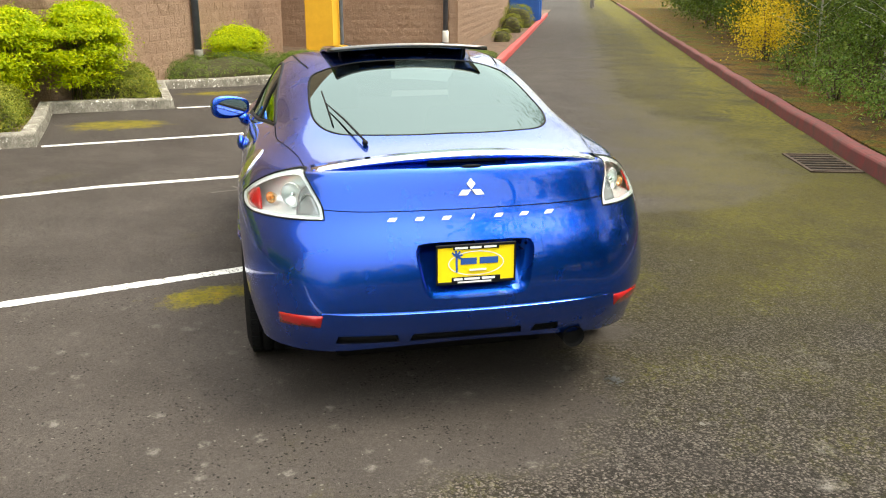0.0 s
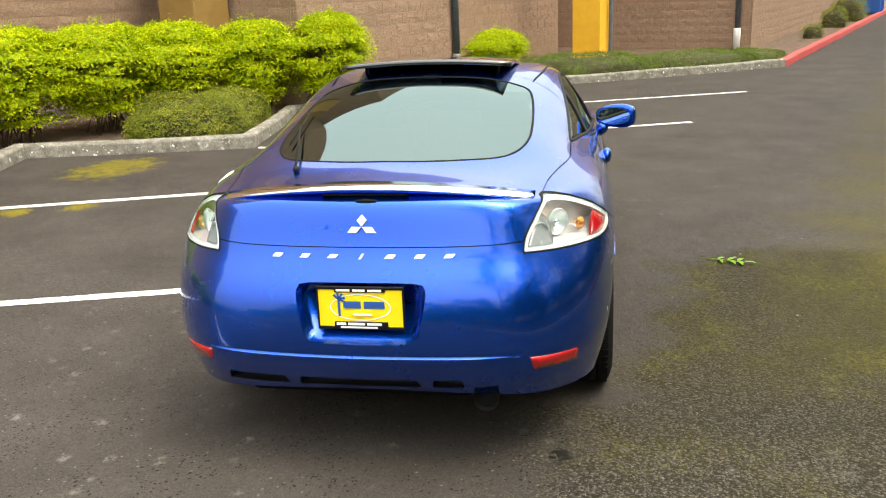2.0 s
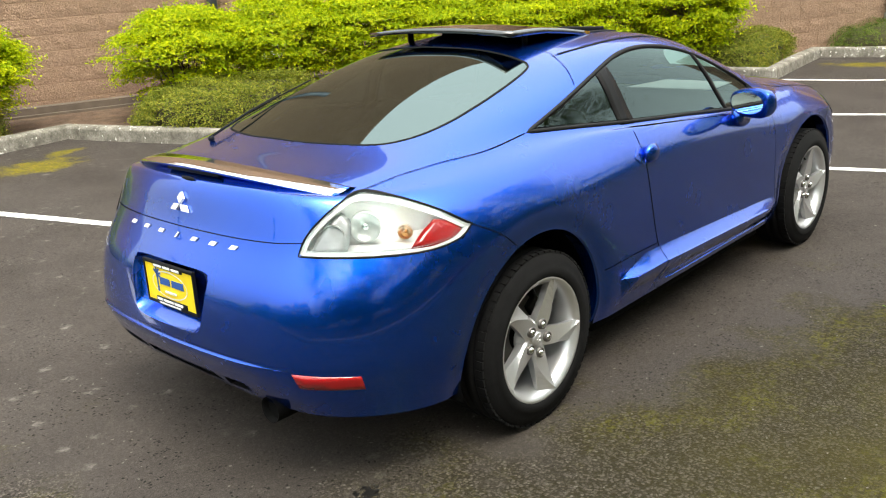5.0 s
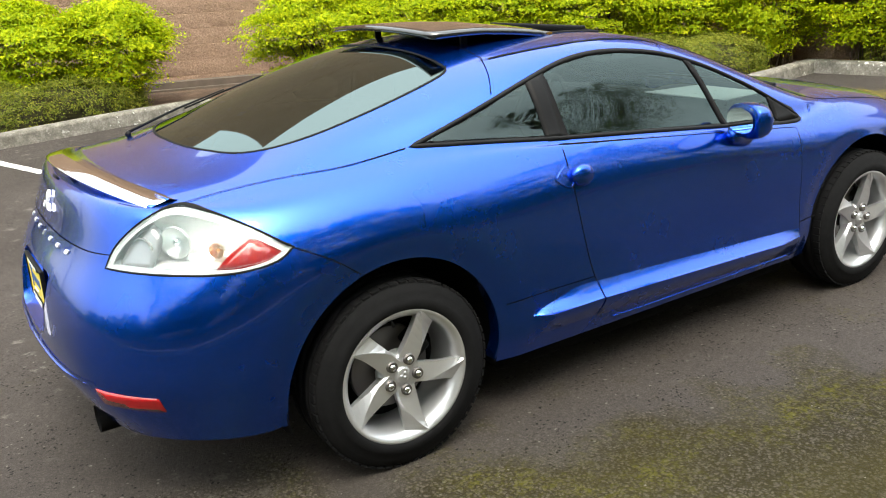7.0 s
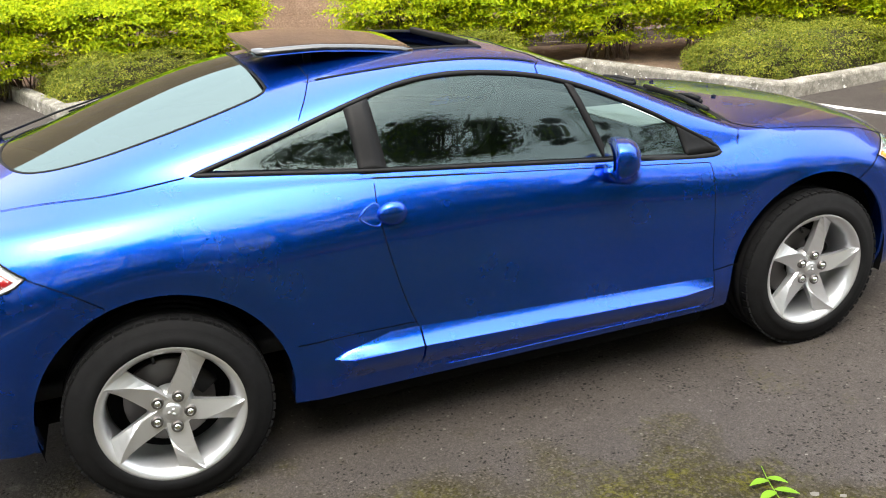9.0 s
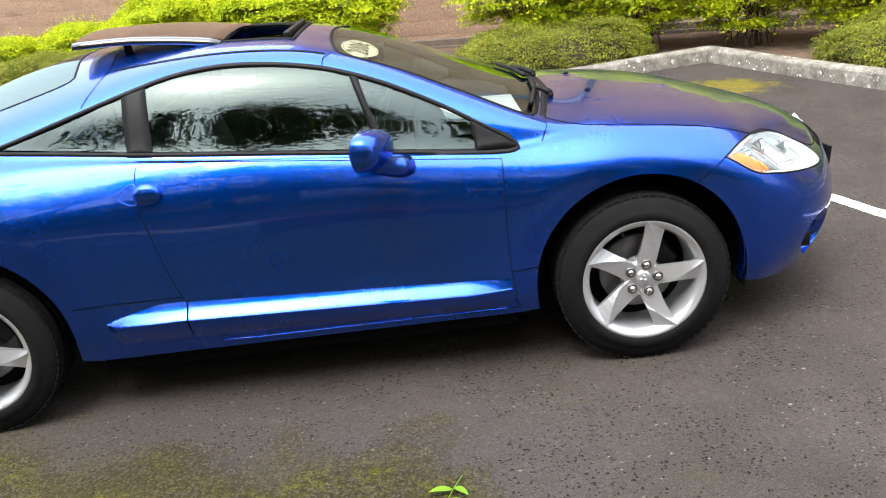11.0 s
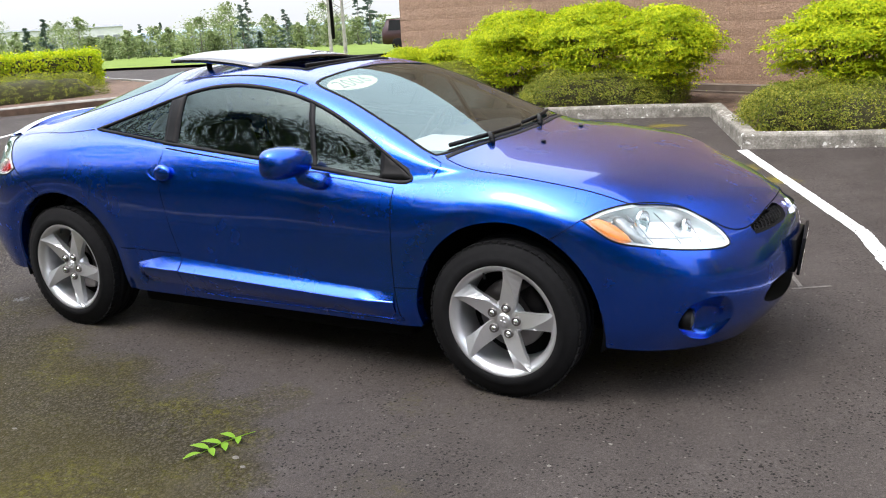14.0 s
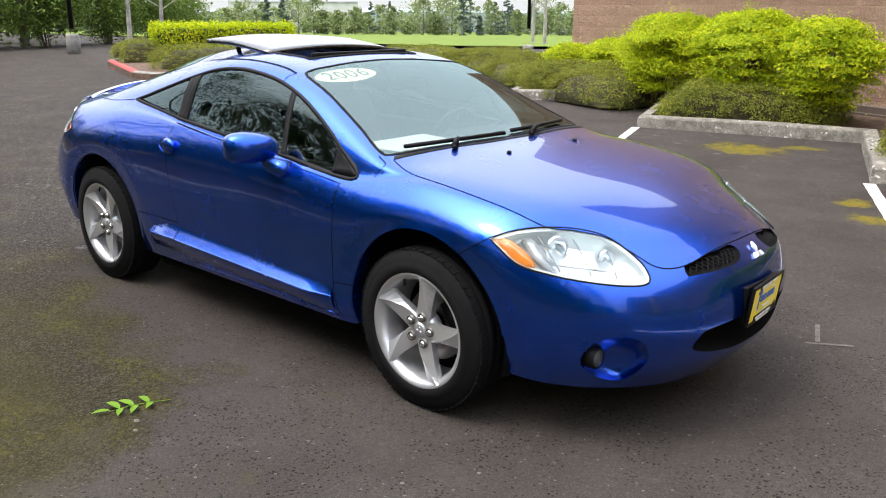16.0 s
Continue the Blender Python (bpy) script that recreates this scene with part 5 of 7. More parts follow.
def ledge_mesh(xs, top, low, out, cast, foot=0.05, first=0.0, last=0.25, bend=2.2):
    """A raised ledge: a hollow curve from the upper line out to a lower edge, and back to the shell."""
    bm = bmesh.new()
    upper, lower = [], []
    n = len(xs)
    for i, x in enumerate(xs):
        f = min(1, 6 * i / n + first, 6 * (n - 1 - i) / n + last)
        zt, zl = top(x), low(x)
        hollow = [cast.at(x, zt + (zl - zt) * g, 0.001) - cast.d * out * f * g ** bend for g in (0, .2, .4, .6, .8, .93)]
        edge = cast.at(x, zl, 0) - cast.d * out * f
        upper.append([bm.verts.new(p) for p in (*hollow, edge + Vector((0, 0, .003)))])
        lower.append([bm.verts.new(p) for p in (edge + Vector((0, 0, .003)), edge - Vector((0, 0, .004)), cast.at(x, zl - foot * .5, 0) - cast.d * out * f * .55, cast.at(x, zl - foot, 0.0))])
    for rows in (upper, lower):                            # the crease between the two stays sharp
        for p, q in zip(rows, rows[1:]):
            for j in range(len(p) - 1):
                bm.faces.new((p[j], p[j + 1], q[j + 1], q[j]))
    return bm


for cast in (SIDE, SIDE.mirrored()):
    part("sill_ledge", ledge_mesh(list(np.linspace(.545, .853, 16)), lambda x: .408 + .052 * min(1, (x - .545) / .2), lambda x: .398 + .004 * (x - .5), 0.044, cast, 0.085, 0.0, 1.0, 1.35), M_PAINT, car)
    part("door_ledge", ledge_mesh(list(np.linspace(.86, 2.068, 40)), lambda x: .458 - .055 * (x - .86) / 1.2, lambda x: .398 - .038 * (x - .86) / 1.2, 0.044, cast, 0.09, 1.0, 0.25, 1.35), M_PAINT, car)
for sgn in (-1, 1):                                        # the hem under each door
    bm = bmesh.new()
    cast = SIDE if sgn < 0 else SIDE.mirrored()
    sweep(bm, [cast.at(x, .276 + .05 * max(0, 1.15 - x) ** 1.5, .002) for x in np.linspace(.95, 2.055, 24)], .0035, 8)
    part("door_hem", bm, M_PAINT, car)
part("bumper_ledge", ledge_mesh(list(np.linspace(-.60, .60, 40)), lambda y: .500, lambda y: .487, 0.010, REAR, 0.055), M_PAINT, car)

# ---- tail ----
bay = part("plate_bay", recess_mesh(PLATE_BAY, REAR, 0.055, 0.018), M_PAINT, car)


def number_plate(parent_name, mat4, label):
    """A yellow dealer plate in a black frame, its writing as plain bars."""
    f = part(parent_name, bmesh.new(), M_PLASTIC, car, label)
    bm = bmesh.new()
    box(bm, (-.160, -.006, -.080), (.160, .004, -.068), 0.003)
    box(bm, (-.160, -.006, .070), (.160, .004, .082), 0.003)
    box(bm, (-.098, -.0065, -.079), (.098, .0035, -.050), 0.003)
    box(bm, (-.092, -.0065, .060), (.092, .0035, .081), 0.003)
    box(bm, (-.160, -.006, -.072), (-.153, .004, .074), 0.003)
    box(bm, (.153, -.006, -.072), (.160, .004, .074), 0.003)
    f.data = mesh_of(bm, parent_name, M_PLASTIC)
    f.matrix_basis = mat4
    bm = bmesh.new()
    box(bm, (-.155, -.002, -.074), (.155, .003, .076), 0.002)
    part("plate_sheet", bm, M_YPLATE, f, "bright yellow sheet", smooth=False)
    bm = bmesh.new()
    box(bm, (-.159, .0032, -.078), (.159, .0080, .080), 0.002)
    part("backing", bm, M_PLASTIC, f, "black backing of the frame")
    bm = bmesh.new()
    pts = [(.112 * math.cos(a), .050 * math.sin(a) + .004) for a in np.linspace(0, math.tau, 48, endpoint=False)]
    ins = inset_poly(pts, .004)
    a = [bm.verts.new((x, -.0035, z)) for x, z in pts]
    b = [bm.verts.new((x, -.0035, z)) for x, z in ins]
    for i in range(48):
        bm.faces.new((a[i], a[(i + 1) % 48], b[(i + 1) % 48], b[i]))
    part("oval_line", bm, M_WHITE, f, "white oval outline", smooth=False)
    for x0, x1 in ((-.062, .002), (.014, .088)):
        bm = bmesh.new()
        box(bm, (x0, -.0042, .000), (x1, -.0022, .026))
        part("lettering_bar", bm, M_BLUEINK, f, "blue bar in place of lettering", smooth=False)
    bm = bmesh.new()
    for k in range(5):                                     # a small blue palm-like mark
        m = pose(-.078, 0, .034, 0, -50 + 42 * k, 0)
        box(bm, (-.004, -.0042, 0), (.004, -.0022, .024), 0, m)
    box(bm, (-.082, -.0042, -.030), (-.074, -.0022, .034))
    part("mark", bm, M_BLUEINK, f, smooth=False)
    for x0, x1, z0, z1 in ((-.028, .040, -.026, -.019), (-.090, -.055, -.062, -.053), (-.048, .014, -.062, -.053), (.022, .075, -.062, -.053), (-.075, .06, -.0735, -.067), (-.085, -.035, .064, .072), (-.025, .02, .064, .072), (.03, .08, .064, .072)):
        bm = bmesh.new()
        box(bm, (x0, -.0080, z0), (x1, -.0040, z1))
        part("small_bar", bm, M_WHITE, f, "white bar in place of lettering", smooth=False)
    return f


M_YPLATE = simple("yellow_plate", (0.90, 0.70, 0.012), (0.84, 0.64, 0.01), 0.4, 8, 0.02)
M_WHITE = Mat("white_print", (0.75, 0.75, 0.74), 0.5).m
M_BLUEINK = Mat("blue_print", (0.02, 0.08, 0.32), 0.5).m
number_plate("rear_plate", Matrix.Translation((-.946, 0, .664)) @ pose(0, 0, 0, 0, 0, -90) @ pose(0, 0, 0, -1, 0, 0), "yellow dealer plate in a black frame")
number_plate("front_plate", Matrix.Translation((3.606, -.012, .495)) @ pose(0, 0, 0, 0, 0, 94) @ pose(0, 0, 0, 7, 0, 0), "yellow dealer plate in a black frame")
bm = bmesh.new()
box(bm, (3.555, -.15, .42), (3.594, .13, .565), .006)
part("plate_bracket", bm, M_PLASTIC, car)


def emblem(size, mat4):
    """Three plain lozenges."""
    bm = bmesh.new()
    for k in range(3):
        a = radians(90 + 120 * k)
        c, s = math.cos(a), math.sin(a)
        q = [(0.03, 0), (.52, .29), (1.0, 0), (.52, -.29)]
        lo = [bm.verts.new(((r * c - t * s) * size, .004, (r * s + t * c) * size)) for r, t in q]
        hi = [bm.verts.new(((r * c - t * s) * size * .96, -.006, (r * s + t * c) * size * .96)) for r, t in q]
        bm.faces.new(hi)
        for i in range(4):
            bm.faces.new((lo[i], lo[(i + 1) % 4], hi[(i + 1) % 4], hi[i]))
    e = part("emblem", bm, M_BADGE, car, "chrome three-lozenge emblem", smooth=False)
    e.matrix_basis = mat4
    return e


lean = REAR.at(0, .97, 0) - REAR.at(0, .91, 0)
emblem(.058, Matrix.Translation(REAR.at(0, .938, .006)) @ pose(0, 0, 0, 0, 0, -90) @ pose(0, 0, 0, -math.degrees(math.atan2(lean.x, lean.z)), 0, 0) @ Matrix.Diagonal((1.05, 1, .76, 1)))
emblem(.043, Matrix.Translation(FRONT.at(0, .668, .004)) @ pose(0, 0, 0, 0, 0, 90) @ pose(0, 0, 0, -38, 0, 0))
for k in range(7):                                         # a slanted bar in place of each letter of the model's name
    y = .315 - k * .105
    w, h = (.004, .009) if k == 3 else (.015, .0065)
    bm = bmesh.new()
    q = [(y + w + .006, .838 - h), (y - w + .006, .838 - h), (y - w - .006, .838 + h), (y + w - .006, .838 + h)]
    vs = [bm.verts.new(REAR.at(*p, .004)) for p in q]
    lo = [bm.verts.new(REAR.at(*p, -.001)) for p in q]
    bm.faces.new(vs)
    for i in range(4):
        bm.faces.new((vs[i], vs[(i + 1) % 4], lo[(i + 1) % 4], lo[i]))
    part("lettering_bar", bm, M_BADGE, car, "chrome bar in place of a letter", smooth=False)

# body-coloured pockets; black material stands in for the shade inside them
for slot in SLOTS:
    part("valance_slot", recess_mesh(slot, REAR, .045, .006), M_PLASTIC, car, "shallow bumper valance pocket, black in place of its shade")

# spoiler
bm = bmesh.new()
rows = []
for k in range(49):
    y = -.60 + 1.2 * k / 48
    f = abs(y) / .60
    xt = -.822 + .155 * f ** 2.2
    xl = -.665 + .085 * f ** 2
    zt = 1.067 - .072 * f ** 2
    zl = 1.048 - .045 * f ** 2
    th = .026 * (1 - .35 * f ** 4)
    sec = [(xl, zl - .006), (xl + (xt - xl) * .25, zl + .010), (xl + (xt - xl) * .33, zl * .4 + zt * .6), (xt + .095, zt + .010), (xt + .012, zt + .005), (xt + .002, zt + .001), (xt + .003, zt - .005), (xt + .055, zt - th - .010), (xl + (xt - xl) * .4, zl - .018), (xl, zl - .014)]
    rows.append([bm.verts.new((x, y, z)) for x, z in sec])
for p, q in zip(rows, rows[1:]):
    for j in range(10):
        bm.faces.new((p[j], p[(j + 1) % 10], q[(j + 1) % 10], q[j]))
bm.faces.new(rows[0])
bm.faces.new(rows[-1][::-1])
spoiler = part("spoiler", bm, M_PAINT, car, "blue lip spoiler with a bright trailing edge")
# separate chrome strip, added so the trailing edge mirrors the sky as white
bm = bmesh.new()
rows = []
for k in range(49):
    y = -.597 + 1.194 * k / 48
    f = abs(y) / .60
    xt, zt = -.822 + .155 * f ** 2.2, 1.067 - .072 * f ** 2
    sec = [(xt + .085, zt + .0125), (xt + .040, zt + .0105), (xt + .010, zt + .0062), (xt - .001, zt + .0015), (xt + .001, zt - .0045), (xt + .006, zt - .002), (xt + .085, zt + .006)]
    rows.append([bm.verts.new((x, y, z)) for x, z in sec])
for p, q in zip(rows, rows[1:]):
    for j in range(7):
        bm.faces.new((p[j], p[(j + 1) % 7], q[(j + 1) % 7], q[j]))
bm.faces.new(rows[0])
bm.faces.new(rows[-1][::-1])
part("lip", bm, M_CHROME, spoiler, "bright reflective trailing edge of the spoiler")
bm = bmesh.new()
box(bm, (-.795, -.16, 1.037), (-.770, .16, 1.046), .003)
part("brake_light", bm, M_PLASTIC, spoiler, "dark high brake light")
bm = bmesh.new()
bmesh.ops.create_uvsphere(bm, u_segments=16, v_segments=8, radius=1, matrix=Matrix.Translation(REAR.at(-.01, 1.022, .004)) @ Matrix.Diagonal((.006, .042, .007, 1)))
part("tailgate_latch", bm, M_PLASTIC, car, "black tailgate latch")
for sgn in (-1, 1):
    bm = bmesh.new()
    box(bm, (-.67, sgn * .585 - .014, .975), (-.61, sgn * .585 + .014, 1.005), .008)
    part("spoiler_foot", bm, M_PAINT, spoiler)


M_RIBS = Mat("lamp_rib_grey", (0.36, 0.37, 0.38), 0.25, 0.4).m


def tail_lamp(cast, sgn):
    lamp = part("tail_lamp", recess_mesh(inset_poly(TAIL, .004), cast, 0.050, 0.010), M_SILVER, car, "clear-lens tail lamp with red and amber inserts")
    part("lamp_seal", ring_mesh(TAIL, cast, 0.002, 0.003, 0.002, 0.001), M_RUBBER, lamp)
    part("lamp_rim", ring_mesh(inset_poly(TAIL, .012), cast, 0.007, 0.006, -0.007, 0.001), M_LAMPRIM, lamp, "pale rim inside the lens")
    def spot(p3, depth, r, mat, nm, label=""):
        f = REAR_SIDE.flat(p3)
        c = cast.at(*f, 0) + cast.d * depth
        bm = bmesh.new()
        d = cast.d
        a, b = cast.a, cast.b
        rings = []
        for rr, dd in ((r, -.006), (r * 1.06, 0), (r * .9, .006), (r * .6, .022), (r * .25, .030), (.002, .032)):
            rings.append([bm.verts.new(c + (a * math.cos(t) + b * math.sin(t)) * rr + d * dd) for t in np.linspace(0, math.tau, 28, endpoint=False)])
        for p, q in zip(rings, rings[1:]):
            for i in range(28):
                bm.faces.new((p[i], p[(i + 1) % 28], q[(i + 1) % 28], q[i]))
        part(nm, bm, mat, lamp, label)
        bm = bmesh.new()
        bmesh.ops.create_uvsphere(bm, u_segments=12, v_segments=8, radius=r * .28, matrix=Matrix.Translation(c + d * .008))
        part("bulb", bm, M_AMBER if mat is M_AMBERBOWL else M_CHROME, lamp)
    spot((-.615, -.672, .898), .030, .049, M_PALEBOWL, "reflector_bowl", "pale silver reflector bowl")
    spot((-.712, -.622, .880), .032, .036, M_PALEBOWL, "reflector_bowl", "pale silver reflector bowl")
    spot((-.540, -.770, .870), .034, .024, M_AMBERBOWL, "indicator_bowl", "amber indicator bowl")
    red = smooth_poly([REAR_SIDE.flat(p) for p in ((-.560, -.812, .829), (-.510, -.812, .868), (-.450, -.815, .900), (-.410, -.840, .886), (-.375, -.866, .856), (-.415, -.868, .838), (-.49, -.845, .826))], .012, (0, 2, 4))
    part("red_insert", panel_mesh(red, cast, -0.006, 0.02, 0.01), M_REDLENS, lamp, "red reflector insert")
    grey = smooth_poly([REAR_SIDE.flat(p) for p in ((-.785, -.590, .846), (-.735, -.605, .915), (-.665, -.62, .958), (-.640, -.64, .930), (-.668, -.66, .880), (-.700, -.67, .838))], .012, (0, 2, 5))
    part("grey_facet", panel_mesh(grey, cast, -0.022, 0.02, 0.012), M_RIBS, lamp, "smoked grey reflector facet")
    g = part("lens", panel_mesh(inset_poly(TAIL, .003), cast, 0.001, 0.022, 0.0), M_LENS, lamp, "clear lens")
    g.visible_shadow = False


M_AMBERBOWL = Mat("amber_chrome", (0.88, 0.60, 0.36), 0.15, 0.9).m
M_PALEBOWL = Mat("satin_silver_bowl", (0.80, 0.81, 0.80), 0.28, 0.8).m
tail_lamp(REAR_SIDE, -1)
tail_lamp(REAR_SIDE.mirrored(), 1)


def head_lamp(cast, sgn):
    lamp = part("head_lamp", recess_mesh(inset_poly(HEAD, .004), cast, 0.060, 0.012), M_SILVER, car, "clear head lamp with amber corner")
    part("lamp_seal", ring_mesh(HEAD, cast, 0.002, 0.003, 0.002, 0.001), M_RUBBER, lamp)
    part("lamp_rim", ring_mesh(inset_poly(HEAD, .012), cast, 0.007, 0.001, -0.007, 0.001), M_LAMPRIM, lamp, "pale rim inside the lens")
    for p3, r, dep in (((3.10, -.70, .735), .050, .045), ((3.25, -.60, .700), .040, .042), ((3.01, -.785, .745), .026, .030)):
        f = FRONT_SIDE.flat(p3)
        c = cast.at(*f, 0) + cast.d * dep
        bm = bmesh.new()
        ax = Vector((1, sgn * .25, -.05)).normalized()
        e1 = ax.cross(Vector((0, 0, 1))).normalized()
        e2 = ax.cross(e1)
        rings = []
        for rr, dd in ((r, .010), (r * 1.05, .004), (r * .95, -.006), (r * .7, -.03), (r * .3, -.042), (.003, -.044)):
            rings.append([bm.verts.new(c + (e1 * math.cos(t) + e2 * math.sin(t)) * rr + ax * dd) for t in np.linspace(0, math.tau, 32, endpoint=False)])
        for p, q in zip(rings, rings[1:]):
            for i in range(32):
                bm.faces.new((p[i], p[(i + 1) % 32], q[(i + 1) % 32], q[i]))
        part("reflector_bowl", bm, M_CHROME, lamp, "chrome reflector bowl")
        bm = bmesh.new()
        sweep(bm, [c - ax * .04, c - ax * .012], [.010, .012], 12)
        part("bulb", bm, M_SILVER, lamp)
    for q in (((3.055, -.745, .785), (3.09, -.735, .730), (3.15, -.745, .668)), ((3.165, -.665, .778), (3.195, -.66, .715), (3.235, -.675, .655)), ((3.265, -.60, .752), (3.285, -.60, .700), (3.305, -.615, .648)), ((3.10, -.76, .690), (3.18, -.70, .680), (3.28, -.63, .672))):
        bm = bmesh.new()
        sweep(bm, [cast.at(*FRONT_SIDE.flat(p), 0) + cast.d * .020 for p in q], [.002, .003, .002], 6)
        part("reflector_rib", bm, M_RIBS, lamp, "grey rib inside the lamp")
    wedge = smooth_poly([FRONT_SIDE.flat(p) for p in ((3.005, -.785, .782), (3.045, -.755, .775), (3.105, -.765, .715), (3.165, -.765, .662), (3.115, -.785, .672), (3.05, -.79, .725))], .012, (0, 3))
    part("grey_wedge", panel_mesh(wedge, cast, -0.016, 0.02, 0.012), M_RIBS, lamp, "smoked grey wedge beside the amber corner")
    amber = smooth_poly([FRONT_SIDE.flat(p) for p in ((2.915, -.838, .764), (2.96, -.815, .772), (3.02, -.80, .742), (3.07, -.795, .700), (3.08, -.808, .682), (3.02, -.832, .697))], .012, (0,))
    part("amber_insert", panel_mesh(amber, cast, -0.006, 0.02, 0.01), M_AMBER, lamp, "amber corner reflector")
    g = part("lens", panel_mesh(inset_poly(HEAD, .003), cast, 0.001, 0.022, 0.0), M_LENS, lamp, "clear lens")
    g.visible_shadow = False


head_lamp(FRONT_SIDE, -1)
head_lamp(FRONT_SIDE.mirrored(), 1)

# rear reflectors, exhaust, valance slots
for sgn in (-1, 1):
    c = REAR_SIDE if sgn < 0 else REAR_SIDE.mirrored()
    q = smooth_poly([REAR_SIDE.flat(p) for p in ((-.912, -.597, .480), (-.84, -.70, .470), (-.765, -.755, .462), (-.755, -.757, .412), (-.83, -.70, .420), (-.898, -.612, .428))], .015, (0, 2, 3, 5))
    part("rear_reflector", panel_mesh(q, c, 0.004, 0.02, 0.01), M_REDLENS, car, "red bumper reflector")
bm = bmesh.new()
sweep(bm, [(-.55, -.435, .296), (-.80, -.435, .300), (-.902, -.435, .301)], [.044, .046, .046], 24, False)
sweep(bm, [(-.70, -.435, .298), (-.899, -.435, .301), (-.902, -.435, .301)], [.041, .041, .046], 24, False)
# black disc inside the tip, added to stand for the pipe's dark depth
bmesh.ops.create_circle(bm, cap_ends=True, segments=24, radius=.043, matrix=Matrix.Translation((-.878, -.435, .300)) @ pose(0, 0, 0, 0, 90, 0))
part("exhaust", bm, M_DARK, car, "sooty black exhaust pipe")

M_FOG = Mat("dark_fog_glass", (0.05, 0.055, 0.06), 0.08, 0.0, Coat_Weight=0.5).m

# ---- nose ----
part("intake", recess_mesh(INTAKE, FRONT, 0.09, 0.02), M_DARK, car, "black lower air intake")
for cast in (FRONT, FRONT.mirrored()):
    gr = part("grille", recess_mesh(NOSTRIL, cast, 0.030, 0.004), M_DARK, car, "black mesh grille opening")
    bm = bmesh.new()
    for k in range(16):
        for sg in (-1, 1):
            s0 = -.42 + .024 * k
            pts = []
            for m in range(9):
                p = (s0 + sg * (m - 4) * .010, .675 + (m - 4) * .0095)
                if inside(p, NOSTRIL):
                    pts.append(cast.at(*p, -.012))
            if len(pts) > 1:
                sweep(bm, pts, .0026, 5)
    part("grille_mesh", bm, M_PLASTIC, gr, "black lattice")
for cast in (FRONT_SIDE, FRONT_SIDE.mirrored()):
    fg = part("fog_pocket", recess_mesh(FOG, cast, 0.055, 0.025), M_PAINT, car, "blue scooped fog lamp pocket")
    c = cast.at(*FRONT_SIDE.flat((3.30, -.70, .365)), 0) + cast.d * .03
    bm = bmesh.new()
    ax = Vector((1, 0, 0))
    sweep(bm, [c - ax * .05, c + ax * .012], [.040, .040], 24)
    part("fog_lamp", bm, M_PLASTIC, fg, "small round fog lamp")
    bm = bmesh.new()
    bmesh.ops.create_uvsphere(bm, u_segments=20, v_segments=10, radius=.034, matrix=Matrix.Translation(c + ax * .008) @ Matrix.Diagonal((.35, 1, 1, 1)))
    part("fog_lens", bm, M_FOG, fg, "dark glossy fog lamp lens")

# ---- mirrors, handles, sunroof, wipers ----
for sgn in (-1, 1):
    base = Vector((1.597, sgn * .945, .966))
    ax = Vector((-.36, sgn * .93, .03)).normalized()       # the housing points out and back
    fw = Vector((ax.y * sgn, -ax.x * sgn, 0)).normalized()
    up = ax.cross(fw) * (1 if ax.cross(fw).z > 0 else -1)
    bm = bmesh.new()
    rows = []
    for i in range(17):
        a = math.pi * i / 16
        rr = math.sin(a) ** .55 if 0 < i < 16 else 0
        ring = []
        for k in range(28):
            t = k * math.tau / 28
            ct, st = math.cos(t), math.sin(t)
            e = lambda v, p: math.copysign(abs(v) ** p, v)
            f = e(ct, .75)
            depth = .085 * f if f > 0 else .022 * f
            ring.append(bm.verts.new(base - ax * .122 * math.cos(a) + fw * depth * rr + up * (.070 - .010 * math.cos(a)) * e(st, .8) * rr))
        rows.append(ring)
    for p, q in zip(rows, rows[1:]):
        for k in range(28):
            bm.faces.new((p[k], p[(k + 1) % 28], q[(k + 1) % 28], q[k]))
    bmesh.ops.remove_doubles(bm, verts=bm.verts, dist=.0005)
    mir = part("door_mirror", bm, M_PAINT, car, "blue door mirror")
    bm = bmesh.new()
    sweep(bm, [base - ax * .07 - up * .05, base - ax * .085 - up * .075, Vector((1.70, sgn * .862, .872)), Vector((1.73, sgn * .83, .862))], [.030, .034, .040, .042], 16)
    part("mirror_foot", bm, M_PAINT, mir)
    bm = bmesh.new()
    pts = [(.098 * math.cos(t), .050 * math.copysign(abs(math.sin(t)) ** .8, math.sin(t))) for t in np.linspace(0, math.tau, 32, endpoint=False)]
    f = base - fw * .0235
    bm.faces.new([bm.verts.new(f + ax * s + up * t) for s, t in pts])
    part("mirror_glass", bm, Mat("mirror_silver", (0.8, 0.82, 0.84), 0.02, 1.0).m, mir, "mirror glass", smooth=False)
    # door handle: a round pull over a scooped cup
    c = Vector((.785, sgn * .872, .878))
    bm = bmesh.new()
    bmesh.ops.create_uvsphere(bm, u_segments=24, v_segments=14, radius=1, matrix=Matrix.Translation(c + Vector((.01, sgn * .012, 0))) @ Matrix.Diagonal((.050, .024, .040, 1)))
    h = part("door_handle", bm, M_PAINT, car, "rounded blue door handle")
    cast = SIDE if sgn < 0 else SIDE.mirrored()
    cup = smooth_poly([(.680, .876), (.705, .900), (.745, .915), (.760, .878), (.745, .842), (.705, .855)], .012, (0,))
    part("handle_cup", panel_mesh(cup, cast, .002, .012, 0), M_PAINT, h)
    part("handle_cup_edge", ring_mesh(cup, cast, .002, .003, .0025, .0015), M_PAINT, h)
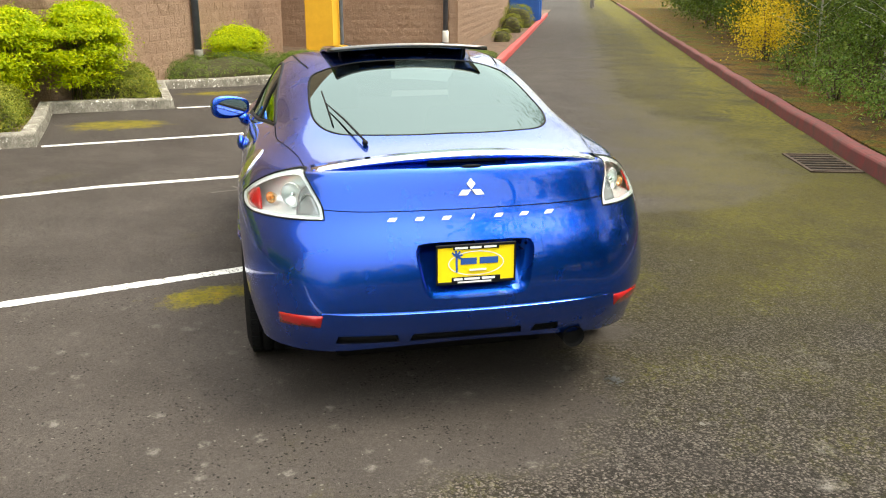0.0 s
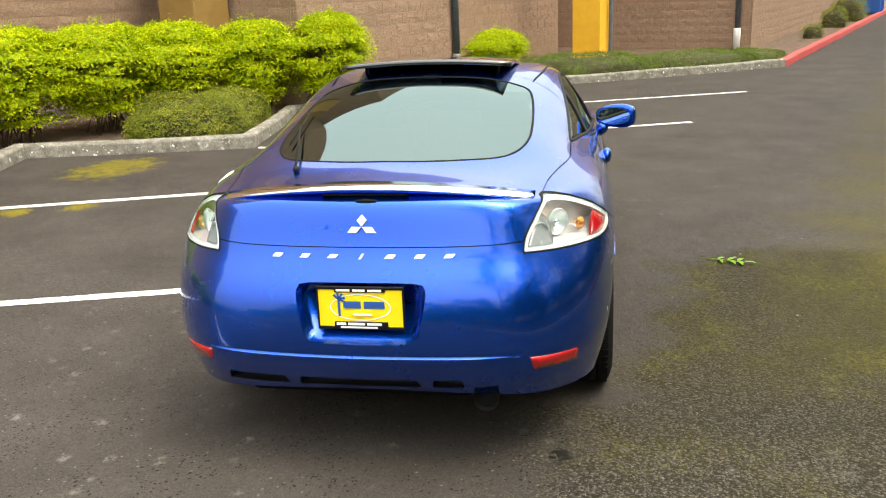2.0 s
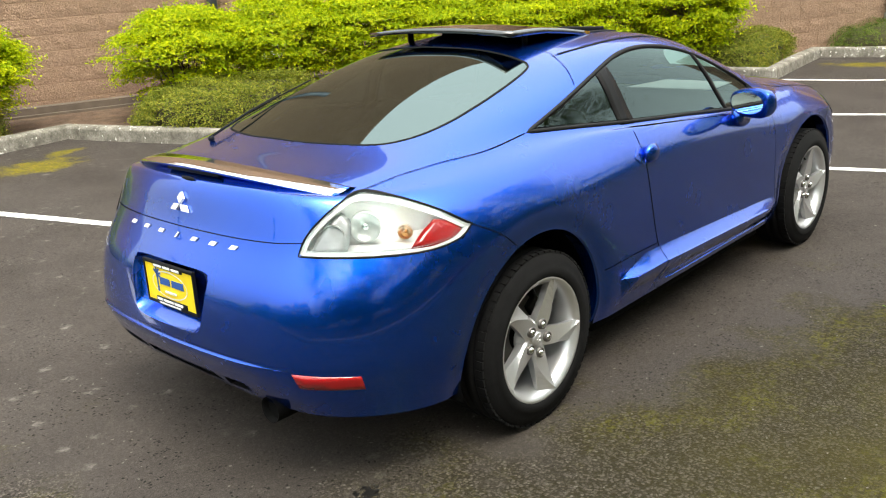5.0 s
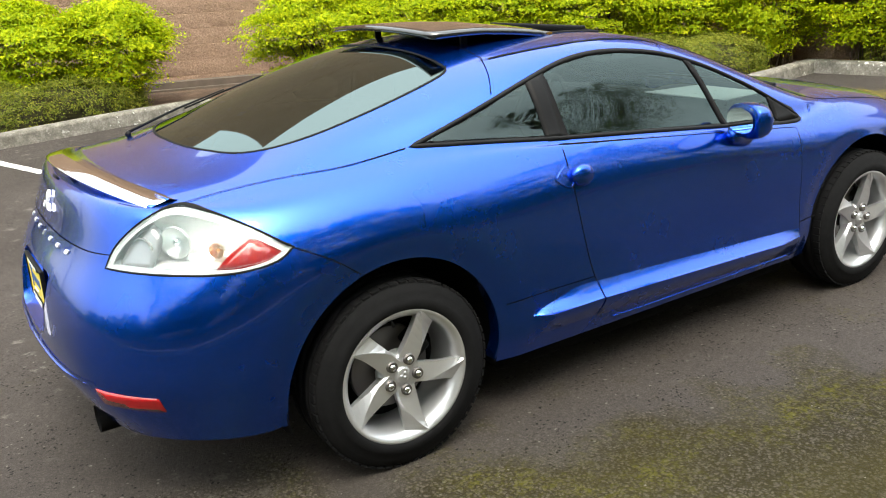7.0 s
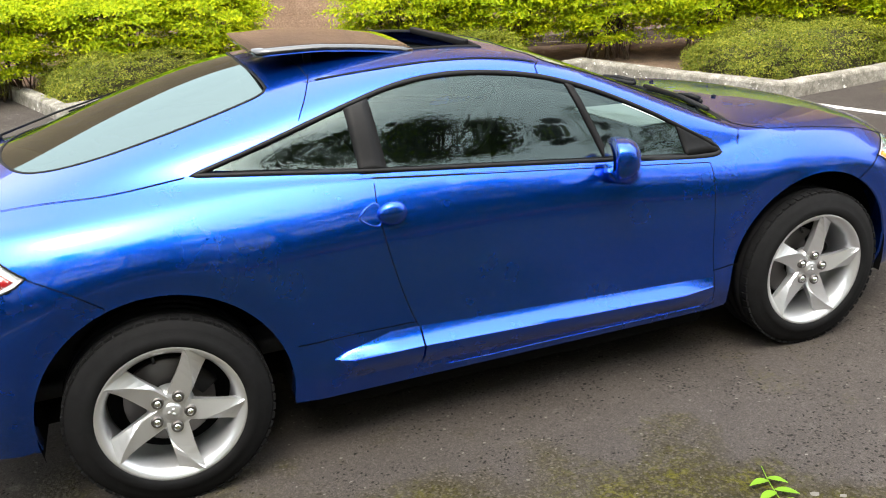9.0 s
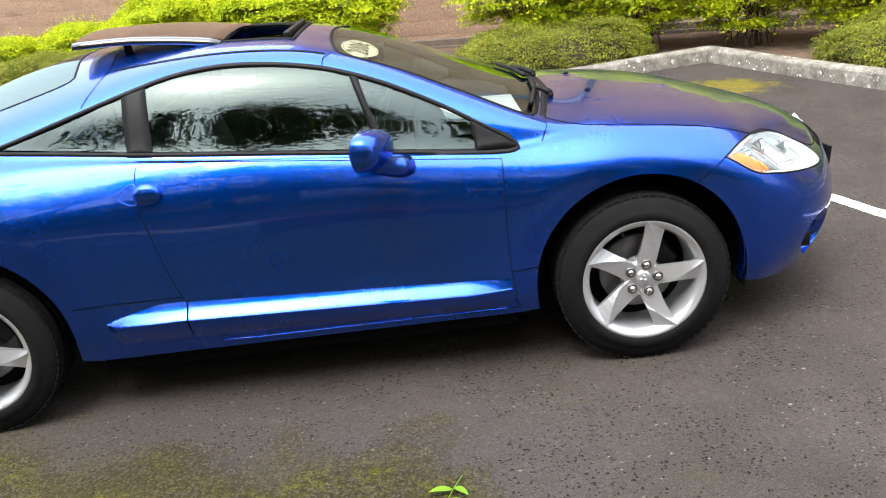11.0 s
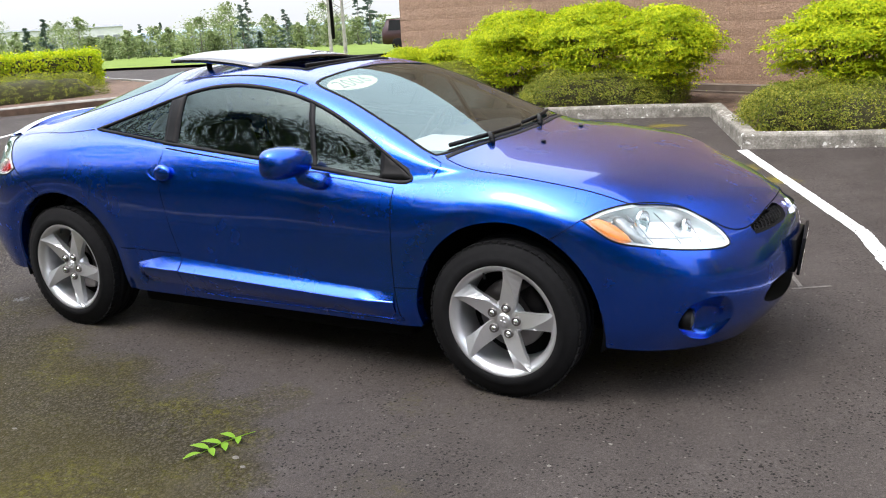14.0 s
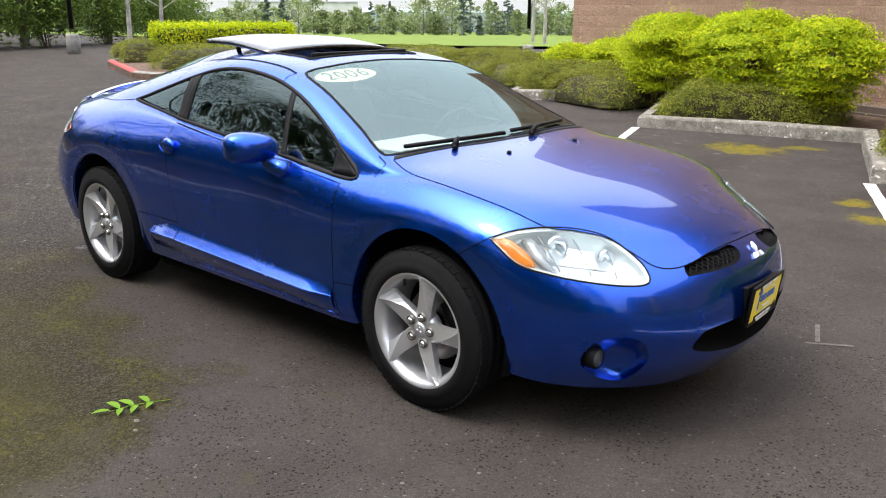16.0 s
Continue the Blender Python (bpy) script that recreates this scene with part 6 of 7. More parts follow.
# raised sunroof lid and the gap in front of it
bm = bmesh.new()
rows = []
for i in range(13):
    f = i / 12
    x = .455 + .60 * f
    z = 1.412 - .046 * f + .016 * math.sin(math.pi * f)
    rows.append([[bm.verts.new((x + (.03 * (abs(y) / .42) ** 2 if i < 6 else 0), y, z - .022 * (abs(y) / .42) ** 2 - o)) for y in np.linspace(-.42, .42, 15)] for o in (0, .020)])
for p, q in zip(rows, rows[1:]):
    for k in range(14):
        bm.faces.new((p[0][k], q[0][k], q[0][k + 1], p[0][k + 1]))
        bm.faces.new((p[1][k], p[1][k + 1], q[1][k + 1], q[1][k]))
    for k in (0, 14):
        bm.faces.new((p[0][k], p[1][k], q[1][k], q[0][k]))
for r in (rows[0], rows[-1]):
    for k in range(14):
        bm.faces.new((r[0][k], r[0][k + 1], r[1][k + 1], r[1][k]))
lid = part("sunroof_lid", bm, Mat("dark_roof_glass", (0.012, 0.012, 0.013), 0.04, 0.0, Coat_Weight=1.0, Coat_Roughness=0.01, IOR=1.6).m, car, "raised dark glass sunroof lid")
for y in (-.34, .34):
    bm = bmesh.new()
    box(bm, (.66, y - .006, 1.32), (.69, y + .006, 1.385), .003)
    part("lid_arm", bm, M_PLASTIC, lid)
part("sunroof_frame", ring_mesh(ROOF_GAP, TOP, 0.008, 0.010, 0.003, 0.004), M_RUBBER, car, "black sunroof seal")
bm = bmesh.new()
box(bm, (1.29, -.33, 1.318), (1.315, .33, 1.345), .006)
part("wind_deflector", bm, M_PLASTIC, car)
# roof drip strips
for s in (-1, 1):
    part("roof_strip", seam_mesh([(1.47, s * .575), (1.36, s * .565), (.93, s * .555), (.66, s * .52)], TOP, 0.009, .03, .002), M_RUBBER, car)


def wiper(pts, cast, arm_base, name="wiper", k=1.0):
    p = [cast.at(*q, .014) for q in pts]
    bm = bmesh.new()
    sweep(bm, p, .0065 * k, 6)
    w = part(name, bm, M_PLASTIC, car, "black wiper")
    bm = bmesh.new()
    mid = p[len(p) // 2]
    b = cast.at(*arm_base, .018)
    sweep(bm, [b, b.lerp(mid, .5) + Vector((0, 0, .010)), mid + Vector((0, 0, .008))], [.009 * k, .008 * k, .005 * k], 8)
    part("wiper_arm", bm, M_PLASTIC, w)
    bm = bmesh.new()
    bmesh.ops.create_uvsphere(bm, u_segments=12, v_segments=8, radius=.013, matrix=Matrix.Translation(b - Vector((0, 0, .008))))
    part("wiper_pivot", bm, M_PLASTIC, w)


wiper([(2.225, -.60), (2.282, -.32), (2.305, -.02)], TOP, (2.335, -.40), k=1.5)
wiper([(2.290, .05), (2.272, .30), (2.215, .56)], TOP, (2.345, .14), k=1.5)
wiper([(-.20, .47), (-.02, .475), (.16, .48)], TOP, (-.47, .36), "rear_wiper", .6)
COWL = smooth_poly([(2.335, 0), (2.325, -.22), (2.285, -.48), (2.245, -.68), (2.268, -.70), (2.31, -.48), (2.352, -.22), (2.360, 0), (2.352, .22), (2.31, .48), (2.268, .70), (2.245, .68), (2.285, .48), (2.325, .22)], .03, (3, 4, 10, 11))
part("cowl", panel_mesh(COWL, TOP, .002, .03, .01), M_PLASTIC, car, "black cowl panel")
for y in (-.25, .25):
    bm = bmesh.new()
    c = TOP.at(2.52, y, .006)
    bmesh.ops.create_uvsphere(bm, u_segments=12, v_segments=8, radius=.010, matrix=Matrix.Translation(c) @ Matrix.Diagonal((1.3, 1, .6, 1)))
    part("washer_jet", bm, M_PLASTIC, car)

# ---- cabin ----
bm = bmesh.new()
box(bm, (-.55, -.66, .36), (2.15, .66, .42), .02)
box(bm, (.45, -.74, .36), (2.1, -.70, .90), .02)
box(bm, (.45, .70, .36), (2.1, .74, .90), .02)
box(bm, (-.50, -.60, .42), (.05, .60, .82), .05)
part("cabin_tub", bm, M_DASH, car)
bm = bmesh.new()
rows = []
for x, z in ((2.24, .90), (2.12, .945), (1.92, .955), (1.80, .93), (1.76, .86), (1.78, .60), (1.95, .42)):
    rows.append([bm.verts.new((x + .03 * (abs(y) / .66) ** 2, y, z - .03 * (abs(y) / .66) ** 2 + (.03 if y > .15 and 1.78 < x < 2.0 else 0))) for y in np.linspace(-.68, .68, 21)])
for p, q in zip(rows, rows[1:]):
    for k in range(20):
        bm.faces.new((p[k], p[k + 1], q[k + 1], q[k]))
part("dashboard", bm, M_DASH, car, "charcoal dashboard")
for y in (-.37, .37):
    bm = bmesh.new()
    box(bm, (.95, y - .25, .42), (1.45, y + .25, .60), .06)
    box(bm, (.72, y - .24, .52), (.90, y + .24, 1.06), .07, Matrix.Translation((.81, y, .55)) @ pose(0, 0, 0, 0, -16, 0) @ Matrix.Translation((-.81, -y, -.55)))
    box(bm, (.60, y - .12, 1.06), (.70, y + .12, 1.22), .04)
    part("seat", bm, M_SEAT, car, "grey cloth seat")
bm = bmesh.new()
c = Vector((1.62, .37, .88))
ring = []
m = Matrix.Translation(c) @ pose(0, 0, 0, 0, -62, 0)
pts = [m @ Vector((.18 * math.cos(t), .18 * math.sin(t), 0)) for t in np.linspace(0, math.tau, 33)]
sweep(bm, pts, .014, 8)
for t in (0, 2.2, 4.1):
    sweep(bm, [c, m @ Vector((.18 * math.cos(t), .18 * math.sin(t), 0))], .012, 6)
bmesh.ops.create_uvsphere(bm, u_segments=14, v_segments=8, radius=.06, matrix=m @ Matrix.Diagonal((1, 1, .5, 1)))
part("steering_wheel", bm, M_DASH, car, "black steering wheel")
bm = bmesh.new()
box(bm, (1.655, -.12, 1.165), (1.675, .12, 1.225), .012)
part("interior_mirror", bm, M_PLASTIC, car)
bm = bmesh.new()
q = [(1.90, -.60), (2.19, -.58), (2.20, -.18), (1.88, -.12)]
a = [bm.verts.new((x, y, .972)) for x, y in q]
b = [bm.verts.new((x, y, .969)) for x, y in q]
bm.faces.new(a)
for i in range(4):
    bm.faces.new((a[i], b[i], b[(i + 1) % 4], a[(i + 1) % 4]))
solo("paper_sheet", bm, Mat("white_paper", (0.8, 0.8, 0.79), 0.7).m, "white paper sheet lying on the dashboard", "paper")
# year sticker on the windscreen
bm = bmesh.new()
cy, cx = -.36, 1.592
oval = [(cx + .072 * math.sin(t), cy + .188 * math.cos(t)) for t in np.linspace(0, math.tau, 48, endpoint=False)]
bm.faces.new([bm.verts.new(TOP.at(*p, -.006)) for p in oval])
st = part("year_sticker", bm, simple("cream_sticker", (0.95, 0.88, 0.62), (0.91, 0.84, 0.58), 0.5, 10, 0.02), car, "cream oval year sticker", smooth=False)
bm = bmesh.new()
inn = inset_poly(oval, .006)
in2 = inset_poly(oval, .008)
a = [bm.verts.new(TOP.at(*p, -.0052)) for p in inn]
b = [bm.verts.new(TOP.at(*p, -.0052)) for p in in2]
for i in range(48):
    bm.faces.new((a[i], a[(i + 1) % 48], b[(i + 1) % 48], b[i]))
M_YEARINK = Mat("dark_print", (0.030, 0.012, 0.014), 0.5).m
part("sticker_line", bm, M_YEARINK, st, smooth=False)
cu = bpy.data.curves.new("year", "FONT")
cu.body, cu.size, cu.align_x, cu.align_y, cu.space_character = "2006", .128, "CENTER", "CENTER", 1.08
cu.offset = .0005
tmp = new("year", cu)
me = bpy.data.meshes.new_from_object(tmp.evaluated_get(bpy.context.evaluated_depsgraph_get()))
bpy.data.objects.remove(tmp)
for v in me.vertices:
    v.co = TOP.at(cx - v.co.y * .92, cy + v.co.x, -.005)
me.materials.append(M_YEARINK)
yr = new("year_digits", me)
yr.parent = st


# ---- woods, meadow and distance ----
def tree(name, x, y, z, h, r, trunk_r, mat, bark, leaves, leaf, conifer=False, label="", category="tree", group="", bare=0.3):
    """A tapered trunk with limbs and a crown of many leaf clumps."""
    t = thing(name, label, category, (x, y, z), RNG.uniform(0, 360), group)
    bm = bmesh.new()
    lean = RNG.normal(0, 0.03 * h, 2)
    trunk = [(lean[0] * f * f, lean[1] * f * f, h * f * .96 - .05) for f in (0, .15, .35, .55, .75, 1)]
    sweep(bm, trunk, [trunk_r * (1 - .88 * f) for f in (0, .15, .35, .55, .75, 1)], 8, False)
    P, N = [], []
    limbs = 26 if conifer else 20
    for i in range(limbs):
        f = bare + (1 - bare) * (i + RNG.uniform(0, 1)) / limbs
        a = RNG.uniform(0, math.tau)
        base = np.array([lean[0] * f * f, lean[1] * f * f, h * f])
        reach = r * ((1 - f) / (1 - bare) * 1.0 + .10) if conifer else r * math.sin(math.pi * min(.97, .18 + .78 * (f - bare) / (1 - bare))) * RNG.uniform(.7, 1.1)
        rise = -.18 * reach if conifer else .45 * reach
        end = base + np.array([math.cos(a) * reach, math.sin(a) * reach, rise])
        sweep(bm, [tuple(base), tuple((base + end) / 2 + np.array([0, 0, .06 * reach])), tuple(end)], [trunk_r * .30 * (1 - .7 * f), trunk_r * .2 * (1 - .7 * f), .006], 5, False)
        m = leaves // limbs
        if m:
            s = RNG.uniform(.25, 1.05, m) ** .8
            q = base + (end - base) * s[:, None]
            w = reach * (.16 if conifer else .30) + .05
            q = q + RNG.normal(0, 1, (m, 3)) * np.array([w, w, w * (.35 if conifer else .7)])
            P.append(q)
            N.append(np.tile([0, 0, 1.0], (m, 1)) + (q - base) * .15)
    part("trunk", bm, bark, t)
    if P:
        vt, fc = leaf_cloud(np.concatenate(P), np.concatenate(N), leaf, RNG, .7, .5, .5 if conifer else 0)
        leaf_part("crown", vt, fc, mat, t)
    return t


def thicket(name, u, v, rx, ry, h, mat, leaves, leaf, label, group="undergrowth at the woodland edge"):
    """Loose undergrowth: arching stems and clumps of leaves with gaps."""
    o = lot(u, v)
    t = thing(name, label, "shrub", (o.x, o.y, 0.12), math.degrees(LA), group)
    n_cl = max(12, int(30 * rx * h))
    d = RNG.normal(0, 1, (n_cl, 3))
    d /= np.linalg.norm(d, axis=1)[:, None]
    cl = np.array([0, 0, h * .52]) + d * np.array([rx, ry, h * .5]) * RNG.uniform(.35, 1.0, (n_cl, 1))
    per = leaves // n_cl
    P = (cl[:, None] + RNG.normal(0, 1, (n_cl, per, 3)) * np.array([.20, .20, .14]) * min(1.5, .5 + rx)).reshape(-1, 3)
    P[:, 2] = np.abs(P[:, 2])
    vt, fc = leaf_cloud(P, np.tile([0, 0, 1.0], (len(P), 1)), leaf, RNG, .8, .5)
    leaf_part("foliage", vt, fc, mat, t)
    bm = bmesh.new()
    for i in range(9):
        a = RNG.uniform(0, math.tau)
        e = cl[RNG.integers(n_cl)]
        sweep(bm, [(e[0] * .2, e[1] * .2, -.05), tuple(e * .55 + np.array([0, 0, h * .1])), tuple(e)], [.018, .012, .004], 5, False)
    tagged(part("woody_base", bm, M_TWIG, t), kind="stuff")
    return t


# woodland along the far kerb of the drive
for i, (u, v, h, r, con) in enumerate([(-13, -9, 5.0, 2.2, 0), (-9, -11, 6.5, 2.6, 1), (-5.5, -9.5, 4.6, 2.3, 0), (-2.5, -11.5, 9.0, 3.0, 1), (0.5, -8.2, 8.0, 2.6, 0), (3, -10.5, 11.0, 2.8, 1), (5.8, -9.0, 9.0, 2.7, 0), (9, -10.0, 12, 2.8, 1), (12.5, -8.5, 7.5, 2.5, 0),
                                       (16, -9, 12.0, 2.9, 1), (20, -8.2, 15, 3.4, 0), (24, -8.2, 16.5, 3.6, 0), (28, -8.6, 18, 3.8, 0), (33, -9, 18, 3.8, 0), (38, -9.5, 16, 3.4, 1), (46, -9, 10, 3, 0), (56, -8, 11, 3.4, 0), (64, -2, 12, 3.6, 0), (70, 3, 12, 3.6, 1), (-18, -9, 6.5, 2.4, 1), (-24, -8, 6.0, 2.4, 0)]):
    o = lot(u, v)
    tree("tree", o.x, o.y, .1, h, r, .16, M_FIR if con else M_TREE, M_BARK, 7000 if u < 34 else 3500, .17 if con else .14, bool(con), "dark fir tree in the roadside woodland" if con else "green leafy tree in the roadside woodland", group="woodland trees", bare=.12 if con else .22)
for u, v, rx, ry, h, m, n, s in [(16.0, -4.85, .85, .6, 1.35, M_BROOM, 4200, .05), (18.4, -5.2, .9, .7, 1.9, M_BROOM, 2200, .055), (9.2, -4.45, .5, .25, .35, M_SPRING, 700, .045), (7.4, -4.55, .6, .3, .40, M_SPRING, 900, .045), (5.8, -4.7, .7, .4, .5, M_SPRING, 900, .05), (11.3, -4.5, .5, .25, .3, M_SPRING, 500, .045), (8.2, -5.6, .8, .6, 1.3, M_SPRING, 1500, .06), (12.6, -5.3, .5, .4, .55, M_SPRING, 700, .05), (14.0, -4.9, .55, .4, .5, M_SPRING, 700, .05), (7.4, -5.0, .55, .4, .6, M_SPRING, 800, .05), (10.2, -4.6, .5, .3, .35, M_SPRING, 500, .045), (13.2, -5.2, .8, .5, 1.3, M_TREE, 1500, .06), (10.8, -5.3, .8, .5, 1.2, M_SPRING, 1200, .06), (13.2, -6.0, 1.2, .8, 1.9, M_TREE, 5500, .06), (10.6, -6.1, 1.2, .8, 1.9, M_TREE, 5500, .06), (8.4, -6.3, 1.1, .9, 1.7, M_TREE, 5000, .06), (6.2, -6.5, 1.1, .9, 1.5, M_SPRING, 2600, .06),
                                 (11.8, -5.1, .6, .4, .7, M_SPRING, 900, .05), (9.0, -4.9, .5, .4, .6, M_SPRING, 800, .05), (4.2, -6.6, 1.0, .8, 1.1, M_SPRING, 1500, .06), (15.5, -6.8, 1.6, 1.0, 3.0, M_TREE, 7000, .07), (18.5, -6.4, 1.7, 1.0, 3.0, M_TREE, 7000, .08), (21, -6.0, 1.8, 1.0, 2.9, M_TREE, 6500, .08),
                                 (23.8, -5.9, 1.8, 1.0, 2.9, M_TREE, 6500, .09), (27, -6.1, 2.2, 1.2, 3.1, M_TREE, 6500, .10), (31, -6.2, 2.4, 1.2, 3.2, M_TREE, 6500, .11), (35.5, -6.4, 2.6, 1.4, 3.4, M_TREE, 6500, .12), (40.5, -6.7, 2.8, 1.4, 3.6, M_TREE, 6500, .13), (46, -7, 3, 1.6, 3.8, M_TREE, 6500, .14), (52, -7.4, 3.2, 1.8, 4.0, M_TREE, 6000, .15), (58, -7.8, 3.4, 2, 4.2, M_TREE, 6000, .16),
                                 (12.0, -8.2, 2.2, 1.2, 3.4, M_TREE, 7000, .09), (16.5, -8.6, 2.2, 1.2, 3.6, M_TREE, 7000, .09), (8.0, -8.4, 2.2, 1.2, 3.2, M_TREE, 7000, .09), (1.5, -7.2, 1.4, .9, 1.6, M_TREE, 2500, .07), (-2.5, -7.4, 1.6, .9, 1.8, M_TREE, 2500, .07), (-7, -7.2, 1.8, 1.0, 1.9, M_TREE, 2500, .08), (-12, -7.0, 1.8, 1.0, 2.0, M_TREE, 2500, .08)]:
    thicket("broom_bush" if m is M_BROOM else "thicket", u, v, rx, ry, h, m, n, s, "flowering yellow broom at the woodland edge" if m is M_BROOM else ("pale green sapling scrub at the woodland edge" if m is M_SPRING else "tangled green undergrowth at the woodland edge"))

for u, v, h, r in ((-3.9, -9.0, 5.2, 2.4), (-2.2, -8.2, 7.0, 2.6), (3.4, -8.4, 8.6, 2.5), (7.6, -8.0, 9.5, 2.5), (10.4, -8.5, 9.5, 2.4)):
    o = lot(u, v)
    tree("tree", o.x, o.y, .1, h, r, .17, M_TREE, M_BARK, 9000, .15, False, "tall green leafy tree in the roadside woodland", group="woodland trees", bare=.15)
o = lot(-7.6, -7.4)                                        # one tall airy tree, its crown high over the drive
tree("tree", o.x, o.y, .1, 9.0, 3.0, .15, M_TREE, M_BARK, 3600, .15, False, "tall open-crowned tree over the drive", group="woodland trees", bare=.58)
for u, v, h in ((13.4, -5.2, 2.6), (10.4, -5.5, 2.9), (11.8, -5.9, 3.4)):
    o = lot(u, v)
    tree("bare_tree", o.x, o.y, .1, h, 1.1, .035, M_SPRING, M_PALEBARK, 200, .06, False, "thin pale sapling with few leaves", group="bare saplings", bare=.15)
# the wood's inner rows
for i in range(19):
    thicket("thicket", -30 + 3.1 * i, -9.8 - .8 * (i % 2), 2.1, 1.3, (3.5 if i > 10 else 2.7) + .8 * (i % 3), M_TREE, 5200, .19, "tall dense green woodland growth")

# meadow and far land in the west
M_GRASS = simple("meadow_grass", (0.17, 0.225, 0.050), (0.11, 0.155, 0.035), 0.95, .6, 0.6, 12, 0.03, Specular_IOR_Level=0.05)
# the hills' pale blue is distance haze put into the colour
M_HILL = simple("hazy_hill", (0.40, 0.47, 0.52), (0.32, 0.40, 0.45), 0.95, .02, 0.0)
M_WHITEWALL = simple("white_cladding", (0.62, 0.62, 0.60), (0.50, 0.50, 0.49), 0.7, .8, 0.05)
M_SLATE = simple("grey_roof", (0.22, 0.23, 0.25), (0.14, 0.15, 0.16), 0.7, .8, 0.1)
def land(name, outline, lift, material, label, step=12.0):
    """A sheet of land that follows the falling ground inside a convex-ish outline."""
    bm = bmesh.new()
    vs = [bm.verts.new((x, y, ground_z(x, y) + lift)) for x, y in outline]
    bm.faces.new(vs)
    bmesh.ops.triangulate(bm, faces=list(bm.faces))
    for _ in range(4):
        long = [e for e in bm.edges if e.calc_length() > step]
        bmesh.ops.subdivide_edges(bm, edges=long, cuts=1)
        bmesh.ops.triangulate(bm, faces=list(bm.faces))
    for v in bm.verts:
        v.co.z = ground_z(v.co.x, v.co.y) + lift
    return solo(name, bm, material, label, kind="structure", smooth=True)


land("meadow", [(-17, 20), (-2, 31), (40, 62), (200, 400), (-500, 400), (-500, 120), (-60, 30), (-30, 22)], .10, M_GRASS, "bright green meadow beyond the lot")
bm = bmesh.new()
prism(bm, [(-900, 200), (-700, 620), (-200, 900), (300, 900), (300, 1000), (-1100, 1000), (-1100, 200)], -60, lambda x, y: -7 + 7 * noise.noise((x * .004, y * .004, 0)))
solo("backdrop", bm, M_HILL, "hazy blue hills on the horizon", kind="structure")


def far_house(x, y, w, d, h, turn, long=False):
    t = thing("warehouse" if long else "house", "low white building beyond the meadow", "building", (x, y, ground_z(x, y)), turn)
    bm = bmesh.new()
    box(bm, (-w / 2, -d / 2, 0), (w / 2, d / 2, h))
    part("wall", bm, M_WHITEWALL, t, smooth=False)
    bm = bmesh.new()
    k = h + (d * .22 if not long else .5)
    a = [bm.verts.new(p) for p in ((-w / 2 - .3, -d / 2 - .4, h), (w / 2 + .3, -d / 2 - .4, h), (w / 2 + .3, 0, k), (-w / 2 - .3, 0, k), (-w / 2 - .3, d / 2 + .4, h), (w / 2 + .3, d / 2 + .4, h))]
    for f in ((0, 1, 2, 3), (3, 2, 5, 4), (0, 3, 4), (1, 5, 2), (0, 4, 5, 1)):
        bm.faces.new([a[i] for i in f])
    part("roof", bm, M_SLATE, t, "grey pitched roof", smooth=False)
    n = 9 if long else 3
    for i in range(n):
        bm = bmesh.new()
        cx = -w / 2 + w * (i + .5) / n
        box(bm, (cx - w / n * .22, -d / 2 - .06, h * .35), (cx + w / n * .22, -d / 2 + .02, h * .75))
        part("window", bm, M_SLATE, t, smooth=False)


far_house(-192, 151, 34, 14, 8.0, 52, True)
far_house(-235, 120, 40, 14, 6.8, 58, True)
far_house(-138, 202, 10, 7, 2.6, 30)
far_house(-122, 212, 8, 6, 2.4, 35)
# belt of far trees; the haze of distance is mixed into their leaf colours
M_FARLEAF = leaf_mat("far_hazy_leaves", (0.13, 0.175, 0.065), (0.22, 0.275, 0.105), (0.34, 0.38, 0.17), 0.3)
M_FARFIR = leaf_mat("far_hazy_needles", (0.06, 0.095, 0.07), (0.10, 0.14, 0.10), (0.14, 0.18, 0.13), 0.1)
for i in range(210):
    a = radians(98 + 62 * (i + RNG.uniform(0, .9)) / 210)
    dist = RNG.uniform(130, 215) if i % 3 else RNG.uniform(105, 130)
    x, y = 4 + dist * math.cos(a), -3 + dist * math.sin(a)
    con = RNG.uniform() < .20
    h = (3.0 + .022 * (dist - 105)) * RNG.uniform(.55, 1.25) * (1.35 if con else 1) * (1.5 if RNG.uniform() < .22 else 1)
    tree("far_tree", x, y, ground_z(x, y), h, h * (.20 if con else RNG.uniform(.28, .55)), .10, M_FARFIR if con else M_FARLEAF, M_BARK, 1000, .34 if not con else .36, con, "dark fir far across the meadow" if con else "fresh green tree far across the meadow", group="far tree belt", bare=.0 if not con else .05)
# taller woodland at the west end of the drive
for i, (x, y, h, r) in enumerate([(-27, 3.5, 4.6, 2.2), (-30, 7, 5.0, 2.4), (-26, 9.5, 4.4, 2.0), (-33, 11, 5.2, 2.4), (-29, 14, 4.6, 2.2), (-36, 5, 5.4, 2.5), (-31, 0, 5.2, 2.4), (-28, -4, 5.0, 2.4), (-40, 16, 5.4, 2.5)]):
    tree("tree", x, y, ground_z(x, y), h, r, .16, M_SPRING, M_BARK, 7500, .15, False, "broad green tree at the end of the drive", group="trees at the drive's end", bare=.06)
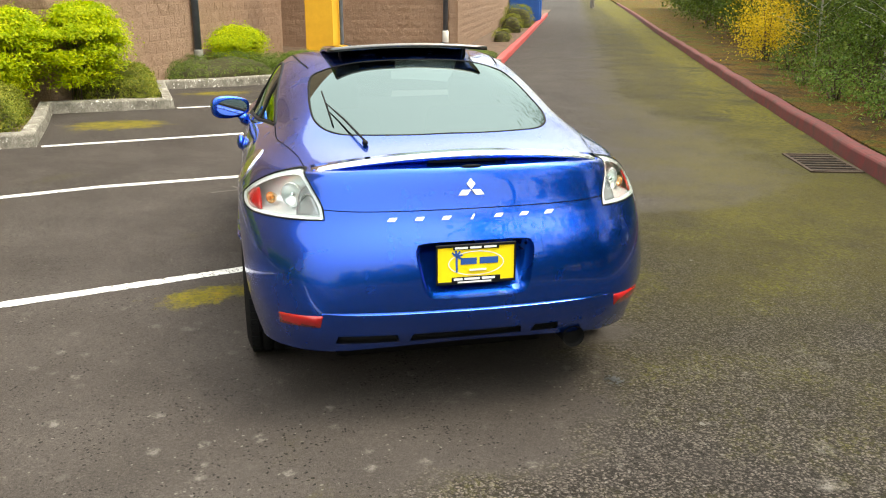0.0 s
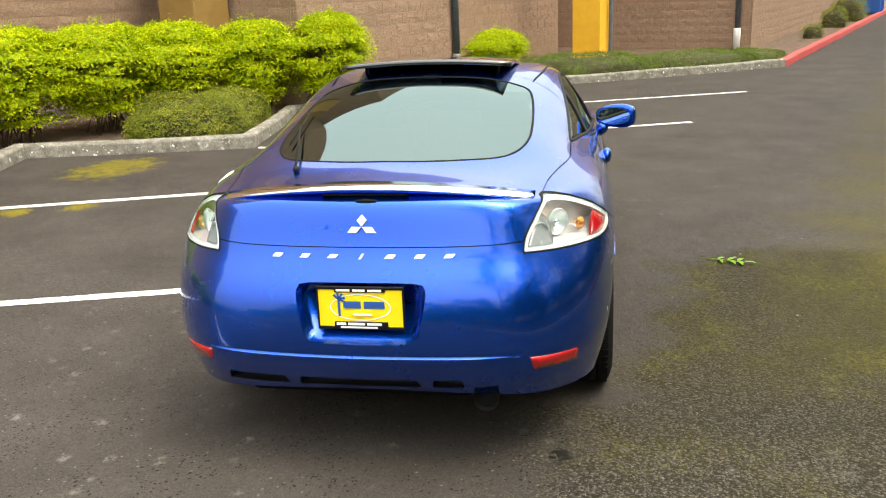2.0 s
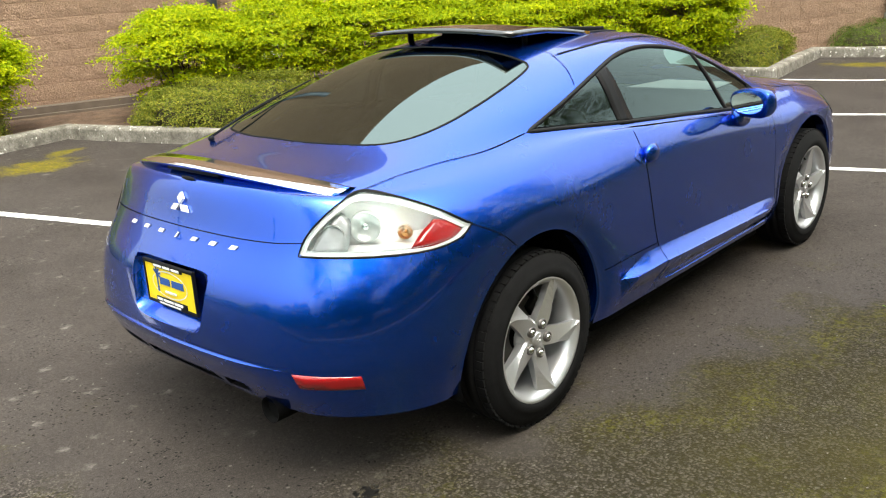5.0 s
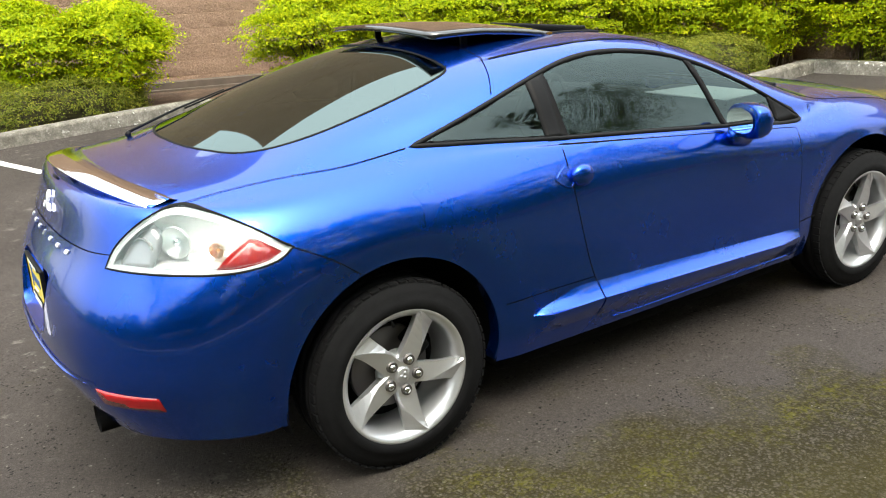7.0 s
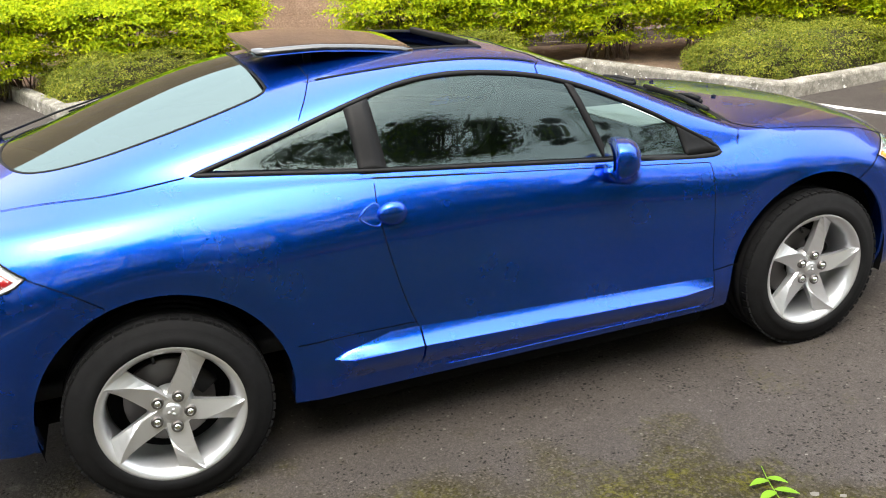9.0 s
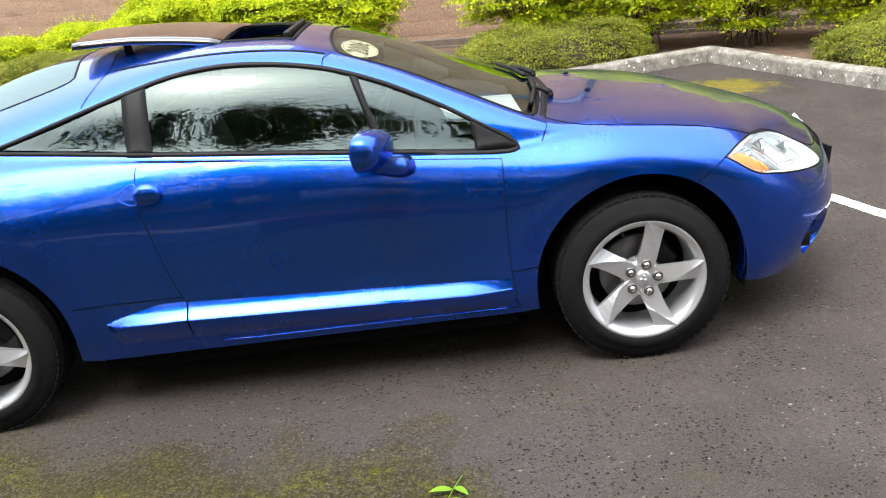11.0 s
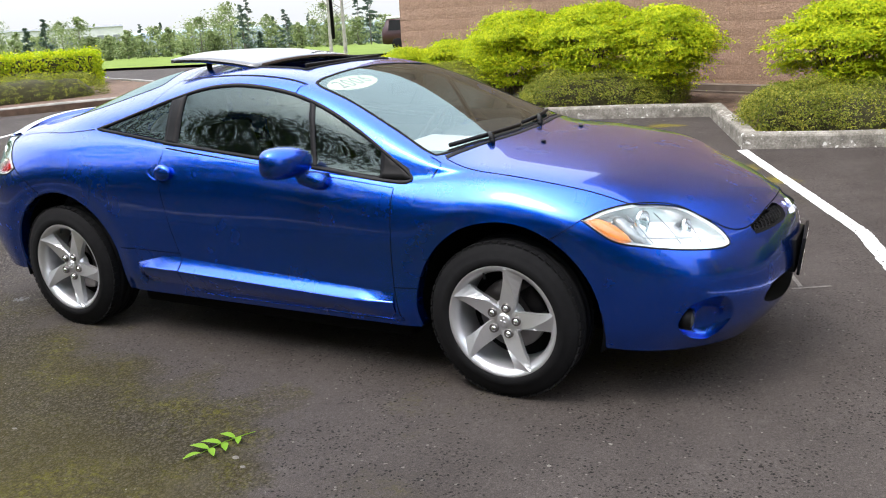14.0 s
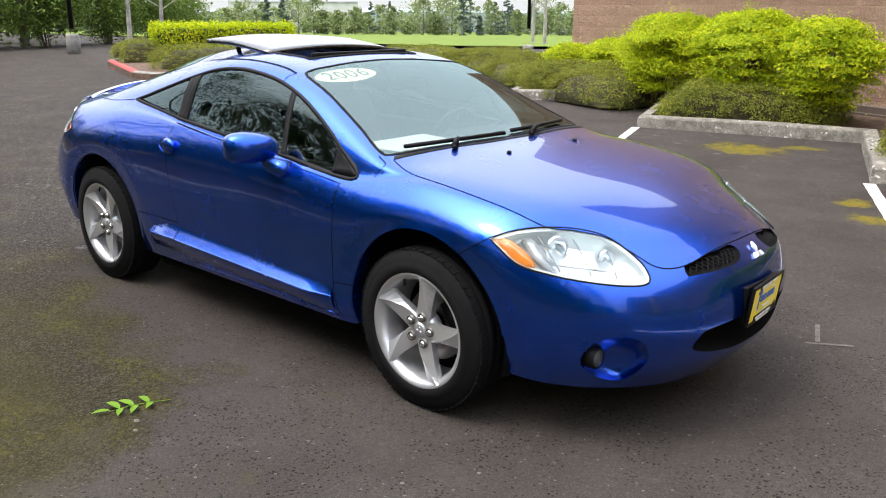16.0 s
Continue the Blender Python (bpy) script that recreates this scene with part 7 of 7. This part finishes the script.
for i, (x, y, rx, h) in enumerate([(-23.5, 1.5, 2.0, 3.2), (-24.5, 4.5, 2.0, 3.4), (-25.5, 7.5, 2.0, 3.2), (-26.5, 10.5, 2.0, 3.0), (-28, 13.5, 2.2, 3.0), (-30, 16.5, 2.4, 2.8), (-24, -1.8, 2.0, 3.4), (-33, 19.5, 2.4, 2.6)]):
    thicket("thicket", x * LU[0] + y * LU[1], x * LV[0] + y * LV[1], rx, 1.4, h, M_SPRING, 8000, .12, "leafy green scrub at the end of the drive", "scrub at the drive's end")
# bare-branched pale trees
for x, y, h in ((-22.6, 11.5, 6.5), (-24.7, 13.9, 6.5), (-17.5, 27.5, 7.0), (-20, 30, 6.5)):
    tree("bare_tree", x, y, ground_z(x, y), h, 2.3, .085, M_SPRING, M_PALEBARK, 160, .06, False, "pale-barked tree with bare spring branches", group="bare trees", bare=.16)

# island across the drive entrance: kerb, hedge and low shrubs
ISLE = [(-15.2, 6.9), (-13.4, 6.25), (-11.9, 5.72), (-11.2, 5.75), (-10.4, 6.6), (-9.2, 7.9), (-9.4, 9.4), (-11.0, 10.6), (-14.6, 11.9), (-16.0, 10.5), (-16.2, 8.2)]
bm = bmesh.new()
prism(bm, ISLE, 0.0, lambda x, y: ground_z(x, y) + .12)
solo("island_bed", bm, M_SOIL, "raised soil island with hedge", kind="structure")
kerb_run("kerb_island_red", [Vector((*p, 0)) for p in ISLE[:3]], M_REDPAINT, "red painted kerb of the island", soil_side=1)
kerb_run("kerb_island", [Vector((*p, 0)) for p in ISLE[2:] + ISLE[:1]], M_CONCRETE, "concrete kerb of the island", soil_side=1)


def box_hedge(x, y, turn, hl, hw, h):
    t = thing("hedge", "clipped lime-green box hedge on the island", "hedge", (x, y, ground_z(x, y) + .1), turn)
    n = int((hl * hw * 4 + (hl + hw) * 4 * h) * 1500)
    face = RNG.uniform(0, 1, n)
    a, b = RNG.uniform(-1, 1, n), RNG.uniform(-1, 1, n)
    top = face < .35
    side = (face >= .35) & (face < .82)
    sg = np.where(RNG.uniform(0, 1, n) < .5, -1, 1)
    P = np.stack([np.where(top | side, a * hl, sg * hl), np.where(top, b * hw, np.where(side, sg * hw, b * hw)), np.where(top, h, RNG.uniform(.05, 1, n) * h)], 1) + RNG.normal(0, .05, (n, 3))
    N = np.stack([np.where(top | side, 0, sg), np.where(side, sg, 0), np.where(top, 1.0, .3)], 1)
    vt, fc = leaf_cloud(P, N.astype(float), .06, RNG, .6, .55)
    leaf_part("foliage", vt, fc, M_LIME, t)
    # solid core behind the leaves, its inner shade given by the dark colour
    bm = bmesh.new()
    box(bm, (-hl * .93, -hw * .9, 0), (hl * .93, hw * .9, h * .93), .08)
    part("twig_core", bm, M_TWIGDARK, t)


box_hedge(-13.85, 9.25, 55, 1.62, .55, .76)
for x, y, l, w, h in ((-11.6, 7.65, 1.5, .65, .56), (-14.4, 7.35, .5, .42, .55), (-15.6, 7.75, .5, .45, .5)):
    low_shrub("low_shrub", Vector((x, y, 0)), Vector((.57, .82, 0)), l, w, h, 2600)


def lamp_post(x, y, h=7.0, base=.70):
    t = thing("street_lamp", "black steel lamp post on a concrete base", "street lamp", (x, y, ground_z(x, y)), 0)
    bm = bmesh.new()
    sweep(bm, [(0, 0, -.1), (0, 0, base), (0, 0, base + .05)], [.19, .19, .16], 20)
    part("base", bm, M_CONCRETE, t, "round concrete base")
    bm = bmesh.new()
    sweep(bm, [(0, 0, .7), (0, 0, h)], [.065, .05], 12)
    part("pole", bm, M_PLASTIC, t, "black steel pole")
    bm = bmesh.new()
    box(bm, (-.1, -.2, h - .05), (.7, .2, h + .1), .03)
    part("lamp_head", bm, M_PLASTIC, t)


lamp_post(-20.3, 8.5, 7.0, .50)
lamp_post(-14.2, 22.0, 7.0, .10)
lamp_post(-31, 3.6)


def parked_van(x, y, turn):
    t = thing("parked_van", "dark people carrier with a white roof beyond the building", "car", (x, y, ground_z(x, y)), turn)
    M = simple("dark_maroon_paint", (0.035, 0.008, 0.010), (0.022, 0.006, 0.008), 0.3, 3, 0.0)
    bm = bmesh.new()
    rows = []
    for xx, zb, zt, w in ((-2.3, .45, .95, .80), (-2.25, .35, 1.1, .88), (-2.0, .3, 1.65, .90), (-1.2, .3, 1.75, .90), (.3, .3, 1.72, .90), (.9, .3, 1.5, .9), (1.4, .3, 1.05, .9), (2.1, .35, .92, .86), (2.3, .45, .75, .75)):
        rows.append([bm.verts.new((xx, s * w * f, z)) for s, f, z in ((-1, .95, zb), (-1, 1, (zb + min(zt, 1.0)) / 2), (-1, .98, min(zt, 1.0)), (-1, .80 if zt > 1.2 else .9, zt), (1, .80 if zt > 1.2 else .9, zt), (1, .98, min(zt, 1.0)), (1, 1, (zb + min(zt, 1.0)) / 2), (1, .95, zb))])
    for p, q in zip(rows, rows[1:]):
        for k in range(8):
            bm.faces.new((p[k], p[(k + 1) % 8], q[(k + 1) % 8], q[k]))
    bm.faces.new(rows[0][::-1])
    bm.faces.new(rows[-1])
    part("body", bm, M, t)
    bm = bmesh.new()
    box(bm, (-2.02, -.74, 1.66), (.45, .74, 1.80), .04)
    part("roof", bm, M_WHITEWALL, t, "white roof")
    for s in (-1, 1):
        bm = bmesh.new()
        for x0, x1 in ((-1.9, -.9), (-.8, .2), (.3, .9)):
            vs = [bm.verts.new(p) for p in ((x0, s * .905, 1.05), (x1, s * .905, 1.05), (x1 - .1, s * .80, 1.6 if x1 < .8 else 1.42), (x0 + .05, s * .80, 1.6))]
            bm.faces.new(vs if s > 0 else vs[::-1])
        part("side_glass", bm, M_PLASTIC, t, smooth=False)
        for wx in (-1.4, 1.45):
            bm = bmesh.new()
            spin(bm, [(.02, -.1), (.22, -.11), (.33, -.09), (.34, 0), (.33, .09), (.02, .1)], 24, at=(wx, s * .80, .33))
            part("wheel", bm, M_TYRE, t)


parked_van(-20.6, 40.0, 20)

# ---- building details ----
M_WPIPE = simple("white_plastic", (0.72, 0.72, 0.70), (0.6, 0.6, 0.58), 0.5, 8, 0.05)


def down_pipe(u, v, boot=False):
    o = lot(u, v - .09)
    z = soil_z(o.x, o.y)
    t = thing("down_pipe", "grey-blue steel rainwater pipe on the block wall", "pipe", (o.x, o.y, 0), 0, "rainwater pipes")
    bm = bmesh.new()
    sweep(bm, [(0, 0, z + (.45 if boot else .25)), (0, 0, 5.1)], .065, 14)
    part("pipe", bm, M_PIPE, t)
    bm = bmesh.new()
    sweep(bm, [(0, 0, z - .05), (0, 0, z + .5), (0, 0, z + .52)], [.085, .085, .075], 14)
    part("boot", bm, M_WPIPE if boot else M_CONCRETE, t, "white boot at the foot" if boot else "concrete boot at the foot")
    for k in (1.6, 3.2):
        bm = bmesh.new()
        box(bm, (-.09, -.02, k), (.09, .10, k + .04), .005, pose(0, 0, 0, 0, 0, -20.6))
        part("bracket", bm, M_PIPE, t)


down_pipe(1.45, 8.9)
down_pipe(11.4, 6.2)
down_pipe(19.28, 2.75, True)


def column(u, v, w, label, material):
    o = lot(u, v)
    t = thing("column", label, "column", (o.x, o.y, soil_z(o.x, o.y) - .05), math.degrees(LA))
    bm = bmesh.new()
    box(bm, (-w / 2, -w / 2, 0), (w / 2, w / 2, 5.1), .01)
    part("shaft", bm, material, t, smooth=False)
    bm = bmesh.new()
    box(bm, (-w / 2 - .04, -w / 2 - .04, 0), (w / 2 + .04, w / 2 + .04, .12), .01)
    part("plinth", bm, M_CONCRETE, t, smooth=False)


column(14.6, 4.65, .60, "ochre painted square column before the building", M_YELLOW)
o = lot(14.75, 4.28)
bm = bmesh.new()
sweep(bm, [(o.x, o.y, .1), (o.x, o.y, 5.1)], .04, 10)
solo("conduit", bm, M_PIPE, "thin grey conduit beside the ochre column", "pipe")
column(6.45, 7.75, .70, "brown painted square column at the wall's corner", simple("brown_painted_steel", (0.30, 0.18, 0.05), (0.22, 0.13, 0.04), 0.6, 4, 0.1))
bm = bmesh.new()
for a, b in (((-8.85, 8.52), (6.9, 8.52)),):
    p, q = lot(*a), lot(*b)
    n = Vector((LV[0], LV[1], 0)) * .37
    prism(bm, [tuple(x.xy) for x in (p, q, q + n, p + n)], 0, .36)
bmesh.ops.bevel(bm, geom=list(bm.edges), offset=.08, segments=4, affect="EDGES")
solo("wall_footing", bm, simple("dark_brown_concrete", (0.15, 0.115, 0.088), (0.075, 0.058, 0.045), 0.9, 5, 0.4, 40, 0.006), "dark brown rounded concrete footing along the wall", kind="structure")
o = lot(2.15, 8.80)
bm = bmesh.new()
box(bm, (-.11, -.07, .62), (.11, .07, .92), .02, Matrix.Translation((o.x, o.y, 0)) @ pose(0, 0, 0, 0, 0, -20.6))
solo("utility_box", bm, M_WPIPE, "small white utility box on the wall", "box")


def dumpster(u, v):
    o = lot(u, v)
    t = thing("dumpster", "bright blue steel refuse container by the drive", "container", (o.x, o.y, 0), math.degrees(LA))
    M = simple("blue_steel", (0.012, 0.10, 0.42), (0.01, 0.07, 0.30), 0.5, 3, 0.1)
    bm = bmesh.new()
    box(bm, (-.9, -.7, .1), (.9, .7, 1.35), .04)
    part("bin", bm, M, t, smooth=False)
    bm = bmesh.new()
    box(bm, (-.95, -.75, 1.35), (.95, .75, 1.42), .03)
    part("lid", bm, M_PLASTIC, t, smooth=False)
    for k in (-.6, 0, .6):
        bm = bmesh.new()
        box(bm, (k - .04, -.74, .15), (k + .04, -.69, 1.3), .01)
        part("rib", bm, M, t, smooth=False)


dumpster(38.5, 1.6)
for u, v, r in ((23.5, 1.5, .35), (29, 1.6, .55), (33, 1.6, .8)):
    low_shrub("low_shrub", lot(u, v), Vector((LU[0], LU[1], 0)), r, r * .8, r * 1.1, 1500)

# ---- small things on the asphalt ----
def drain_grate(x, y):
    t = thing("drain_grate", "rusty iron drain grate in the asphalt", "grate", (x, y, 0), math.degrees(LA) + 4)
    M = simple("rusty_iron", (0.10, 0.065, 0.045), (0.04, 0.028, 0.02), 0.8, 25, 0.4, metal=0.4)
    bm = bmesh.new()
    box(bm, (-.46, -.24, .001), (.46, .24, .004))
    part("pit", bm, M_DARK, t, smooth=False)
    for a in ((-.47, -.25, .47, -.22), (-.47, .22, .47, .25), (-.47, -.25, -.44, .25), (.44, -.25, .47, .25)):
        bm = bmesh.new()
        box(bm, (a[0], a[1], 0), (a[2], a[3], .014), .003)
        part("frame_bar", bm, M, t, smooth=False)
    for k in range(7):
        bm = bmesh.new()
        xx = -.38 + .125 * k
        box(bm, (xx - .022, -.22, 0), (xx + .022, .22, .012), .003)
        part("bar", bm, M, t, smooth=False)


drain_grate(3.48, -4.70)
M_LEAF = leaf_mat("fresh_leaf", (0.13, 0.26, 0.015), (0.20, 0.36, 0.02), (0.28, 0.44, 0.03), 0.3)
sprig = thing("leaf_sprig", "fresh green compound leaf lying on the asphalt", "leaf", (1.752, -1.655, .006), 72)
sprig.scale = (.60, .60, .60)
bm = bmesh.new()
sweep(bm, [(-.20, .0, .004), (-.05, .006, .012), (.08, 0, .010), (.20, -.016, .006)], [.0014, .0022, .0026, .003], 6)
part("stalk", bm, M_LEAF, sprig)
for k, (x, side, l) in enumerate([(-.19, 0, .12), (-.13, 1, .14), (-.12, -1, .12), (-.04, 1, .14), (-.02, -1, .125), (.06, 1, .125), (.085, -1, .11)]):
    bm = bmesh.new()
    ang = math.pi if side == 0 else math.pi - side * radians(56 + 7 * (k % 3))
    c, s = math.cos(ang), math.sin(ang)
    rows = []
    for f in np.linspace(0, 1, 8):
        w = .19 * l * math.sin(math.pi * min(1, f ** .8 * .95 + .03)) ** .9
        zz = .010 + .012 * math.sin(f * 2.6) * (1 if k % 2 else .6)
        rows.append([bm.verts.new((x + f * l * c - t * w * s, f * l * s + t * w * c, zz + .3 * abs(t) * w)) for t in (-1, 0, 1)])
    for p, q in zip(rows, rows[1:]):
        bm.faces.new((p[0], p[1], q[1], q[0]))
        bm.faces.new((p[1], p[2], q[2], q[1]))
    part("leaflet", bm, M_LEAF, sprig)


def flat_patch(name, cx, cy, rx, ry, n, smin, smax, material, label, lift=.003, turn=0.0, kind="stuff"):
    """A scatter of small irregular flakes on the ground."""
    bm = bmesh.new()
    ct, st = math.cos(turn), math.sin(turn)
    for i in range(n):
        a, q = RNG.uniform(0, math.tau), RNG.uniform(0, 1) ** .6
        x0, y0 = rx * q * math.cos(a), ry * q * math.sin(a)
        x, y = cx + x0 * ct - y0 * st, cy + x0 * st + y0 * ct
        r = RNG.uniform(smin, smax) * (1.25 - q)
        z = ground_z(x, y) + lift + RNG.uniform(0, .002)
        m = 9
        c = bm.verts.new((x, y, z + r * .08))
        ring = [bm.verts.new((x + r * RNG.uniform(.55, 1.2) * math.cos(k * math.tau / m), y + r * RNG.uniform(.45, 1.0) * math.sin(k * math.tau / m), z)) for k in range(m)]
        for k in range(m):
            bm.faces.new((c, ring[k], ring[(k + 1) % m]))
    return solo(name, bm, material, label, "ground patch" if kind == "stuff" else "", kind=kind, smooth=True)


M_CHIP = simple("pale_stone_chip", (0.17, 0.16, 0.14), (0.08, 0.072, 0.064), 0.9, 30, 0.4)
# oil spot and worn white marks
M_OIL = simple("oil_stain", (0.012, 0.011, 0.010), (0.006, 0.006, 0.006), 0.45, 20, 0.1)
flat_patch("oil_spot", -.745, -.70, .060, .050, 60, .008, .020, M_OIL, "small dark oil spot on asphalt", lift=.002)
M_WORN = simple("worn_marking_paint", (0.150, 0.140, 0.125), (0.060, 0.053, 0.047), 0.9, 26, 0.3)
strip("worn_mark", (3.47, .914), (3.66, 1.028), .022, M_WORN, "worn white survey mark on asphalt")
strip("worn_mark", (3.51, .965), (3.423, 1.203), .024, M_WORN, "worn white survey mark on asphalt")
# scattered pale chips, the nearest standing proud
bm = bmesh.new()
for i in range(900):
    x, y = RNG.uniform(-4.0, 6.5), RNG.uniform(-3.6, 0.6)
    if 0 < x < 3.4 and y > -1.0:
        continue
    r = RNG.uniform(.002, .006) if RNG.uniform() < .96 else RNG.uniform(.008, .016)
    m = 6
    c = bm.verts.new((x, y, .0035 + r * .15))
    ring = [bm.verts.new((x + r * RNG.uniform(.6, 1.2) * math.cos(k * math.tau / m), y + r * RNG.uniform(.5, 1) * math.sin(k * math.tau / m), .0015)) for k in range(m)]
    for k in range(m):
        bm.faces.new((c, ring[k], ring[(k + 1) % m]))
solo("stone_chips", bm, M_CHIP, "pale stone chips scattered on the asphalt", "gravel", kind="stuff")


# ---- split-face blocks of the building's walls ----
def block_mesh(k):
    """One block: a rough, slightly bulging face with chamfered edges; x along the wall, y outwards, z up."""
    rng = np.random.default_rng(40 + k)
    w, h = 0.394, 0.194
    xs, zs = [0.004, .11, .20, .29, w - .004], [.004, .097, h - .004]
    vs, fs = [], []
    for x in xs:
        for z in zs:
            edge = x in (xs[0], xs[-1]) or z in (zs[0], zs[-1])
            vs.append((x + (0 if edge else rng.normal(0, .02)), rng.uniform(.004, .007) if edge else rng.uniform(.006, .017), z))
    for i in range(4):
        for j in range(2):
            a = i * 3 + j
            fs.append((a, a + 1, a + 4, a + 3))
    n = len(vs)
    rim = [0, 1, 2, 5, 8, 11, 14, 13, 12, 9, 6, 3]
    for r in rim:
        x, y, z = vs[r]
        vs.append((0 if x < .05 else (w if x > w - .05 else x), -.004, 0 if z < .05 else (h if z > h - .05 else z)))
    for i in range(12):
        fs.append((rim[i], rim[(i + 1) % 12], n + (i + 1) % 12, n + i))
    return vs, [f[::-1] for f in fs]


SHAPES = [block_mesh(k) for k in range(7)]
BLOCK_MESHES = []
for k, (vs, fs) in enumerate(SHAPES):
    me = bpy.data.meshes.new("block")
    me.from_pydata(vs, [], fs)
    me.materials.append(M_BLOCK)
    BLOCK_MESHES.append(me)
rng_b = np.random.default_rng(11)
SINGLE = {"wall_main": (0.2, 2.5), "wall_low": (0.2, 2.1), "wall_return": (0.2, 2.3), "wall_block": (0.2, 2.3), "wall_end": (0.2, 1.9), "wall_recess": (0.2, 1.9), "wall_recess_back": (0.2, 1.9)}
for ob, a, d, length, h in WALLS:
    out = Vector((d.y, -d.x, 0))
    turn = Matrix((d.to_4d(), out.to_4d(), (0, 0, 1, 0), (0, 0, 0, 1))).transposed()
    turn[3][0] = turn[3][1] = turn[3][2] = 0
    turn[0][3] = turn[1][3] = turn[2][3] = 0
    turn[3][3] = 1
    lo, hi = SINGLE.get(ob.name, (9, 9))
    AV, AF, count = [], [], 0
    for row in range(int(h / .2)):
        z = .2 * row + .004
        x = -.2 if row % 2 else 0.0
        while x < length - .02:
            x0, x1 = max(x, 0.0), min(x + .4, length)
            k = int(rng_b.integers(7))
            if x1 - x0 > .05:
                sx = (x1 - x0 - .006) / .394
                m = Matrix.Translation(a + d * (x0 + .003) + Vector((0, 0, z))) @ turn @ Matrix.Diagonal((sx, 1, 1, 1))
                if lo < z < hi and count < 300:
                    b = new("block", BLOCK_MESHES[k])
                    b.parent = ob
                    b.matrix_basis = m
                    count += 1
                else:
                    base = len(AV)
                    AV += [tuple(m @ Vector(v)) for v in SHAPES[k][0]]
                    AF += [tuple(base + i for i in f) for f in SHAPES[k][1]]
            x += .4
    me = bpy.data.meshes.new("upper_blocks")
    me.from_pydata(AV, [], AF)
    me.materials.append(M_BLOCK_FAR)
    rest = new("block_courses", me)
    rest.parent = ob
    tagged(rest, kind="stuff")
